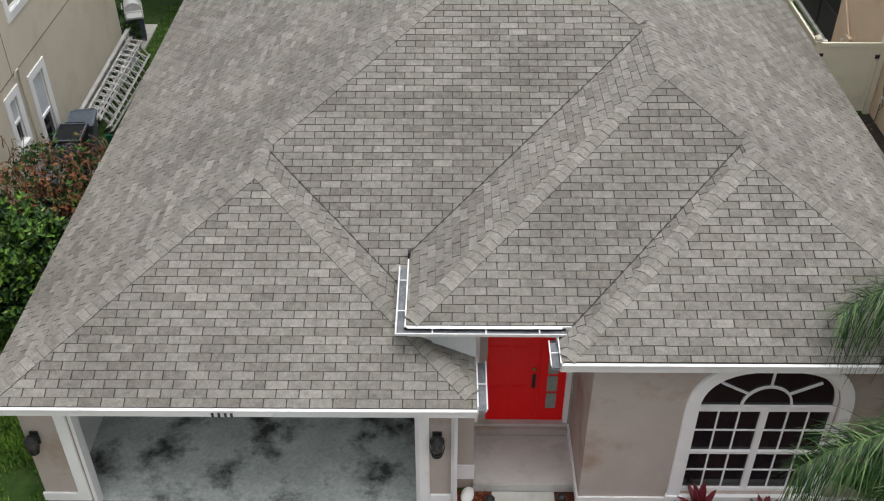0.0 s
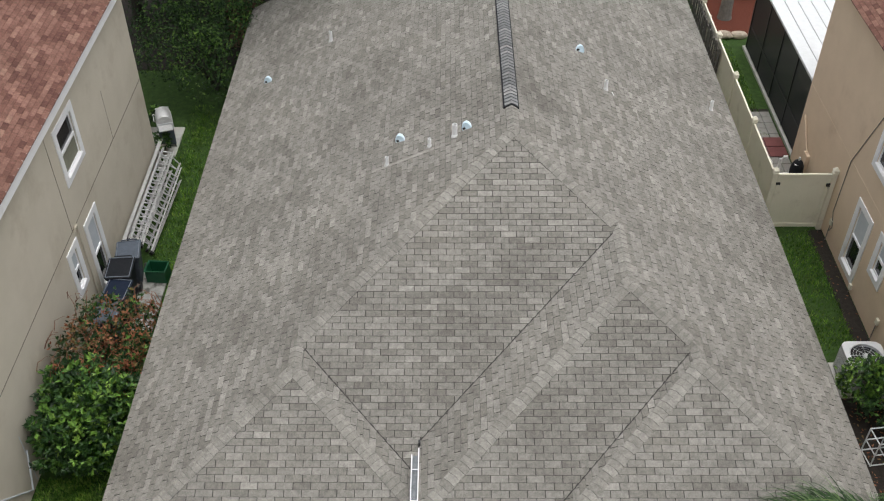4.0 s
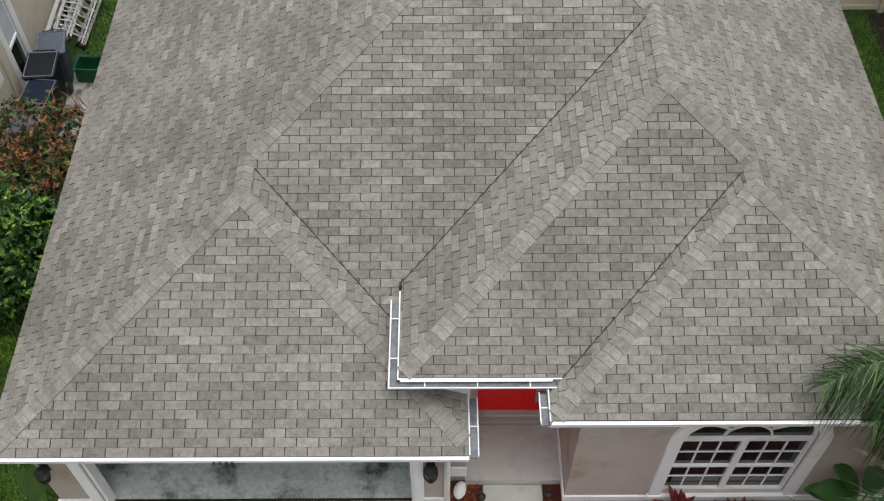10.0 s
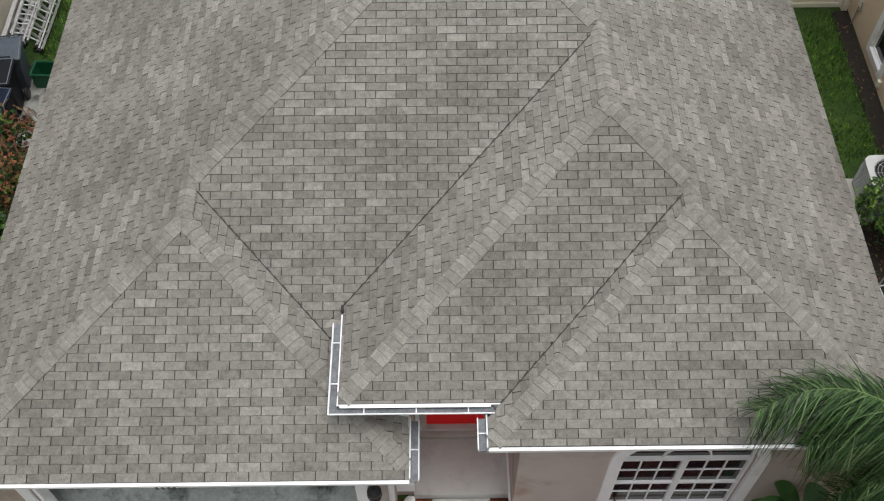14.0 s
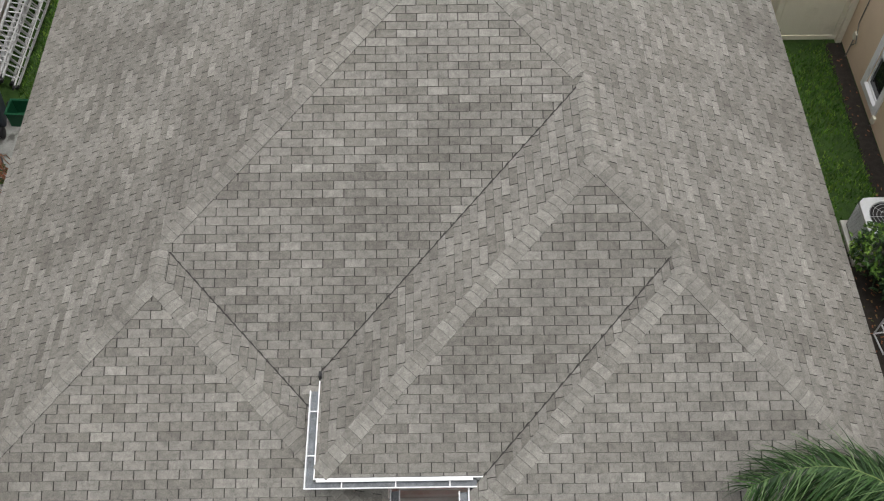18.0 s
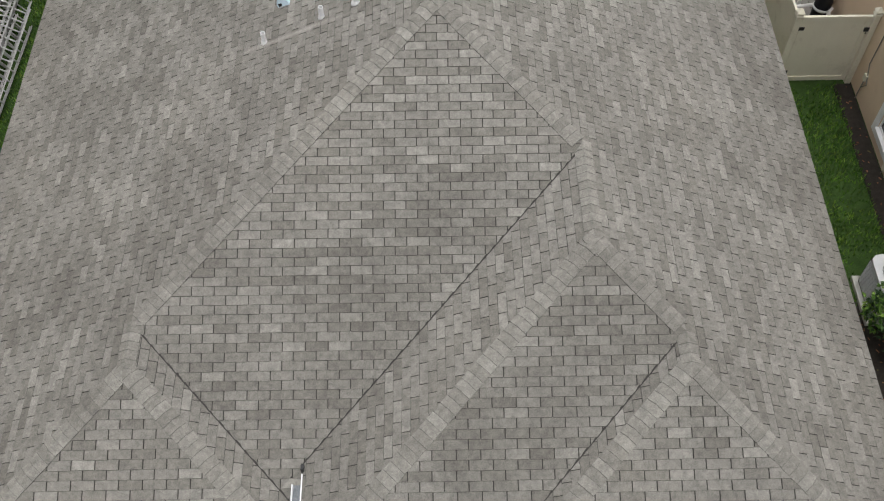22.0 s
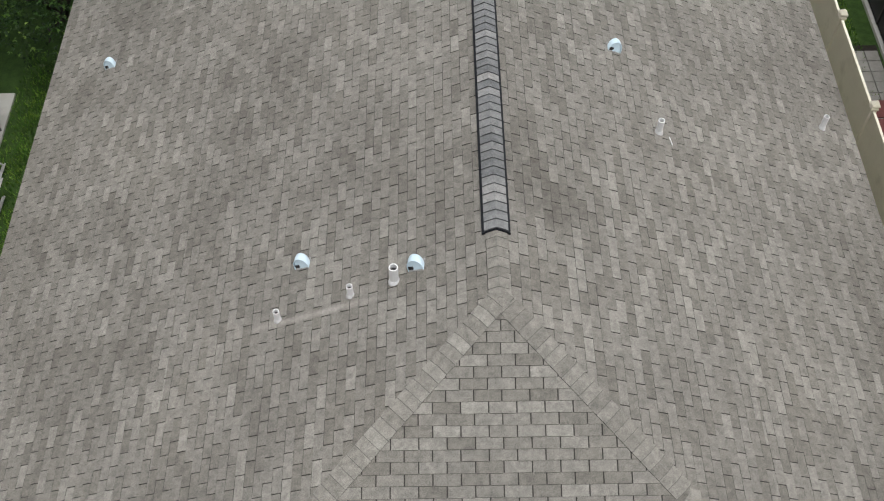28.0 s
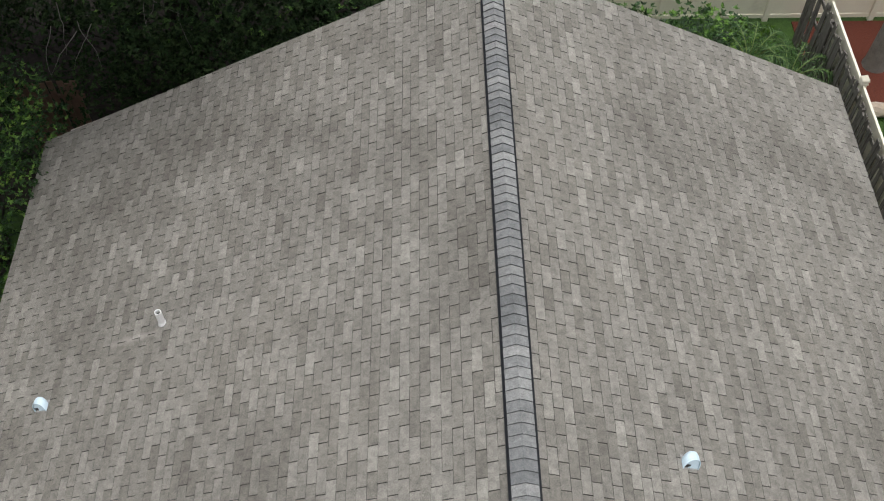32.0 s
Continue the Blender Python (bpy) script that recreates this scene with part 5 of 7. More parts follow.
def frond(ob, base, mid, tip, seed, leafl=0.62, pairs=260, name="frond"):
    """A feather palm frond: an arched midrib and drooping leaflets on both sides."""
    rng = random.Random(seed)
    base, mid, tip = Vector(base), Vector(mid), Vector(tip)
    at = lambda t: base * (1 - t) ** 2 + mid * 2 * t * (1 - t) + tip * t * t
    rib = tube(name, [at(k / 14) for k in range(15)], [0.014 - 0.011 * k / 14 for k in range(15)], M_RIB, ob, sides=6)
    verts, faces = [], []
    for k in range(pairs):
        t = 0.12 + 0.87 * k / pairs
        p, d = at(t), (at(min(1, t + 0.02)) - at(t - 0.02)).normalized()
        side = d.cross(Vector((0, 0, 1))).normalized()
        for sg in (-1, 1):
            L = leafl * (0.55 + 0.75 * math.sin(math.pi * min(1, 0.2 + t * 0.75))) * rng.uniform(0.8, 1.12) * (0.75 if t > 0.9 else 1)
            w = 0.0072 * rng.uniform(0.6, 1.4)
            dir0 = (side * sg * rng.uniform(0.6, 1.0) + d * rng.uniform(0.35, 1.2) + Vector((0, 0, rng.uniform(-0.3, 0.6)))).normalized()
            droop = rng.uniform(0.35, 1.9)
            o = len(verts)
            for j in range(5):
                s = j / 4
                q = p + dir0 * L * s - Vector((0, 0, droop * L * s * s))
                ww = w * (1 - 0.85 * s * s)
                n = dir0.cross(Vector((0, 0, 1))).normalized()
                verts += [tuple(q + n * ww), tuple(q - n * ww)]
            faces += [(o + 2 * j, o + 2 * j + 1, o + 2 * j + 3, o + 2 * j + 2) for j in range(4)]
    raw("leaf_blade", verts, faces, M_PALM, rib)


M_RIB = surface("pale_green_midrib", (0.09, 0.14, 0.035), (0.17, 0.22, 0.07), 9, 60, 0.6, 0.05)
palm = thing("palm_tree", "feathery green palm leaning over the roof corner", "palm tree", at=pose(7.72, 7.85, 0))
tube("trunk", [(0, 0, -0.1), (0.02, 0.03, 1.2), (0, 0, 2.6), (-0.05, 0.02, 3.1)], [0.13, 0.11, 0.10, 0.08], M_BARK, palm, sides=12)
FRONDS = (((-1.9, -0.2, 4.6), (-3.2, -1.7, 3.0), 0.62), ((-0.9, -0.9, 4.6), (-2.1, -1.3, 3.2), 0.6), ((-1.35, 1.7, 5.2), (-2.85, 1.2, 3.9), 0.62), ((-0.8, 1.4, 4.6), (-1.6, 1.5, 3.7), 0.5), ((-0.3, 1.5, 4.6), (-0.6, 1.7, 3.9), 0.45), ((-2.7, -0.7, 4.5), (-3.75, -0.65, 3.2), 0.62),
          ((-1.6, -1.7, 4.5), (-2.8, -1.7, 3.1), 0.62), ((-0.5, 0.9, 3.5), (-1.0, 1.0, 1.9), 0.5),
          ((-0.6, -1.6, 4.3), (-1.2, -2.4, 2.6), 0.6), ((-1.0, 1.5, 4.9), (-2.1, 0.95, 3.35), 0.6), ((-0.9, 0.7, 4.2), (-1.6, 0.55, 2.4), 0.55), ((0.9, 1.0, 4.6), (2.0, 1.2, 3.2), 0.55), ((1.2, -0.8, 4.3), (2.2, -1.5, 2.6), 0.55))
for k, (m_, t_, L_) in enumerate(FRONDS):
    frond(palm, (-0.05, 0.02, 3.05), m_, t_, 80 + k, L_)


def broad_leaf(ob, base, d, L, w, mat, seed, bend=0.35):
    rng = random.Random(seed)
    base, d = Vector(base), Vector(d).normalized()
    side = d.cross(Vector((0, 0, 1))).normalized()
    up = side.cross(d)
    verts, faces = [], []
    for j in range(9):
        t = j / 8
        ww = w * math.sin(math.pi * min(1, 0.06 + 0.92 * t)) ** 0.6
        p = base + d * L * t - Vector((0, 0, bend * L * t * t))
        verts += [tuple(p + side * ww + up * 0.1 * ww), tuple(p + side * ww * 0.5 - up * 0.02), tuple(p - up * 0.05 * w), tuple(p - side * ww * 0.5 - up * 0.02), tuple(p - side * ww + up * 0.1 * ww)]
    for j in range(8):
        for q in range(4):
            faces.append((j * 5 + q, j * 5 + q + 1, j * 5 + q + 6, j * 5 + q + 5))
    ob2 = raw("leaf", verts, faces, mat, ob)
    for f in ob2.data.polygons:
        f.use_smooth = True


M_BROAD = surface("broad_leaf_green", (0.018, 0.06, 0.016), (0.05, 0.13, 0.03), 4, 50, 0.4, 0.1)
M_SPATHE = surface("pale_pink_spathe", (0.42, 0.34, 0.28), (0.62, 0.56, 0.48), 6, 60, 0.6, 0.1)
bird = thing("bird_of_paradise_plant", "broad-leaved dark green plant with one pale dry leaf", "plant", at=pose(6.35, 8.75, 0))
for k, (d, L, w, z) in enumerate((((-0.75, 0.0, 0.55), 0.85, 0.19, 0.95), ((-0.8, 0.15, 0.5), 0.8, 0.16, 0.7), ((-0.5, 0.3, 0.9), 0.9, 0.17, 0.8), ((-0.9, -0.3, 0.4), 0.8, 0.15, 0.5), ((0.2, 0.4, 0.9), 0.9, 0.17, 0.7), ((-0.3, -0.6, 0.7), 0.8, 0.16, 0.6), ((0.6, -0.2, 0.8), 0.8, 0.16, 0.7), ((-1, 0.05, 0.15), 0.7, 0.14, 0.45))):
    tube("stalk", [(0, 0, 0), tuple(Vector(d).normalized() * 0.25 + Vector((0, 0, z)))], 0.018, M_RIB, bird, sides=6)
    broad_leaf(bird, Vector(d).normalized() * 0.25 + Vector((0, 0, z)), d, L, w, M_BROAD, 120 + k)
tube("dry_leaf", [(0.5, 0.1, 1.15), (0.2, 0.18, 1.55), (-0.05, 0.22, 1.82), (-0.35, 0.25, 2.06), (-0.55, 0.26, 2.17)], [0.012, 0.035, 0.055, 0.035, 0.004], M_SPATHE, bird, "pale pinkish folded leaf", sides=6)


def tree(name, label, base, limbs, lumps, layers, seed, r0=0.22):
    ob = thing(name, label, "tree", at=Matrix.Translation(base))
    inv = -Vector(base)
    bm = bmesh.new()
    fork = Vector((0.05, 0.0, limbs))
    add_tube(bm, [(0, 0, -0.2), (0.04, 0.02, limbs * 0.5), tuple(fork)], [r0, r0 * 0.8, r0 * 0.65], 10)
    part("trunk", bm, M_DARKBARK, ob)
    bm = bmesh.new()
    stems(bm, fork, [Vector(c) + inv for c, r in lumps], r0 * 0.45, 0.03, seed, 7, 0.3)
    part("limb", bm, M_DARKBARK, ob)
    for i, (mat, n, size, lab) in enumerate(layers):
        v, f = cloud([(tuple(Vector(c) + inv), r) for c, r in lumps], n, size, seed + i, 0.5)
        raw("crown", v, f, mat, ob, lab)
    return ob


shrub("rear_hedge", "tall dark green hedge with lighter leaves overhanging the eave", (-7.6, 28.0, 0),
      [((-7.6, 26.7, 1.7), (1.1, 0.9, 1.3)), ((-7.1, 25.9, 1.3), (0.7, 0.6, 0.9)), ((-6.8, 27.9, 2.2), (0.75, 1.1, 1.2)), ((-8.6, 27.6, 1.9), (1.2, 1.3, 1.5)), ((-7.4, 29.2, 2.4), (1.2, 1.1, 1.4)), ((-9.6, 28.8, 2.2), (1.3, 1.5, 1.7)), ((-8.6, 30.2, 2.4), (1.3, 1.0, 1.5))],
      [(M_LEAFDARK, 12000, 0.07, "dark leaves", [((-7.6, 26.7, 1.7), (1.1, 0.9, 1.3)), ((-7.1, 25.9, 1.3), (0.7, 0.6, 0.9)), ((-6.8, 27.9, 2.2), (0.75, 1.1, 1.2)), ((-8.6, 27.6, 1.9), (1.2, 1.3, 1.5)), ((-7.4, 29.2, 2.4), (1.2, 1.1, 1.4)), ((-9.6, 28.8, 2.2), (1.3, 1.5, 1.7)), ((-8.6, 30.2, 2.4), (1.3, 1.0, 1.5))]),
       (M_LEAF, 16000, 0.07, "green leaves", [((-8.6, 27.6, 1.9), (1.2, 1.3, 1.5)), ((-7.6, 26.7, 1.8), (1.1, 0.9, 1.3)), ((-6.8, 28.0, 2.3), (0.75, 1.1, 1.2)), ((-7.4, 29.2, 2.5), (1.2, 1.1, 1.4))]),
       (M_LEAFLIGHT, 1600, 0.065, "sunlit young leaves", [((-6.9, 28.6, 2.4), (0.8, 1.3, 1.2)), ((-7.6, 26.7, 1.8), (1.1, 0.9, 1.3))])], 51, M_DARKBARK)
tree("rear_tree", "large dark shade tree behind the house", (-5.0, 33.6, 0), 2.2,
     [((-6.4, 31.9, 3.5), (1.5, 1.1, 1.3)), ((-4.4, 31.5, 3.3), (1.5, 1.1, 1.3)), ((-2.6, 32.2, 3.0), (1.4, 1.1, 1.3)), ((-7.6, 33.4, 4.4), (2.0, 1.6, 1.7)), ((-4.8, 33.4, 4.8), (2.4, 1.6, 1.8)), ((-2.0, 33.6, 4.0), (1.8, 1.5, 1.6)), ((-3.4, 31.6, 1.6), (1.6, 0.8, 1.0))],
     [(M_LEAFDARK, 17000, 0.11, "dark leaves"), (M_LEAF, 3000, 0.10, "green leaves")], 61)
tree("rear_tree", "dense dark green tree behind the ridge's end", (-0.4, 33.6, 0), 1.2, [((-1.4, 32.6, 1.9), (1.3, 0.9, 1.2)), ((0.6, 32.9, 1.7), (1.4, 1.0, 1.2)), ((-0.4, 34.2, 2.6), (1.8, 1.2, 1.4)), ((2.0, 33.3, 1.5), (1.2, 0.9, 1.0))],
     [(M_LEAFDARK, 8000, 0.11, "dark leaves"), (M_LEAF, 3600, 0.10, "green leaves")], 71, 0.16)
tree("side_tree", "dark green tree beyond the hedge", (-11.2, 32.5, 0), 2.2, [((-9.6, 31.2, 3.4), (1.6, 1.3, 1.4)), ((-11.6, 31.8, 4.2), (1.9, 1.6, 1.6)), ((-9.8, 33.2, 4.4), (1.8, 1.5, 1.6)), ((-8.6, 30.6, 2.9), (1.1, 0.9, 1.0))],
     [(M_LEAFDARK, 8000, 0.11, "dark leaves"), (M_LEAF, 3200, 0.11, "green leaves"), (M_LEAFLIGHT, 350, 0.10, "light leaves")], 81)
# added crown, kept out of view, only to block sky light over the rear
tree("unseen_shade_tree", "unseen added tree that shades the rear roof corner and the planting", (-5.2, 35.0, 0), 4.5,
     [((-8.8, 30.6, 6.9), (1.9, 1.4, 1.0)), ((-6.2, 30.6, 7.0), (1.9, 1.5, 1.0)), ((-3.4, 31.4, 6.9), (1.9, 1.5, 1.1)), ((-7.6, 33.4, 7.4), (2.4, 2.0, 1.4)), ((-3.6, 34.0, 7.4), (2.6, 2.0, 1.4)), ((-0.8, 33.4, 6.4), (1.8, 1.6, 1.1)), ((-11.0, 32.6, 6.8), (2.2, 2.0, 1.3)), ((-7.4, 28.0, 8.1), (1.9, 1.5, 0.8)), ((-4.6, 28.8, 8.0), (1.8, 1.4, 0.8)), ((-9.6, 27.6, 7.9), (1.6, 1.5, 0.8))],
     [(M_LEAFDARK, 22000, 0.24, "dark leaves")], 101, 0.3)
UNDER = [((-6.0 + 1.15 * k, 31.0 + 0.35 * (k % 2) + 0.10 * k, 1.15 + 0.25 * (k % 3)), (0.95, 0.75, 1.15)) for k in range(7)] + [((-8.3, 30.4, 1.5), (1.0, 0.8, 1.4))] + [((-10.5 + 1.3 * k, 33.6 + 0.4 * (k % 2), 1.1), (1.1, 0.9, 1.1)) for k in range(8)]
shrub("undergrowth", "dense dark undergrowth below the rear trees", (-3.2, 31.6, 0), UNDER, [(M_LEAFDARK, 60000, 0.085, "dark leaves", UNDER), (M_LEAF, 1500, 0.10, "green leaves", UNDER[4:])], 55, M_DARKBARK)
ground_piece("rear_soil", -14, 3.0, 29.2, 40, -0.2, -0.015, M_SOIL, "dark leaf-covered soil under the rear trees", "soil")
rng = random.Random(4)
for x, y, z in ((-5.9, 30.4, 3.4), (-4.3, 30.9, 3.3)):
    branch = thing("bare_branch", "bare pale grey dead branch hanging among the tree leaves", "branch", "bare branches", at=pose(x, y, z))
    for k in range(5):
        p = Vector((rng.uniform(-0.4, 0.5), rng.uniform(-0.1, 0.4), rng.uniform(0.1, 0.5)))
        d = Vector((rng.uniform(-0.5, 0.5), rng.uniform(-0.75, -0.3), rng.uniform(-0.6, -0.2)))
        pts = [p]
        for j in range(7):
            d = (d + Vector((rng.uniform(-.35, .35), rng.uniform(-.25, .2), rng.uniform(-.25, .15)))).normalized()
            pts.append(pts[-1] + d * 0.13)
        tube("twig", pts, [0.008 - 0.0009 * q for q in range(8)], M_BARK, branch, sides=5)
shrub("rear_shrub", "feathery mid-green shrub behind the gable", (4.7, 32.2, 0), [((4.3, 32.0, 1.3), (1.0, 0.8, 1.1)), ((5.4, 31.9, 1.3), (0.8, 0.7, 1.0)), ((3.2, 32.6, 1.5), (1.0, 0.9, 1.1)), ((6.0, 32.5, 1.1), (0.6, 0.6, 0.9)), ((6.7, 33.2, 0.6), (0.6, 0.6, 0.5))],
      [(M_LEAF, 5200, 0.10, "green leaves", [((4.3, 32.0, 1.3), (1.0, 0.8, 1.1)), ((5.4, 31.9, 1.3), (0.8, 0.7, 1.0)), ((3.2, 32.6, 1.5), (1.0, 0.9, 1.1)), ((6.0, 32.5, 1.1), (0.6, 0.6, 0.9)), ((6.7, 33.2, 0.6), (0.6, 0.6, 0.5))]),
       (M_LEAFDARK, 2500, 0.10, "dark leaves", [((4.2, 32.3, 1.0), (0.9, 0.8, 0.9)), ((3.2, 32.8, 1.3), (1.0, 0.9, 1.1))])], 91)
for k, (x, y, z, n) in enumerate(((7.0, 32.2, 0.75, 10), (7.7, 31.7, 0.7, 10))):
    low = thing("low_palm", "small light green feather palm at the fence", "palm", "small palms", at=pose(x, y, 0))
    tube("trunk", [(0, 0, -0.1), (0, 0, z)], 0.06, M_BARK, low, sides=8)
    for j in range(n):
        a = j * 6.283 / n + k
        frond(low, (0, 0, z), (0.45 * math.cos(a), 0.45 * math.sin(a), z + 0.8), (0.95 * math.cos(a), 0.95 * math.sin(a), z + 0.35), 140 + 10 * k + j, 0.30, 34)
# ---- the beige two-storey house ----
LW, RW = -8.7, 10.25      # faces of the neighbours' walls


def wall_with_holes(name, x, y0, y1, z0, z1, holes, thick, material, parent, label=""):
    """A wall in the plane x, cut by holes (y0, y1, z0, z1), built from blocks between the holes' edges."""
    ys = sorted({y0, y1, *(h[0] for h in holes), *(h[1] for h in holes)})
    zs = sorted({z0, z1, *(h[2] for h in holes), *(h[3] for h in holes)})
    bm = bmesh.new()
    grid = {}

    def vert(y, z, s):
        k = (y, z, s)
        if k not in grid:
            grid[k] = bm.verts.new((x + s * thick, y, z))
        return grid[k]

    solid = lambda i, j: 0 <= i < len(ys) - 1 and 0 <= j < len(zs) - 1 and not any(h[0] <= ys[i] < h[1] and h[2] <= zs[j] < h[3] for h in holes)
    for i in range(len(ys) - 1):
        for j in range(len(zs) - 1):
            if not solid(i, j):
                continue
            a, b, c, d = ys[i], ys[i + 1], zs[j], zs[j + 1]
            for s in (0, 1):
                bm.faces.new([vert(*q, s) for q in ((a, c), (b, c), (b, d), (a, d))])
            for di, dj, p, q in ((-1, 0, (a, c), (a, d)), (1, 0, (b, c), (b, d)), (0, -1, (a, c), (b, c)), (0, 1, (a, d), (b, d))):
                if not solid(i + di, j + dj):
                    bm.faces.new((vert(*p, 0), vert(*q, 0), vert(*q, 1), vert(*p, 1)))
    bmesh.ops.recalc_face_normals(bm, faces=bm.faces)
    return part(name, bm, material, parent, label)


def side_window(parent, x, sg, y0, y1, z0, z1, label, deep=0.05, low=False):
    """A sash window in a wall in the plane x; sg: which way the outside lies."""
    w = new("window")
    w.parent = parent
    w["label"] = label
    t = 0.17
    bx = lambda nm, a, b, c, d, e, f, m, lab="", p=w: box(nm, min(a, b), max(a, b), c, d, e, f, m, p, lab, bevel=0.004)
    out = x + sg * 0.03
    for nm, a, b, c, d in (("casing", y0 - t, y0, z0 - t, z1 + t), ("casing", y1, y1 + t, z0 - t, z1 + t), ("casing", y0, y1, z1, z1 + t), ("casing", y0, y1, z0 - t, z0)):
        bx(nm, x - sg * 0.0, out, a, b, c, d, M_WHITE)
    bx("sill", x - sg * deep, x + sg * 0.06, y0, y1, z0 - 0.03, z0 + 0.02, M_WHITE)
    g = x - sg * deep
    bx("pane", g, g - sg * 0.01, y0, y1, z0, z1, M_GLASS, "dark glass")
    m = z0 + (z1 - z0) * 0.5
    f = 0.04
    for a, b, c, d in ((y0, y0 + f, z0, z1), (y1 - f, y1, z0, z1), (y0 + f, y1 - f, z1 - f, z1), (y0 + f, y1 - f, z0 + 0.02, z0 + 0.02 + f)):
        bx("sash", g - sg * 0.012, g + sg * 0.03, a, b, c, d, M_WHITE)
    bx("meeting_rail", g - sg * 0.012, g + sg * 0.045, y0 + f, y1 - f, m - 0.03, m + 0.03, M_WHITE)
    # olive screen below, else a pale sheet that paints the sky's reflection
    bx("insect_screen" if low else "pane_tone_sheet", g + sg * 0.004, g + sg * 0.012, y0 + f, y1 - f, z0 + 0.06 if low else m + 0.03, m - 0.03 if low else z1 - f, M_MESH if low else M_SKYPANE_CABLE, "dull olive insect screen" if low else "pale sheet painted as sky reflection on the upper pane")
    return w


M_MESH = surface("olive_insect_screen", (0.16, 0.16, 0.12), (0.24, 0.24, 0.18), 5, 80, 0.7, 0.1)
# pale blue-grey for the painted sky reflection; also the pale cable and conduit mark
M_SKYPANE_CABLE = surface("sky_reflection_and_cable", (0.46, 0.50, 0.54), (0.60, 0.64, 0.67), 3, 60, 0.7, 0.05)
M_BRICKROOF = shingle_material("brown_shingle_granules", False)
for nd in M_BRICKROOF.node_tree.nodes:
    if nd.bl_idname == "ShaderNodeValToRGB" and len(nd.color_ramp.elements) == 6:
        for el, col in zip(nd.color_ramp.elements, ((0.11, 0.055, 0.045), (0.15, 0.075, 0.06), (0.18, 0.095, 0.075), (0.21, 0.115, 0.09), (0.25, 0.14, 0.11), (0.28, 0.17, 0.13))):
            el.color = (*col, 1)

beige = thing("beige_house", "beige stucco two-storey house with a brown shingle roof", "house", at=Matrix.Identity(4))
bw = [(16.99, 17.38, 1.37, 2.38), (18.25, 18.86, 0.34, 2.24), (18.10, 19.14, 3.83, 5.00)]
wall_with_holes("side_wall", LW, 2.0, 24.15, 0.0, 5.75, bw, -0.2, M_BEIGE, beige, "weathered beige stucco wall")
box("rear_wall", LW - 9.0, LW - 0.2, 23.95, 24.15, 0.0, 5.75, M_BEIGE, beige)
box("front_wall", LW - 9.0, LW - 0.2, 2.0, 2.2, 0.0, 5.75, M_BEIGE, beige)
box("far_wall", LW - 9.2, LW - 9.0, 2.0, 24.15, 0.0, 5.75, M_BEIGE, beige)
for h, lab in zip(bw, ("small white sash window", "tall white sash window", "white upper sash window")):
    side_window(beige, LW, 1, *h, lab, low=h[2] > 3)
# joints and conduit on the wall
box("wall_joint", LW, LW + 0.006, 2.0, 24.14, 2.74, 2.765, M_JOINT, beige, "dark horizontal stucco joint")
box("wall_joint", LW, LW + 0.006, 17.48, 17.50, 2.77, 5.7, M_JOINT, beige, "dark vertical stucco joint")
box("wall_joint", LW, LW + 0.004, 21.2, 21.215, 2.77, 4.2, M_JOINT, beige)
box("base_stain", LW, LW + 0.004, 12.55, 12.57, 0.05, 1.5, M_SKYPANE_CABLE, beige, "pale conduit mark")
tube("conduit", [(LW + 0.03, 17.5, 2.70), (LW + 0.06, 17.55, 2.82), (LW + 0.06, 17.66, 2.82), (LW + 0.04, 17.72, 2.70), (LW + 0.03, 17.76, 0.05)], 0.022, M_BEIGE, beige, "beige conduit pipe", sides=8)
tube("downspout_line", [(LW + 0.02, 10.3, 2.2), (LW + 0.02, 12.25, 0.12), (LW + 0.02, 12.6, 1.0)], 0.02, M_SKYPANE_CABLE, beige, "pale cable on the wall", sides=6)
box("fascia", LW + 0.12, LW + 0.16, 2.0, 24.5, 5.55, 5.80, M_WHITE, beige, "white roof edge")
box("soffit", LW + 0.0, LW + 0.12, 2.0, 24.5, 5.72, 5.76, M_WHITE, beige)


def plain_shingles(x_eave, z_eave, y0, y1, sg, rows, pitch, parent, material):
    """Courses of tabs on a slope that climbs away from its eave; sg: the way it climbs along x."""
    verts, faces = [], []
    rng = random.Random(8)
    e = 0.115 / math.sqrt(1 + pitch * pitch)
    for k in range(rows):
        y = y0 + (k % 3) * 0.09
        while y < y1:
            o = len(verts)
            a, b = y + 0.004, min(y + 0.25, y1) - 0.004
            for v, h in ((k * e - 0.005, 0.018), ((k + 1) * e, 0.008)):
                for yy in (a, b):
                    verts.append((x_eave + sg * v, yy, z_eave + pitch * v + h + rng.uniform(-.001, .002)))
            for yy in (a, b):
                verts.append((x_eave + sg * (k * e - 0.005), yy, z_eave + pitch * k * e - 0.004))
            faces += [(o, o + 1, o + 3, o + 2), (o + 4, o + 5, o + 1, o)]
            y += 0.25
    ob = raw("shingle_course", verts, faces, material, parent, "brown shingles in courses")
    ob["kind"] = "stuff"


wall_poly("roof_deck", [(LW + 0.14, 1.8, 5.80), (LW - 4.6, 1.8, 8.3), (LW - 9.6, 1.8, 5.80)], (0, 22.7, 0), M_BRICKROOF, beige)
plain_shingles(LW + 0.18, 5.80, 1.8, 24.5, -1, 46, 0.53, beige, M_BRICKROOF)

# ---- the tan two-storey house ----
tan = thing("tan_house", "tan stucco two-storey house with white windows", "house", at=Matrix.Identity(4))
tw = [(18.60, 19.30, 0.38, 2.10), (17.36, 17.80, 1.34, 2.24), (17.85, 19.3, 3.45, 4.9), (13.0, 13.9, 0.9, 2.4)]
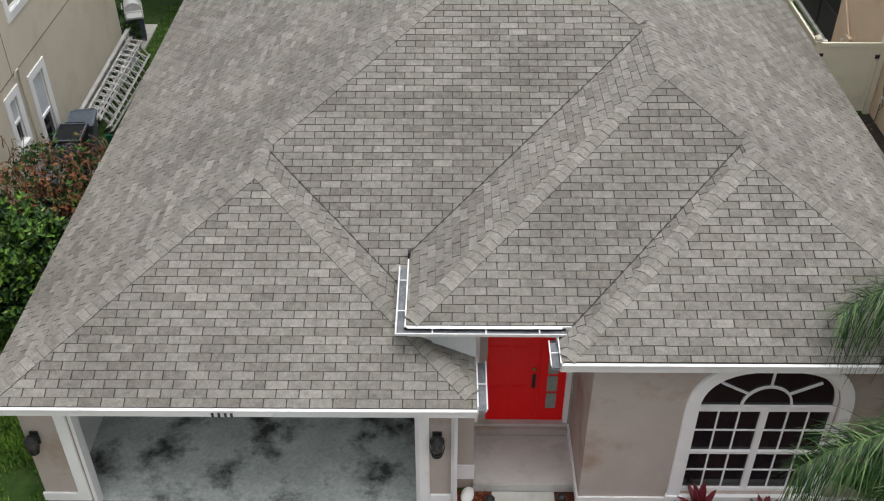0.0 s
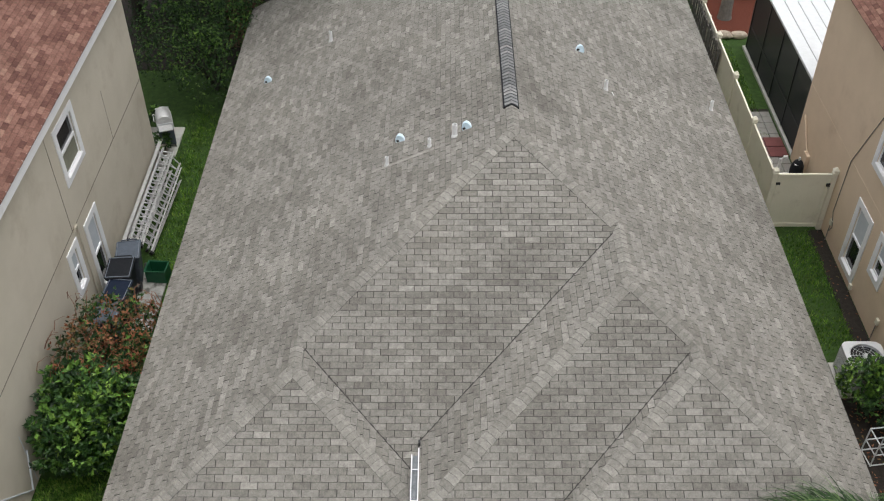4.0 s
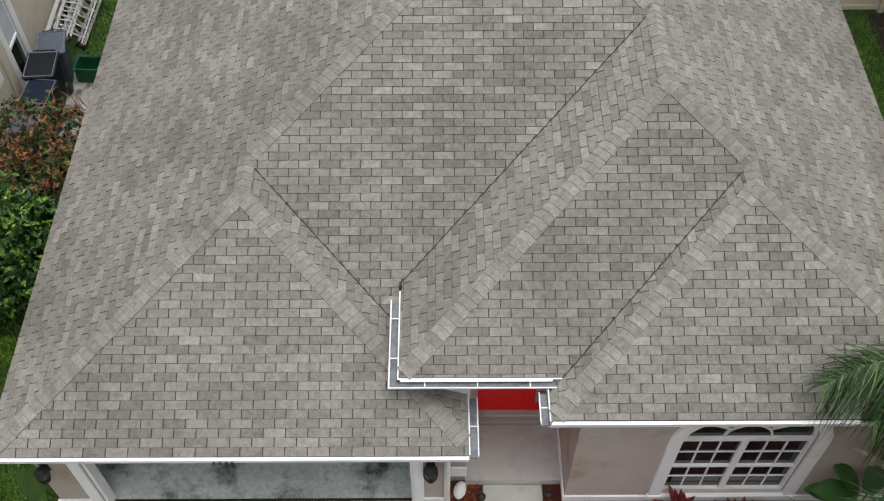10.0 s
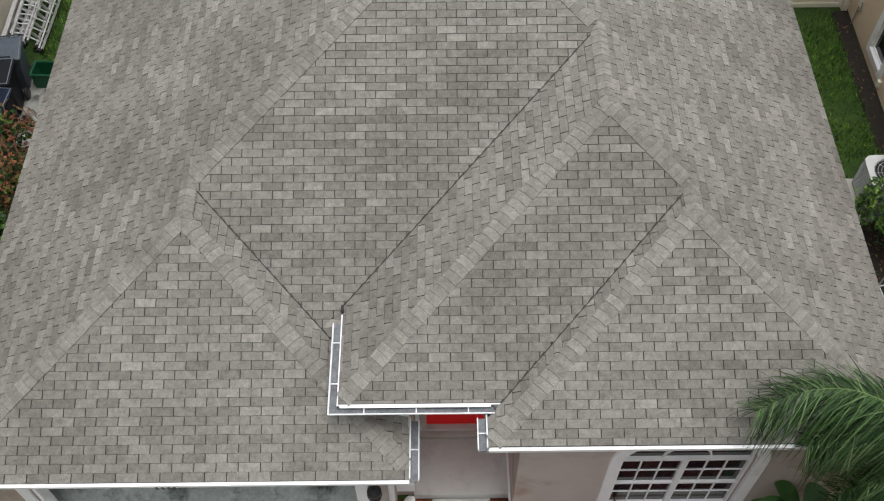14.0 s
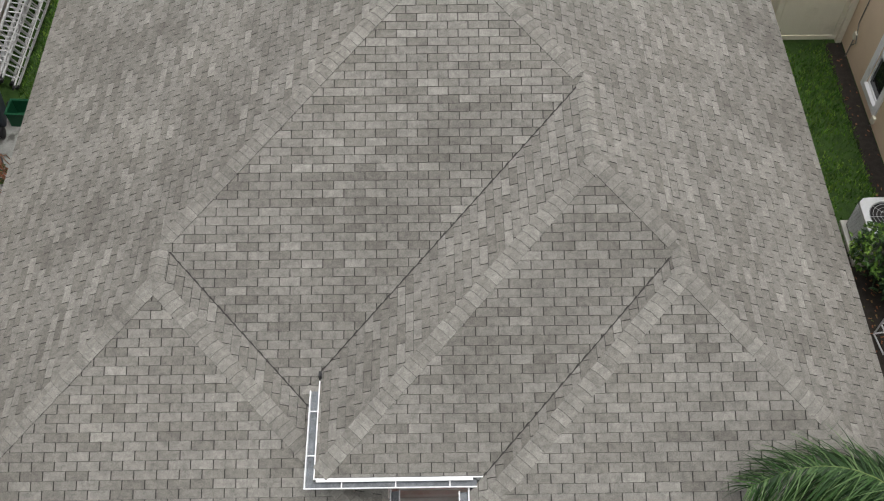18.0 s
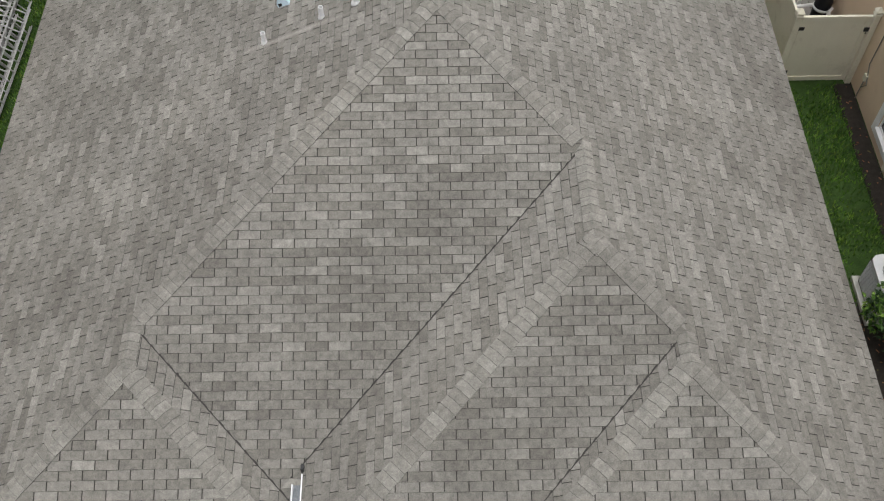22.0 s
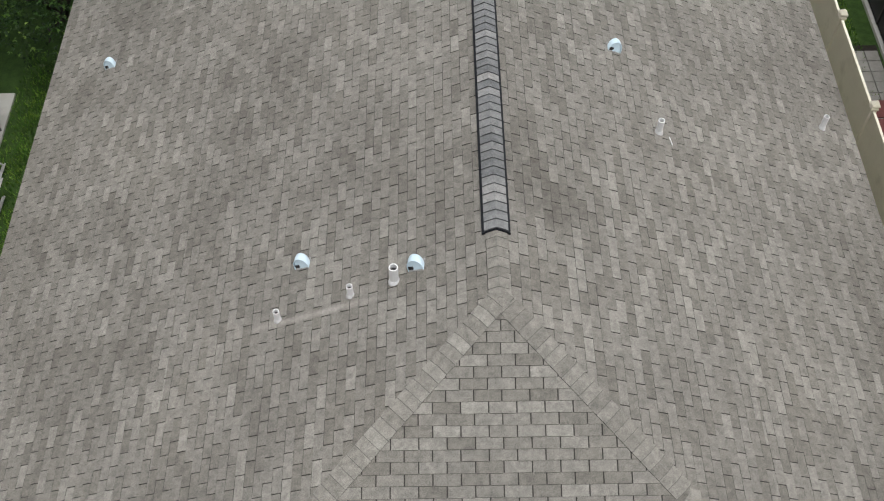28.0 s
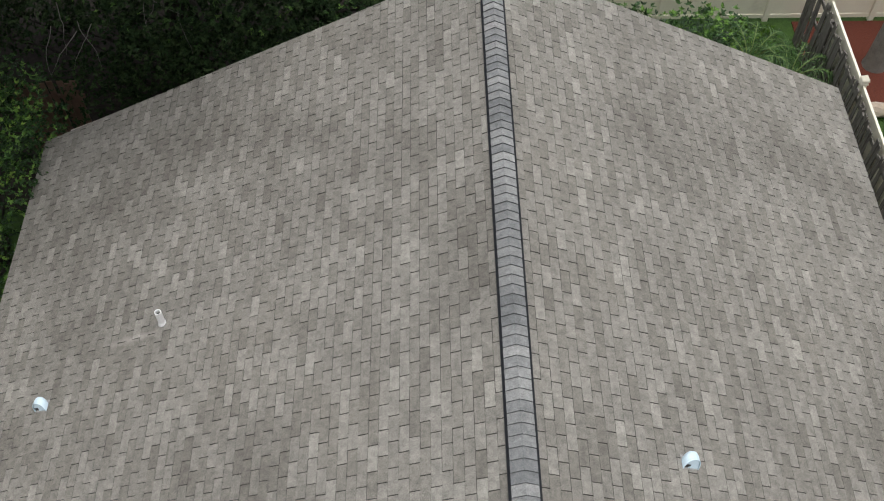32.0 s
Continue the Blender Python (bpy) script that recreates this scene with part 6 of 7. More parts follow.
wall_with_holes("side_wall", RW, 2.0, 24.2, 0.0, 5.9, tw, 0.2, M_TAN, tan, "weathered tan stucco wall")
box("rear_wall", RW + 0.2, RW + 9.0, 24.0, 24.2, 0.0, 5.9, M_TAN, tan)
box("front_wall", RW + 0.2, RW + 9.0, 2.0, 2.2, 0.0, 5.9, M_TAN, tan)
box("far_wall", RW + 9.0, RW + 9.2, 2.0, 24.2, 0.0, 5.9, M_TAN, tan)
for h, lab in zip(tw, ("tall white sash window", "small white sash window", "white upper window", "white sash window")):
    side_window(tan, RW, -1, *h, lab)
box("wall_joint", RW - 0.005, RW, 2.0, 24.19, 2.62, 2.64, M_TAN, tan, "tan stucco joint")
tube("wall_cable", [(RW - 0.015, 19.6, 4.6), (RW - 0.015, 20.5, 2.6), (RW - 0.015, 20.55, 0.9), (RW - 0.03, 20.3, 0.55), (RW - 0.015, 20.45, 0.35)], 0.012, M_CRACK, tan, "thin cable hanging on the wall", sides=5)
box("meter_box", RW - 0.10, RW, 22.9, 23.2, 0.55, 1.0, M_TAN, tan, "tan utility box", bevel=0.01)
tube("meter_pipe", [(RW - 0.05, 23.1, 1.0), (RW - 0.05, 23.9, 1.75)], 0.025, M_TAN, tan, sides=8)
for y, z in ((20.45, 0.55), (18.4, 0.12), (16.7, 0.58)):
    box("outlet_cover", RW - 0.06, RW, y - 0.06, y + 0.06, z, z + 0.16, M_VINYL, tan, "small white outlet cover", bevel=0.008)
    tube("outlet_pipe", [(RW - 0.03, y, z), (RW - 0.03, y + 0.02, 0.0)], 0.013, M_CRACK, tan, sides=6)
wall_poly("roof_deck", [(RW - 0.14, 1.8, 5.85), (RW + 4.6, 1.8, 8.3), (RW + 9.6, 1.8, 5.85)], (0, 22.7, 0), M_BRICKROOF, tan)
plain_shingles(RW - 0.18, 5.85, 1.8, 24.5, 1, 46, 0.53, tan, M_BRICKROOF)

# ---- screened porch behind the tan house ----
lanai = thing("screened_porch", "dark screened porch with a pale metal roof edge", "porch", at=Matrix.Identity(4))


def screen_material():
    m, n, l, b = node_mat("dark_insect_screen", 0.5, 0.0, 0.3)
    b.inputs["Base Color"].default_value = (0.02, 0.022, 0.024, 1)
    b.inputs["Alpha"].default_value = 0.82
    return m


M_SCREEN = screen_material()
for y in (24.3, 25.9, 27.5, 29.1, 30.7):
    box("post", 10.370, 10.430, y - 0.03, y + 0.03, 0.0, 2.6, M_BLACK, lanai, "dark bronze post")
for y0 in (24.3, 25.9, 27.5, 29.1):
    box("screen", 10.395, 10.405, y0 + 0.03, y0 + 1.57, 0.05, 2.55, M_SCREEN, lanai, "dark insect screen")
    for z in (0.0, 0.85, 2.55):
        box("rail", 10.375, 10.425, y0 + 0.03, y0 + 1.57, z, z + 0.05, M_BLACK, lanai)
box("kerb", 10.290, 10.490, 24.25, 30.8, -0.05, 0.05, M_CONC, lanai, "concrete kerb under the screen")
for k in range(5):
    box("roof_panel", 10.270 + 0.42 * k, 10.670 + 0.42 * k, 24.22, 31.0, 2.62, 2.70, M_STEEL, lanai, "pale ribbed metal roof panel", bevel=0.01)
box("porch_floor", 10.500, 14, 24.3, 30.8, -0.05, 0.04, M_PORCH, lanai)
chair = thing("patio_chair", "dark metal chair standing behind the screen", "chair", at=pose(11.050, 26.2, 0.04, 0, 0, 30))
box("seat", -0.24, 0.24, -0.24, 0.24, 0.40, 0.44, M_BLACK, chair, bevel=0.01)
box("backrest", -0.24, 0.24, 0.20, 0.25, 0.46, 0.90, M_BLACK, chair, bevel=0.01)
for sx in (-0.2, 0.2):
    for sy in (-0.2, 0.2):
        tube("leg", [(sx, sy, 0.0), (sx, sy, 0.40)], 0.015, M_BLACK, chair, sides=6)

# ---- cream vinyl fence and gate ----
FX, FY = 8.60, 20.98
fence = thing("vinyl_fence", "cream vinyl privacy fence with capped posts", "fence", at=Matrix.Identity(4))


def fence_post(x, y, parent, h=1.86):
    p = box("post", x - 0.062, x + 0.062, y - 0.062, y + 0.062, -0.1, h, M_VINYL, parent, bevel=0.006)
    bm = bmesh.new()
    rings = []
    for w, z in ((0.072, h), (0.078, h + 0.02), (0.066, h + 0.04), (0.058, h + 0.05), (0.078, h + 0.085), (0.072, h + 0.115), (0.012, h + 0.19)):
        rings.append([bm.verts.new((x + a * w, y + b * w, z)) for a, b in ((-1, -1), (1, -1), (1, 1), (-1, 1))])
    for a, b in zip(rings, rings[1:]):
        for k in range(4):
            bm.faces.new((a[k], a[(k + 1) % 4], b[(k + 1) % 4], b[k]))
    bm.faces.new(rings[-1])
    part("post_cap", bm, M_VINYL, p, "pointed cream post cap")


posts = [FY + 2.39 * k for k in range(6)]
for y in posts:
    fence_post(FX, y, fence)
for a, b in zip(posts, posts[1:]):
    box("top_rail", FX - 0.025, FX + 0.025, a + 0.062, b - 0.062, 1.75, 1.84, M_VINYL, fence, bevel=0.006)
    box("bottom_rail", FX - 0.025, FX + 0.025, a + 0.062, b - 0.062, 0.05, 0.16, M_VINYL, fence, bevel=0.006)
    n = 12
    w = (b - a - 0.124) / n
    for k in range(n):
        y = a + 0.062 + k * w
        box("fence_board", FX - 0.010, FX + 0.010, y + 0.0008, y + w - 0.0008, 0.16, 1.75, M_VINYL, fence)
gate = thing("vinyl_gate", "closed cream vinyl gate with black hinges and latch", "gate", at=Matrix.Identity(4))
gx0, gx1 = FX + 0.085, RW - 0.16
fence_post(RW - 0.075, FY, gate)
box("gate_frame", gx0, gx1, FY - 0.03, FY + 0.03, 1.74, 1.84, M_VINYL, gate, bevel=0.006)
box("gate_frame", gx0, gx1, FY - 0.03, FY + 0.03, 0.05, 0.17, M_VINYL, gate, bevel=0.006)
for a, b in ((gx0, gx0 + 0.10), (gx1 - 0.10, gx1)):
    box("gate_frame", a, b, FY - 0.028, FY + 0.028, 0.17, 1.74, M_VINYL, gate, bevel=0.005)
w = (gx1 - gx0 - 0.2) / 6
for k in range(6):
    box("gate_board", gx0 + 0.10 + k * w + 0.0008, gx0 + 0.10 + (k + 1) * w - 0.0008, FY - 0.012, FY + 0.012, 0.17, 1.74, M_VINYL, gate)
box("hinge", gx0 - 0.06, gx0 + 0.10, FY - 0.045, FY - 0.028, 1.50, 1.58, M_BLACK, gate, "black strap hinge", bevel=0.004)
box("hinge", gx0 - 0.06, gx0 + 0.10, FY - 0.045, FY - 0.028, 0.28, 0.36, M_BLACK, gate, "black strap hinge", bevel=0.004)
box("latch", gx1 - 0.08, gx1 + 0.03, FY - 0.05, FY - 0.028, 1.45, 1.55, M_BLACK, gate, "black gate latch", bevel=0.006)
tube("latch_handle", [(gx1 - 0.03, FY - 0.05, 1.46), (gx1 - 0.03, FY - 0.08, 1.43), (gx1 - 0.03, FY - 0.05, 1.40)], 0.009, M_BLACK, gate, sides=6)

# ---- grey board fence and white rear fence ----
slats = thing("board_fence", "weathered grey wooden slat fence inside the vinyl one", "fence", at=Matrix.Identity(4))
rng = random.Random(6)
y = 27.6
while y < 33.6:
    lean = Matrix.Translation((8.485, y, 0)) @ pose(0, 0, 0, rng.uniform(-3.5, 3.5), rng.uniform(-1, 1.5), 0) @ Matrix.Translation((-8.485, -y, 0))
    box("slat", 8.475, 8.495, y, y + rng.uniform(0.08, 0.1), 0.02, 1.80 + rng.uniform(-0.06, 0.05), M_WOOD, slats, m=lean)
    y += 0.15
for z in (0.35, 1.0, 1.55):
    box("rail", 8.510, 8.545, 27.5, 33.6, z, z + 0.09, M_WOOD, slats)
for y in (27.6, 30.0, 32.4, 33.6):
    box("post", 8.498, 8.570, y, y + 0.09, -0.1, 1.7, M_WOOD, slats)
rear = thing("rear_vinyl_fence", "pale vinyl fence along the rear yard", "fence", at=Matrix.Identity(4))
for k in range(6):
    x = 3.2 + 2.4 * k
    fence_post(x, 34.4, rear)
    box("fence_panel", x + 0.062, x + 2.338, 34.38, 34.42, 0.16, 1.75, M_VINYL, rear)
    box("rail", x + 0.062, x + 2.338, 34.365, 34.435, 1.75, 1.84, M_VINYL, rear, bevel=0.005)
    box("rail", x + 0.062, x + 2.338, 34.365, 34.435, 0.05, 0.16, M_VINYL, rear, bevel=0.005)
brown = thing("brown_board_fence", "brown wooden board fence under the trees", "fence", at=Matrix.Identity(4))
rng = random.Random(16)
for k in range(10):
    x = -7.6 + k * 0.135
    box("board", x, x + 0.115, 30.7, 30.72, 0.0, 1.95 + rng.uniform(-0.06, 0.06), M_BROWN, brown, m=Matrix.Translation((x, 30.7, 0)) @ pose(0, 0, 0, 0, rng.uniform(-1.5, 1.5), 0) @ Matrix.Translation((-x, -30.7, 0)))
for z in (0.4, 1.5):
    box("rail", -7.6, -6.2, 30.725, 30.765, z, z + 0.09, M_BROWN, brown)

# ---- rear garden corner ----
tagged(box("rear_mulch", 8.6, 12.5, 31.6, 34.3, -0.10, 0.0, M_MULCH), "red mulch bed in the rear corner", "mulch bed", kind="structure")
pole = thing("grey_tree_trunk", "thick grey tree trunk standing in mulch", "tree trunk", at=pose(10.1, 32.9, 0))
tube("trunk", [(0, 0, -0.1), (0, 0, 0.12), (0.03, 0.06, 1.2), (0.1, 0.12, 3.0)], [0.30, 0.24, 0.19, 0.17], M_BARK, pole, sides=14)
rng = random.Random(12)
M_STONE = surface("pale_garden_stone", (0.34, 0.28, 0.22), (0.52, 0.45, 0.37), 7, 60, 0.9, 0.4)
for k, (x, y, s) in enumerate(((8.85, 32.9, 0.22), (9.35, 32.85, 0.24), (8.8, 31.6, 0.26), (9.3, 31.55, 0.25), (9.8, 31.5, 0.25), (10.3, 31.5, 0.24))):
    bm = bmesh.new()
    bmesh.ops.create_icosphere(bm, subdivisions=2, radius=1.0)
    for v in bm.verts:
        n = 1 + 0.22 * noise.noise(v.co * 1.7 + Vector((k * 5, 0, 0)))
        v.co = Vector((v.co.x * s * 1.25 * n, v.co.y * s * 0.75 * n, max(-0.4, v.co.z) * s * 0.7 * n))
    ob = part("garden_stone", bm, M_STONE)
    ob.matrix_world = pose(x, y, 0.06, 0, 0, rng.uniform(-15, 15))
    tagged(ob, "rough tan stone edging the mulch bed", "stone", "edging stones")

# ---- pool equipment behind the gate ----
M_PAVER = surface("grey_paver", (0.20, 0.195, 0.18), (0.32, 0.31, 0.29), 6, 70, 0.92, 0.3)
M_REDMAT = surface("dull_red_mat", (0.13, 0.045, 0.045), (0.20, 0.075, 0.07), 5, 80, 0.9, 0.3)
pad = tagged(box("equipment_pad", FX + 0.07, RW - 0.01, 21.1, 26.9, -0.08, -0.02, M_SOIL), "dark ground under the pavers", "ground", kind="structure")
rng = random.Random(33)
for i in range(5):
    for j in range(17):
        x, y = FX + 0.12 + i * 0.30, 21.45 + j * 0.31
        if x + 0.28 > RW:
            continue
        ob = box("paver", x, x + 0.285, y, y + 0.295, -0.05, 0.01 + rng.uniform(-0.006, 0.006), M_PAVER, pad, bevel=0.006)
for x, y in ((9.10, 24.25), (9.67, 24.25), (9.10, 24.76), (9.67, 24.76)):
    m = thing("rubber_mat", "dull red square mat lying on grey pavers", "mat", "red mats", at=pose(x, y, 0.016))
    box("mat", 0, 0.55, 0, 0.47, 0, 0.03, M_REDMAT, m, bevel=0.008)
filt = thing("pool_filter", "black round pool filter tank with a clamp", "pool filter", at=pose(9.90, 22.75, 0.01) @ Matrix.Diagonal((0.8, 0.8, 1.3, 1)))
lathe("tank", [(0.20, 0.0), (0.23, 0.04), (0.24, 0.5), (0.22, 0.62), (0.14, 0.72), (0.05, 0.75)], M_PLASTIC, filt, sides=24)
lathe("clamp", [(0.245, 0.36), (0.26, 0.37), (0.26, 0.40), (0.245, 0.41)], M_STEEL, filt, "metal clamp ring", 24)
lathe("gauge", [(0.03, 0.75), (0.04, 0.78), (0.04, 0.83), (0.01, 0.84)], M_STEEL, filt, "small gauge", 12)
box("label_plate", -0.16, -0.03, -0.16, -0.05, 0.685, 0.69, M_PVC, filt, "white label")
pump = thing("pool_pump", "black pool pump with white pipes", "pump", at=pose(9.18, 22.5, 0.01) @ Matrix.Scale(1.25, 4))
lathe("motor", [(0.09, -0.25), (0.11, -0.23), (0.11, 0.12), (0.08, 0.16)], M_PLASTIC, pump, sides=16, m=Matrix.Translation((0.1, 0, 0.16)) @ pose(0, 0, 0, 0, 90, 0))
lathe("strainer", [(0.12, 0.0), (0.13, 0.05), (0.13, 0.24), (0.11, 0.28), (0.03, 0.30)], M_PLASTIC, pump, sides=18, m=Matrix.Translation((-0.22, 0, 0)))
for pts in ([(-0.22, 0.1, 0.2), (-0.22, 0.3, 0.2), (-0.22, 0.36, 0.3), (-0.22, 0.36, 0.62), (-0.16, 0.36, 0.7), (-0.04, 0.36, 0.7), (0.02, 0.36, 0.62), (0.02, 0.36, 0.3)], [(0.02, 0.36, 0.3), (0.1, 0.36, 0.24), (0.5, 0.42, 0.24)],
            [(0.28, 0.5, 0.02), (0.28, 0.5, 0.6), (0.34, 0.5, 0.66), (0.42, 0.5, 0.66)], [(0.62, -0.1, 0.1), (0.66, 0.05, 0.42), (0.72, 0.12, 0.42)], [(0.0, -0.2, 0.05), (0.0, -0.2, 0.4), (0.1, -0.2, 0.45)]):
    tube("pipe", pts, 0.035, M_PVC, pump, "white plastic pipe", sides=10)

# ---- air conditioner, rack, bricks ----
ac = thing("air_conditioner", "pale grey outdoor air conditioner with a round fan grille", "air conditioner", at=pose(9.50, 15.42, 0))
box("pad", -0.52, 0.52, -0.52, 0.52, -0.04, 0.06, M_CONC, ac, "concrete pad", bevel=0.01)
box("cabinet", -0.43, 0.43, -0.43, 0.43, 0.06, 0.78, M_BLACK, ac, "dark louvred side panels", bevel=0.02)
for k in range(14):
    z = 0.12 + k * 0.046
    for a in range(4):
        box("louvre", -0.40, 0.40, -0.445, -0.43, z, z + 0.016, M_STEEL, ac, m=pose(0, 0, 0, 0, 0, 90 * a))
bm = bmesh.new()
sq, ci = [], []
for k in range(32):
    t = 2 * math.pi * (k + 0.5) / 32
    c, s = math.cos(t), math.sin(t)
    f = 0.46 / max(abs(c), abs(s))
    f = min(f, 0.575)
    sq.append((c * f, s * f))
    ci.append((c * 0.36, s * 0.36))
lv = [[bm.verts.new((x, y, z)) for x, y in ring] for ring, z in ((sq, 0.78), (sq, 0.85), (ci, 0.87), (ci, 0.80))]
for a, b in zip(lv, lv[1:]):
    for k in range(32):
        bm.faces.new((a[k], a[(k + 1) % 32], b[(k + 1) % 32], b[k]))
part("top_cover", bm, M_STEEL, ac, "pale grey top cover")
lathe("fan_well", [(0.36, 0.70), (0.36, 0.80), (0.355, 0.80), (0.355, 0.705)], M_NAVY, ac, "dark fan opening", 32)
for k in range(5):
    a = 2 * math.pi * k / 5
    bm = bmesh.new()
    add_box(bm, 0.05, 0.33, -0.07, 0.07, -0.004, 0.004, pose(0, 0, 0.74, 0, 0, math.degrees(a)) @ pose(0, 0, 0, 22, 0, 0))
    part("fan_blade", bm, M_STEEL, ac)
for r in (0.08, 0.15, 0.22, 0.29, 0.35):
    tube("grille_ring", [(r * math.cos(t), r * math.sin(t), 0.865) for t in (2 * math.pi * k / 24 for k in range(25))], 0.004, M_STEEL, ac, sides=4)
for k in range(8):
    t = 2 * math.pi * k / 8
    tube("grille_spoke", [(0.05 * math.cos(t), 0.05 * math.sin(t), 0.87), (0.36 * math.cos(t), 0.36 * math.sin(t), 0.868)], 0.005, M_STEEL, ac, sides=4)
lathe("hub", [(0.06, 0.72), (0.06, 0.875), (0.03, 0.885)], M_STEEL, ac, sides=14)
rack = thing("metal_rack", "white metal frame rack lying on its side", "rack", at=pose(9.05, 13.0, 0, 0, 0, 8))
for x in (0.0, 0.42, 0.84):
    for pts in ([(x, 0, 0.0), (x, 0, 0.75)], [(x, 0.42, 0.0), (x, 0.42, 0.75)], [(x, 0, 0.75), (x, 0.42, 0.75)], [(x, 0, 0.02), (x, 0.42, 0.02)], [(x, 0, 0.38), (x, 0.42, 0.38)]):
        tube("bar", pts, 0.016, M_STEEL, rack, sides=6)
for y in (0, 0.42):
    for z in (0.02, 0.38, 0.75):
        tube("rail", [(0, y, z), (0.84, y, z)], 0.016, M_STEEL, rack, sides=6)
box("shelf_plate", 0.44, 0.82, 0.02, 0.40, 0.39, 0.40, M_STEEL, rack)
M_BRICK = surface("pale_brick", (0.30, 0.26, 0.22), (0.44, 0.38, 0.33), 9, 70, 0.92, 0.4)
rng = random.Random(44)
for k, (x, y) in enumerate(((9.5, 12.75), (9.63, 12.55), (9.45, 12.5), (9.77, 12.8), (9.57, 12.25))):
    b = box("loose_brick", -0.10, 0.10, -0.05, 0.05, 0, 0.065, M_BRICK, bevel=0.006)
    b.matrix_world = pose(x, y, -0.01, rng.uniform(-4, 4), rng.uniform(-4, 4), rng.uniform(-60, 60))
    tagged(b, "pale loose brick lying on dark soil", "brick", "loose bricks")
tagged(tube("garden_hose", [(8.3, 11.4, 0.0), (8.6, 11.9, 0.015), (8.7, 12.4, 0.01), (8.55, 12.8, 0.015), (8.45, 13.6, 0.01), (8.7, 14.0, 0.01)], 0.012, M_PLASTIC, sides=6), "black hose lying on the soil", "hose")

# ---- bins, crate, ladders, grill beside the beige house ----
def wheelie_bin(at, body, lid_mat, lab):
    b = thing("wheelie_bin", lab, "bin", "wheelie bins", at=at)
    bm = bmesh.new()
    rings = []
    for w, d, z in ((0.20, 0.22, 0.03), (0.21, 0.24, 0.10), (0.27, 0.33, 0.88), (0.29, 0.35, 0.90), (0.29, 0.35, 0.95)):
        pts = []
        for sx, sy in ((-1, -1), (1, -1), (1, 1), (-1, 1)):
            for k in range(4):
                t = math.atan2(sy, sx) - math.pi / 4 + math.pi / 2 * k / 3
                pts.append((sx * (w - 0.05) + 0.05 * math.cos(t), sy * (d - 0.05) + 0.05 * math.sin(t)))
        rings.append([bm.verts.new((x, y, z)) for x, y in pts])
    n = len(rings[0])
    for p, q in zip(rings, rings[1:]):
        for k in range(n):
            bm.faces.new((p[k], p[(k + 1) % n], q[(k + 1) % n], q[k]))
    bm.faces.new(rings[0][::-1])
    bm.faces.new(rings[-1])
    part("body", bm, body, b)
    bm = bmesh.new()
    rings = []
    for w, d, z in ((0.305, 0.365, 0.952), (0.305, 0.365, 0.985), (0.27, 0.33, 1.0), (0.255, 0.315, 0.985), (0.05, 0.06, 0.99)):
        pts = []
        for sx, sy in ((-1, -1), (1, -1), (1, 1), (-1, 1)):
            for k in range(4):
                t = math.atan2(sy, sx) - math.pi / 4 + math.pi / 2 * k / 3
                pts.append((sx * (w - 0.045) + 0.045 * math.cos(t), sy * (d - 0.045) + 0.045 * math.sin(t)))
        rings.append([bm.verts.new((x, y, z)) for x, y in pts])
    for p, q in zip(rings, rings[1:]):
        for k in range(n):
            bm.faces.new((p[k], p[(k + 1) % n], q[(k + 1) % n], q[k]))
    bm.faces.new(rings[0][::-1])
    bm.faces.new(rings[-1])
    lid = part("lid", bm, lid_mat, b)
    tube("lid_rim", [(-0.27, -0.33, 1.0), (0.27, -0.33, 1.0), (0.27, 0.33, 1.0), (-0.27, 0.33, 1.0), (-0.27, -0.33, 1.0)], 0.012, M_RIM, lid, "worn grey rim", sides=6)
    tube("handle", [(-0.2, 0.36, 0.93), (-0.2, 0.42, 0.97), (0.2, 0.42, 0.97), (0.2, 0.36, 0.93)], 0.014, body, b, sides=6)
    for sx in (-0.27, 0.27):
        w = lathe("wheel", [(0.04, -0.03), (0.11, -0.03), (0.12, -0.015), (0.12, 0.015), (0.11, 0.03), (0.04, 0.03)], M_BLACK, b, sides=16, m=Matrix.Translation((sx, 0.26, 0.12)) @ pose(0, 0, 0, 0, 90, 0))
    return b


M_RIM = surface("worn_plastic_rim", (0.10, 0.12, 0.15), (0.24, 0.27, 0.31), 9, 60, 0.6, 0.05)
M_GREYBIN = surface("grey_plastic", (0.06, 0.075, 0.095), (0.11, 0.13, 0.16), 9, 60, 0.5, 0.05)
wheelie_bin(pose(-8.12, 18.10, 0.03, 0, 0, 4) @ Matrix.Scale(1.06, 4), M_PLASTIC, M_PLASTIC, "black wheelie bin with a closed lid, by the wall")
wheelie_bin(pose(-8.03, 17.38, 0.03, 0, 0, -5), M_PLASTIC, M_NAVY, "black wheelie bin with a navy lid, by the wall")
wheelie_bin(pose(-8.1, 16.62, 0.0, 0, 0, 2), M_GREYBIN, M_GREYBIN, "grey wheelie bin half hidden by the shrub")
wheelie_bin(pose(-8.12, 18.86, 0.0, 0, 0, 10), M_GREYBIN, M_GREYBIN, "grey wheelie bin behind the black one")
crate = thing("green_crate", "open dark green plastic recycling crate", "crate", at=pose(-7.50, 18.86, 0.0, 0, 0, -4))
for nm, a in (("side", (-0.26, 0.26, -0.20, -0.185)), ("side", (-0.26, 0.26, 0.185, 0.20)), ("end", (-0.26, -0.245, -0.185, 0.185)), ("end", (0.245, 0.26, -0.185, 0.185))):
    box(nm, *a, 0.02, 0.42, M_GREEN, crate)
box("bottom", -0.245, 0.245, -0.185, 0.185, 0.02, 0.05, M_GREEN, crate)
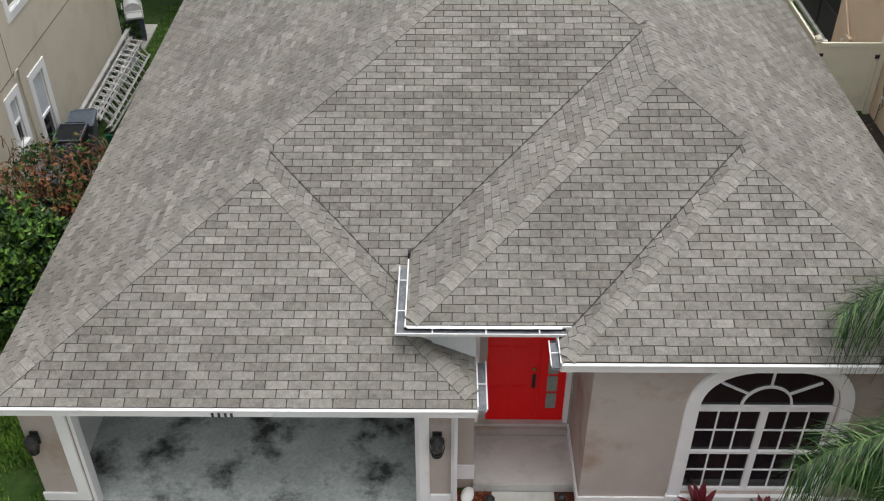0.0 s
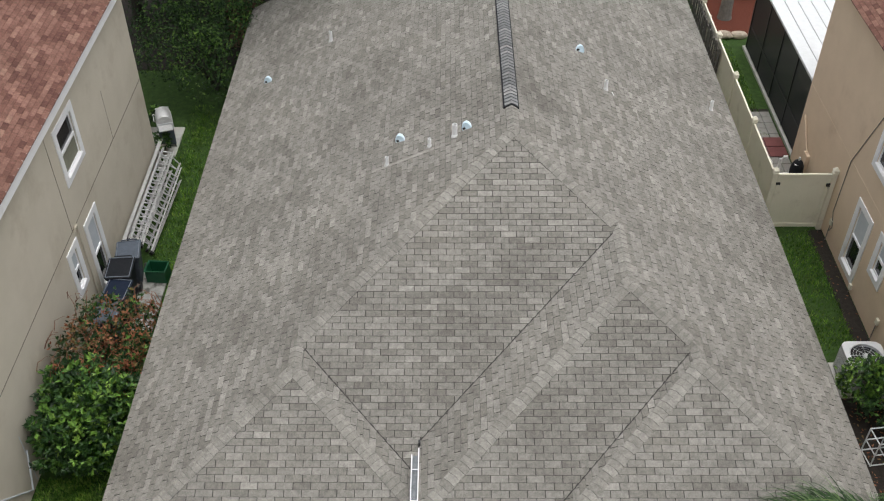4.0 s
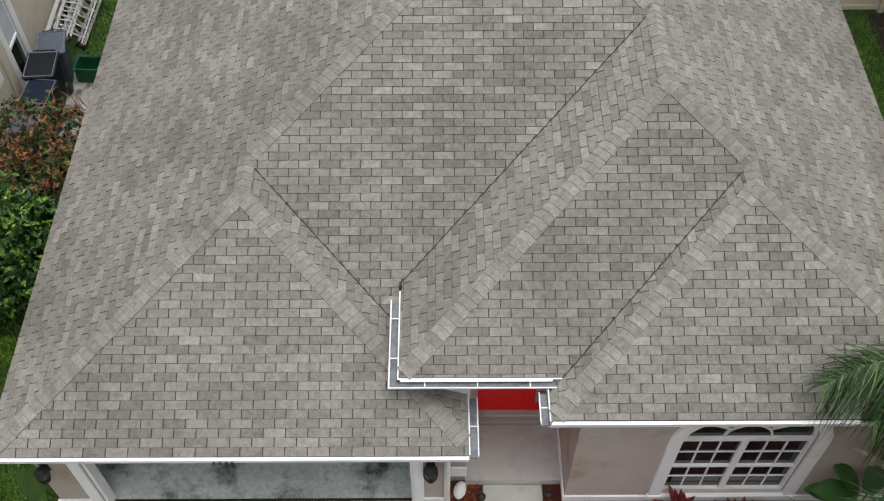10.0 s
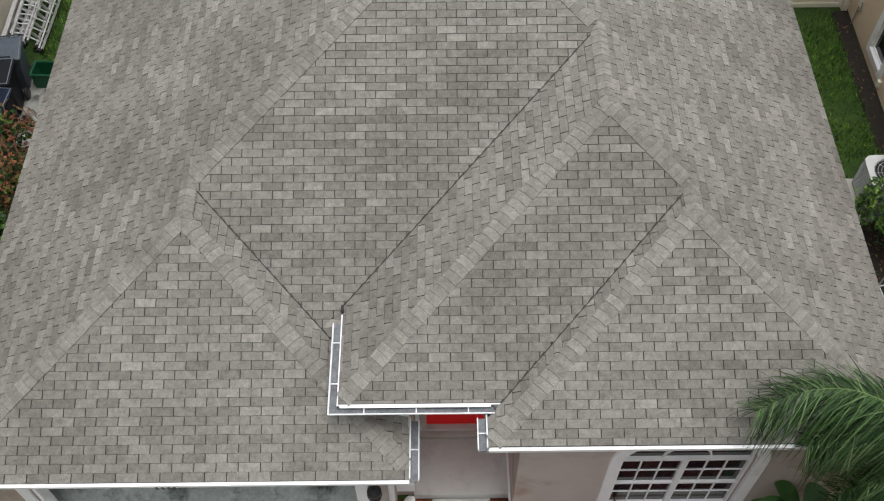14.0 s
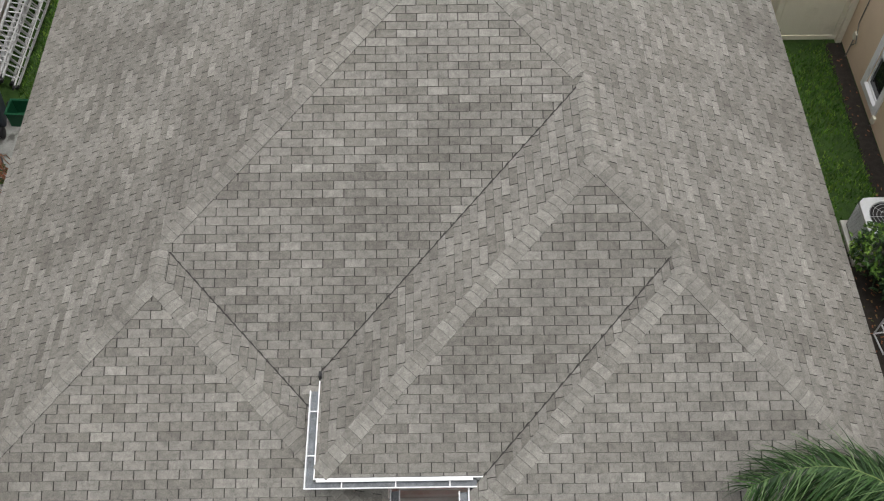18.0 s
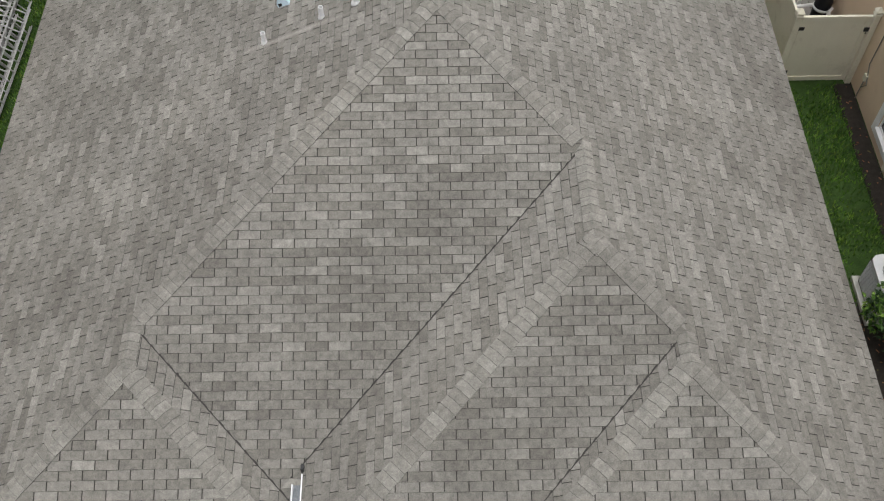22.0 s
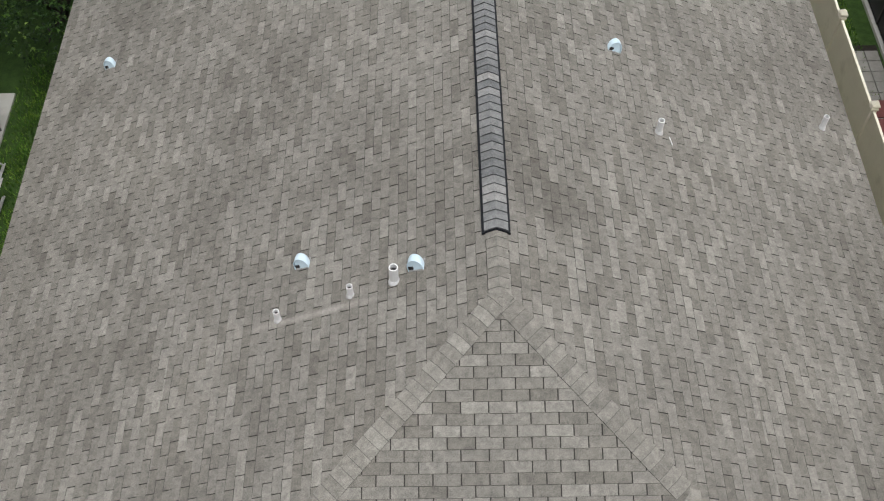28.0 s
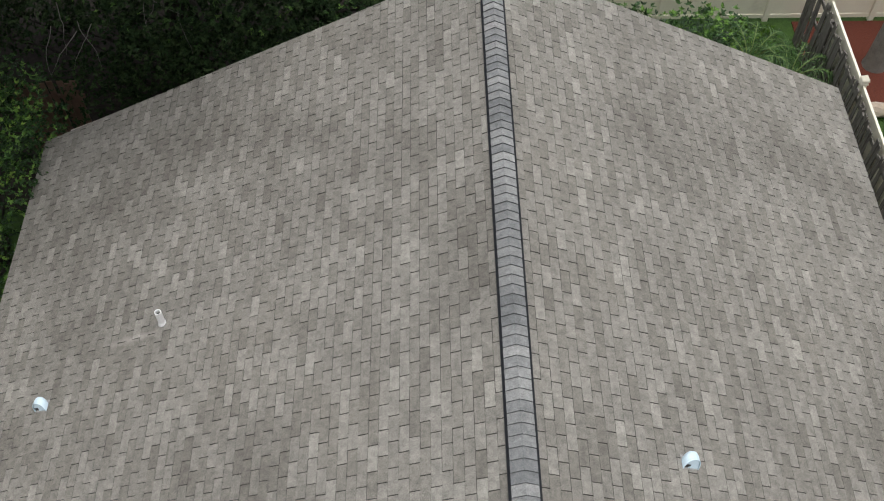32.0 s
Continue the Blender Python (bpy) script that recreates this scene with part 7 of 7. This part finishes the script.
tube("rim", [(-0.27, -0.21, 0.42), (0.27, -0.21, 0.42), (0.27, 0.21, 0.42), (-0.27, 0.21, 0.42), (-0.27, -0.21, 0.42)], 0.016, M_GREEN, crate, sides=6)


def ladder(at, L, wide, lab):
    l = thing("aluminium_ladder", lab, "ladder", "ladders", at=at)
    for s in (-wide / 2, wide / 2):
        bm = bmesh.new()
        for a in ((s - 0.014, s + 0.014, -0.035, -0.030), (s - 0.014, s + 0.014, 0.030, 0.035), (s - 0.003, s + 0.003, -0.030, 0.030)):
            add_box(bm, a[0], a[1], 0, L, a[2], a[3])
        part("stile", bm, M_ALU, l)
    k = 0.25
    while k < L:
        tube("rung", [(-wide / 2, k, 0), (wide / 2, k, 0)], 0.017, M_ALU, l, sides=8)
        k += 0.30
    for s in (-wide / 2, wide / 2):
        box("foot", s - 0.025, s + 0.025, -0.05, 0.03, -0.045, 0.045, M_BLACK, l, bevel=0.005)
    return l


ladder(pose(-8.5, 19.85, 0.25, 0, 68, 0.5), 4.4, 0.42, "dusty aluminium ladder lying on its edge along the wall")
ladder(pose(-8.4, 19.95, 0.25, 0, 70, -0.5), 4.1, 0.42, "dusty aluminium ladder leaning beside the wall")
ladder(pose(-8.16, 19.9, 0.24, 0, 55, -1.2), 3.9, 0.42, "dusty aluminium ladder resting against the others")
ladder(pose(-8.0, 19.8, 0.22, 0, 60, -2.0), 3.2, 0.40, "short aluminium ladder propped on the grass")
ladder(pose(-8.28, 19.82, 0.42, 0, 20, 0.0), 3.9, 0.36, "aluminium ladder section lying on top of the stack")
grill = thing("gas_grill", "steel gas grill with a curved lid and side shelf", "grill", at=pose(-8.52, 24.9, 0.03, 0, 0, -72))
lathe("lid", [(0.22, -0.30), (0.23, -0.29), (0.23, 0.29), (0.22, 0.30)], M_ALU, grill, sides=20, m=Matrix.Translation((0, 0, 0.90)) @ pose(0, 0, 0, 0, 90, 0))
box("firebox", -0.32, 0.32, -0.24, 0.24, 0.66, 0.90, M_STEEL, grill, bevel=0.02)
box("cabinet", -0.30, 0.30, -0.22, 0.22, 0.12, 0.66, M_GREYBIN, grill, bevel=0.01)
box("side_shelf", 0.34, 0.66, -0.2, 0.2, 0.84, 0.87, M_ALU, grill, bevel=0.006)
box("side_shelf", -0.66, -0.34, -0.2, 0.2, 0.84, 0.87, M_ALU, grill, bevel=0.006)
tube("lid_handle", [(-0.2, -0.25, 0.95), (-0.2, -0.29, 0.95), (0.2, -0.29, 0.95), (0.2, -0.25, 0.95)], 0.011, M_ALU, grill, sides=6)
for sx in (-0.27, 0.27):
    for sy in (-0.19, 0.19):
        tube("leg", [(sx, sy, 0.0), (sx, sy, 0.14)], 0.02, M_BLACK, grill, sides=8)
for k, (x, y, s) in enumerate(((-8.55, 24.35, 0.26), (-8.95, 25.75, 0.3))):
    pot = thing("potted_plant", "leafy green plant in a clay pot", "potted plant", "potted plants", at=pose(x, y, 0.03))
    lathe("pot", [(0.10, 0.0), (0.14, 0.22), (0.155, 0.24), (0.13, 0.235)], M_BRICK, pot, "clay pot", 16)
    v, f = cloud([((0, 0, 0.42), (s, s, 0.26))], 420, 0.10, 200 + k)
    raw("foliage", v, f, M_LEAF, pot)

# ---- small things by the front walk ----
def path_light(x, y):
    l = thing("path_light", "small dark round path light on a stake", "garden light", "path lights", at=pose(x, y, 0))
    tube("stake", [(0, 0, -0.08), (0, 0, 0.16)], 0.010, M_BLACK, l, sides=6)
    lathe("shade", [(0.068, 0.16), (0.075, 0.17), (0.055, 0.20), (0.02, 0.215)], M_BLACK, l, sides=16)
    lathe("lens", [(0.035, 0.12), (0.04, 0.16), (0.03, 0.161)], M_SMOKE, l, sides=12)


for x, y in ((0.66, 9.16), (0.66, 8.12), (1.73, 9.20), (1.74, 8.15)):
    path_light(x, y)
bm = bmesh.new()
bmesh.ops.create_icosphere(bm, subdivisions=3, radius=1.0)
for v in bm.verts:
    n = 1 + 0.1 * noise.noise(v.co * 1.3)
    v.co = Vector((v.co.x * 0.10 * n, v.co.y * 0.15 * n, v.co.z * 0.07 * n))
st = part("white_stone", bm, M_PVC)
st.matrix_world = pose(0.33, 9.32, 0.045, 0, 0, -18)
tagged(st, "smooth pale oval stone lying on red mulch", "stone")
br = box("edge_brick", -0.11, 0.11, -0.05, 0.05, 0, 0.05, M_BRICK, bevel=0.008)
br.matrix_world = pose(-5.55, 8.62, -0.02, 2, 3, -8)
tagged(br, "weathered brown brick lying in the grass", "brick")
M_PAVRED = surface("reddish_paver", (0.24, 0.15, 0.125), (0.36, 0.25, 0.21), 6, 70, 0.92, 0.3)
M_PAVTAN = surface("sand_paver", (0.46, 0.41, 0.33), (0.58, 0.53, 0.44), 6, 70, 0.92, 0.3)
walk_ = tagged(box("paver_walk", -12.0, -8.32, 3.0, 8.92, -0.10, -0.02, M_SOIL), "bed of a paver walk beside the lawn", "paver walk", kind="structure")
rng = random.Random(71)
for j in range(18):
    for i in range(8):
        x, y = -8.34 - (i + 1) * 0.22, 8.90 - (j + 1) * 0.22
        box("paver", x, x + 0.212, y, y + 0.212, -0.06, 0.015 + rng.uniform(-0.003, 0.003), M_PAVTAN if i == 0 or j == 0 else M_PAVRED, walk_)

# ---- pickup truck on the drive, tailgate down towards the garage ----
truck = thing("pickup_truck", "white pickup truck with its tailgate lowered", "pickup truck", at=pose(-1.52, 7.42, 0))
M_TRUCK = surface("white_car_paint", (0.62, 0.63, 0.64), (0.70, 0.71, 0.72), 2, 40, 0.25, 0.0, spec=0.5)
M_LINER = surface("dark_bed_liner", (0.018, 0.022, 0.032), (0.045, 0.052, 0.068), 12, 90, 0.6, 0.1, spec=0.2)
tg = box("tailgate", -0.80, 0.80, 0.02, 0.57, 0.70, 0.755, M_TRUCK, truck, "lowered tailgate", bevel=0.012)
box("tailgate_liner", -0.765, 0.765, 0.05, 0.545, 0.755, 0.765, M_LINER, tg, "dark ribbed liner")
for k in range(44):
    x = -0.60 + k * 1.2 / 43
    box("liner_rib", x - 0.007, x + 0.007, 0.08, 0.52, 0.765, 0.774, M_LINER, tg)
box("liner_edge", -0.765, 0.765, 0.53, 0.56, 0.757, 0.785, M_LINER, tg)
for sx in (-0.69, 0.69):
    lathe("liner_boss", [(0.075, 0.765), (0.075, 0.776), (0.055, 0.776), (0.05, 0.770), (0.03, 0.770), (0.028, 0.778)], M_LINER, tg, sides=20, m=Matrix.Translation((sx, 0.42, 0)))
box("bed_floor", -0.78, 0.78, -1.9, 0.0, 0.70, 0.75, M_LINER, truck)
for sx in (-1, 1):
    box("bed_side", min(sx * 0.80, sx * 0.95), max(sx * 0.80, sx * 0.95), -1.95, 0.0, 0.45, 1.28, M_TRUCK, truck, bevel=0.03)
    box("tail_lamp", min(sx * 0.82, sx * 0.955), max(sx * 0.82, sx * 0.955), -0.04, 0.006, 0.80, 1.18, M_RED, truck, "red tail lamp", bevel=0.01)
box("bed_front", -0.80, 0.80, -1.95, -1.9, 0.70, 1.28, M_TRUCK, truck)
box("bumper", -0.9, 0.9, 0.0, 0.14, 0.45, 0.62, M_ALU, truck, "metal rear bumper", bevel=0.02)
bm = bmesh.new()
prof = [(-1.97, 0.45), (-1.97, 1.30), (-2.15, 1.82), (-3.55, 1.82), (-4.15, 1.22), (-5.35, 1.10), (-5.45, 0.95), (-5.45, 0.45)]
a = [bm.verts.new((-0.93 if z < 1.5 else -0.76, y, z)) for y, z in prof]
b = [bm.verts.new((0.93 if z < 1.5 else 0.76, y, z)) for y, z in prof]
bm.faces.new(a[::-1])
bm.faces.new(b)
for i in range(len(prof)):
    j = (i + 1) % len(prof)
    bm.faces.new((a[i], a[j], b[j], b[i]))
bmesh.ops.bevel(bm, geom=bm.edges[:], offset=0.04, segments=2, affect="EDGES")
part("cab", bm, M_TRUCK, truck)
box("windscreen", -0.72, 0.72, -4.0, -3.62, 1.36, 1.74, M_GLASS, truck, m=Matrix.Translation((0, -3.86, 1.52)) @ pose(0, 0, 0, 42, 0, 0) @ Matrix.Translation((0, 3.81, -1.55)))
box("rear_window", -0.62, 0.62, -2.08, -2.05, 1.38, 1.72, M_GLASS, truck, m=Matrix.Translation((0, -2.06, 1.55)) @ pose(0, 0, 0, 19, 0, 0) @ Matrix.Translation((0, 2.065, -1.55)))
for sx in (-0.80, 0.80):
    for y in (-1.0, -4.55):
        w = lathe("wheel", [(0.20, -0.11), (0.36, -0.11), (0.38, -0.08), (0.38, 0.08), (0.36, 0.11), (0.20, 0.11)], M_BLACK, truck, "black tyre", 24, Matrix.Translation((sx, y, 0.38)) @ pose(0, 0, 0, 0, 90, 0))
        lathe("rim", [(0.05, -0.115), (0.2, -0.118), (0.2, 0.118), (0.05, 0.115)], M_ALU, w, "metal rim", 20, Matrix.Translation((sx, y, 0.38)) @ pose(0, 0, 0, 0, 90, 0))
tray = thing("tool_tray", "black and white tray of tools on the tailgate", "tool tray", at=pose(-1.82, 7.80, 0.776))
box("tray_bottom", -0.17, 0.17, -0.12, 0.12, 0.0, 0.012, M_BLACK, tray)
for a in ((-0.17, 0.17, -0.12, -0.108), (-0.17, 0.17, 0.108, 0.12), (-0.17, -0.158, -0.108, 0.108), (0.158, 0.17, -0.108, 0.108)):
    box("tray_side", *a, 0.0, 0.06, M_RIM, tray)
for k, x in enumerate((-0.1, -0.02, 0.07, 0.12)):
    tube("tool", [(x, -0.08, 0.03), (x + 0.02, 0.0, 0.04), (x, 0.08, 0.03)], 0.016, M_BLACK if k % 2 else M_STEEL, tray, sides=6)
ladder(pose(-8.2, 19.6, 0.50, 0, 12, 0.6), 4.2, 0.34, "dusty aluminium ladder section on top of the stack")
ladder(pose(-7.95, 19.5, 0.44, 0, 35, -0.8), 3.7, 0.34, "paint-splashed aluminium ladder on the stack")
plank = thing("scaffold_plank", "pale dusty plank lying along the ladders", "plank", at=pose(-8.48, 19.6, 0.62, 0, 0, 0.3))
box("board", -0.05, 0.05, 0, 4.6, 0, 0.035, M_ALU, plank, bevel=0.004)
for y in (0.5, 4.0):
    box("batten", -0.05, 0.05, y, y + 0.08, -0.60, 0.0, M_ALU, plank)
roof_caps()
ridge_vent()
roof_shingles()
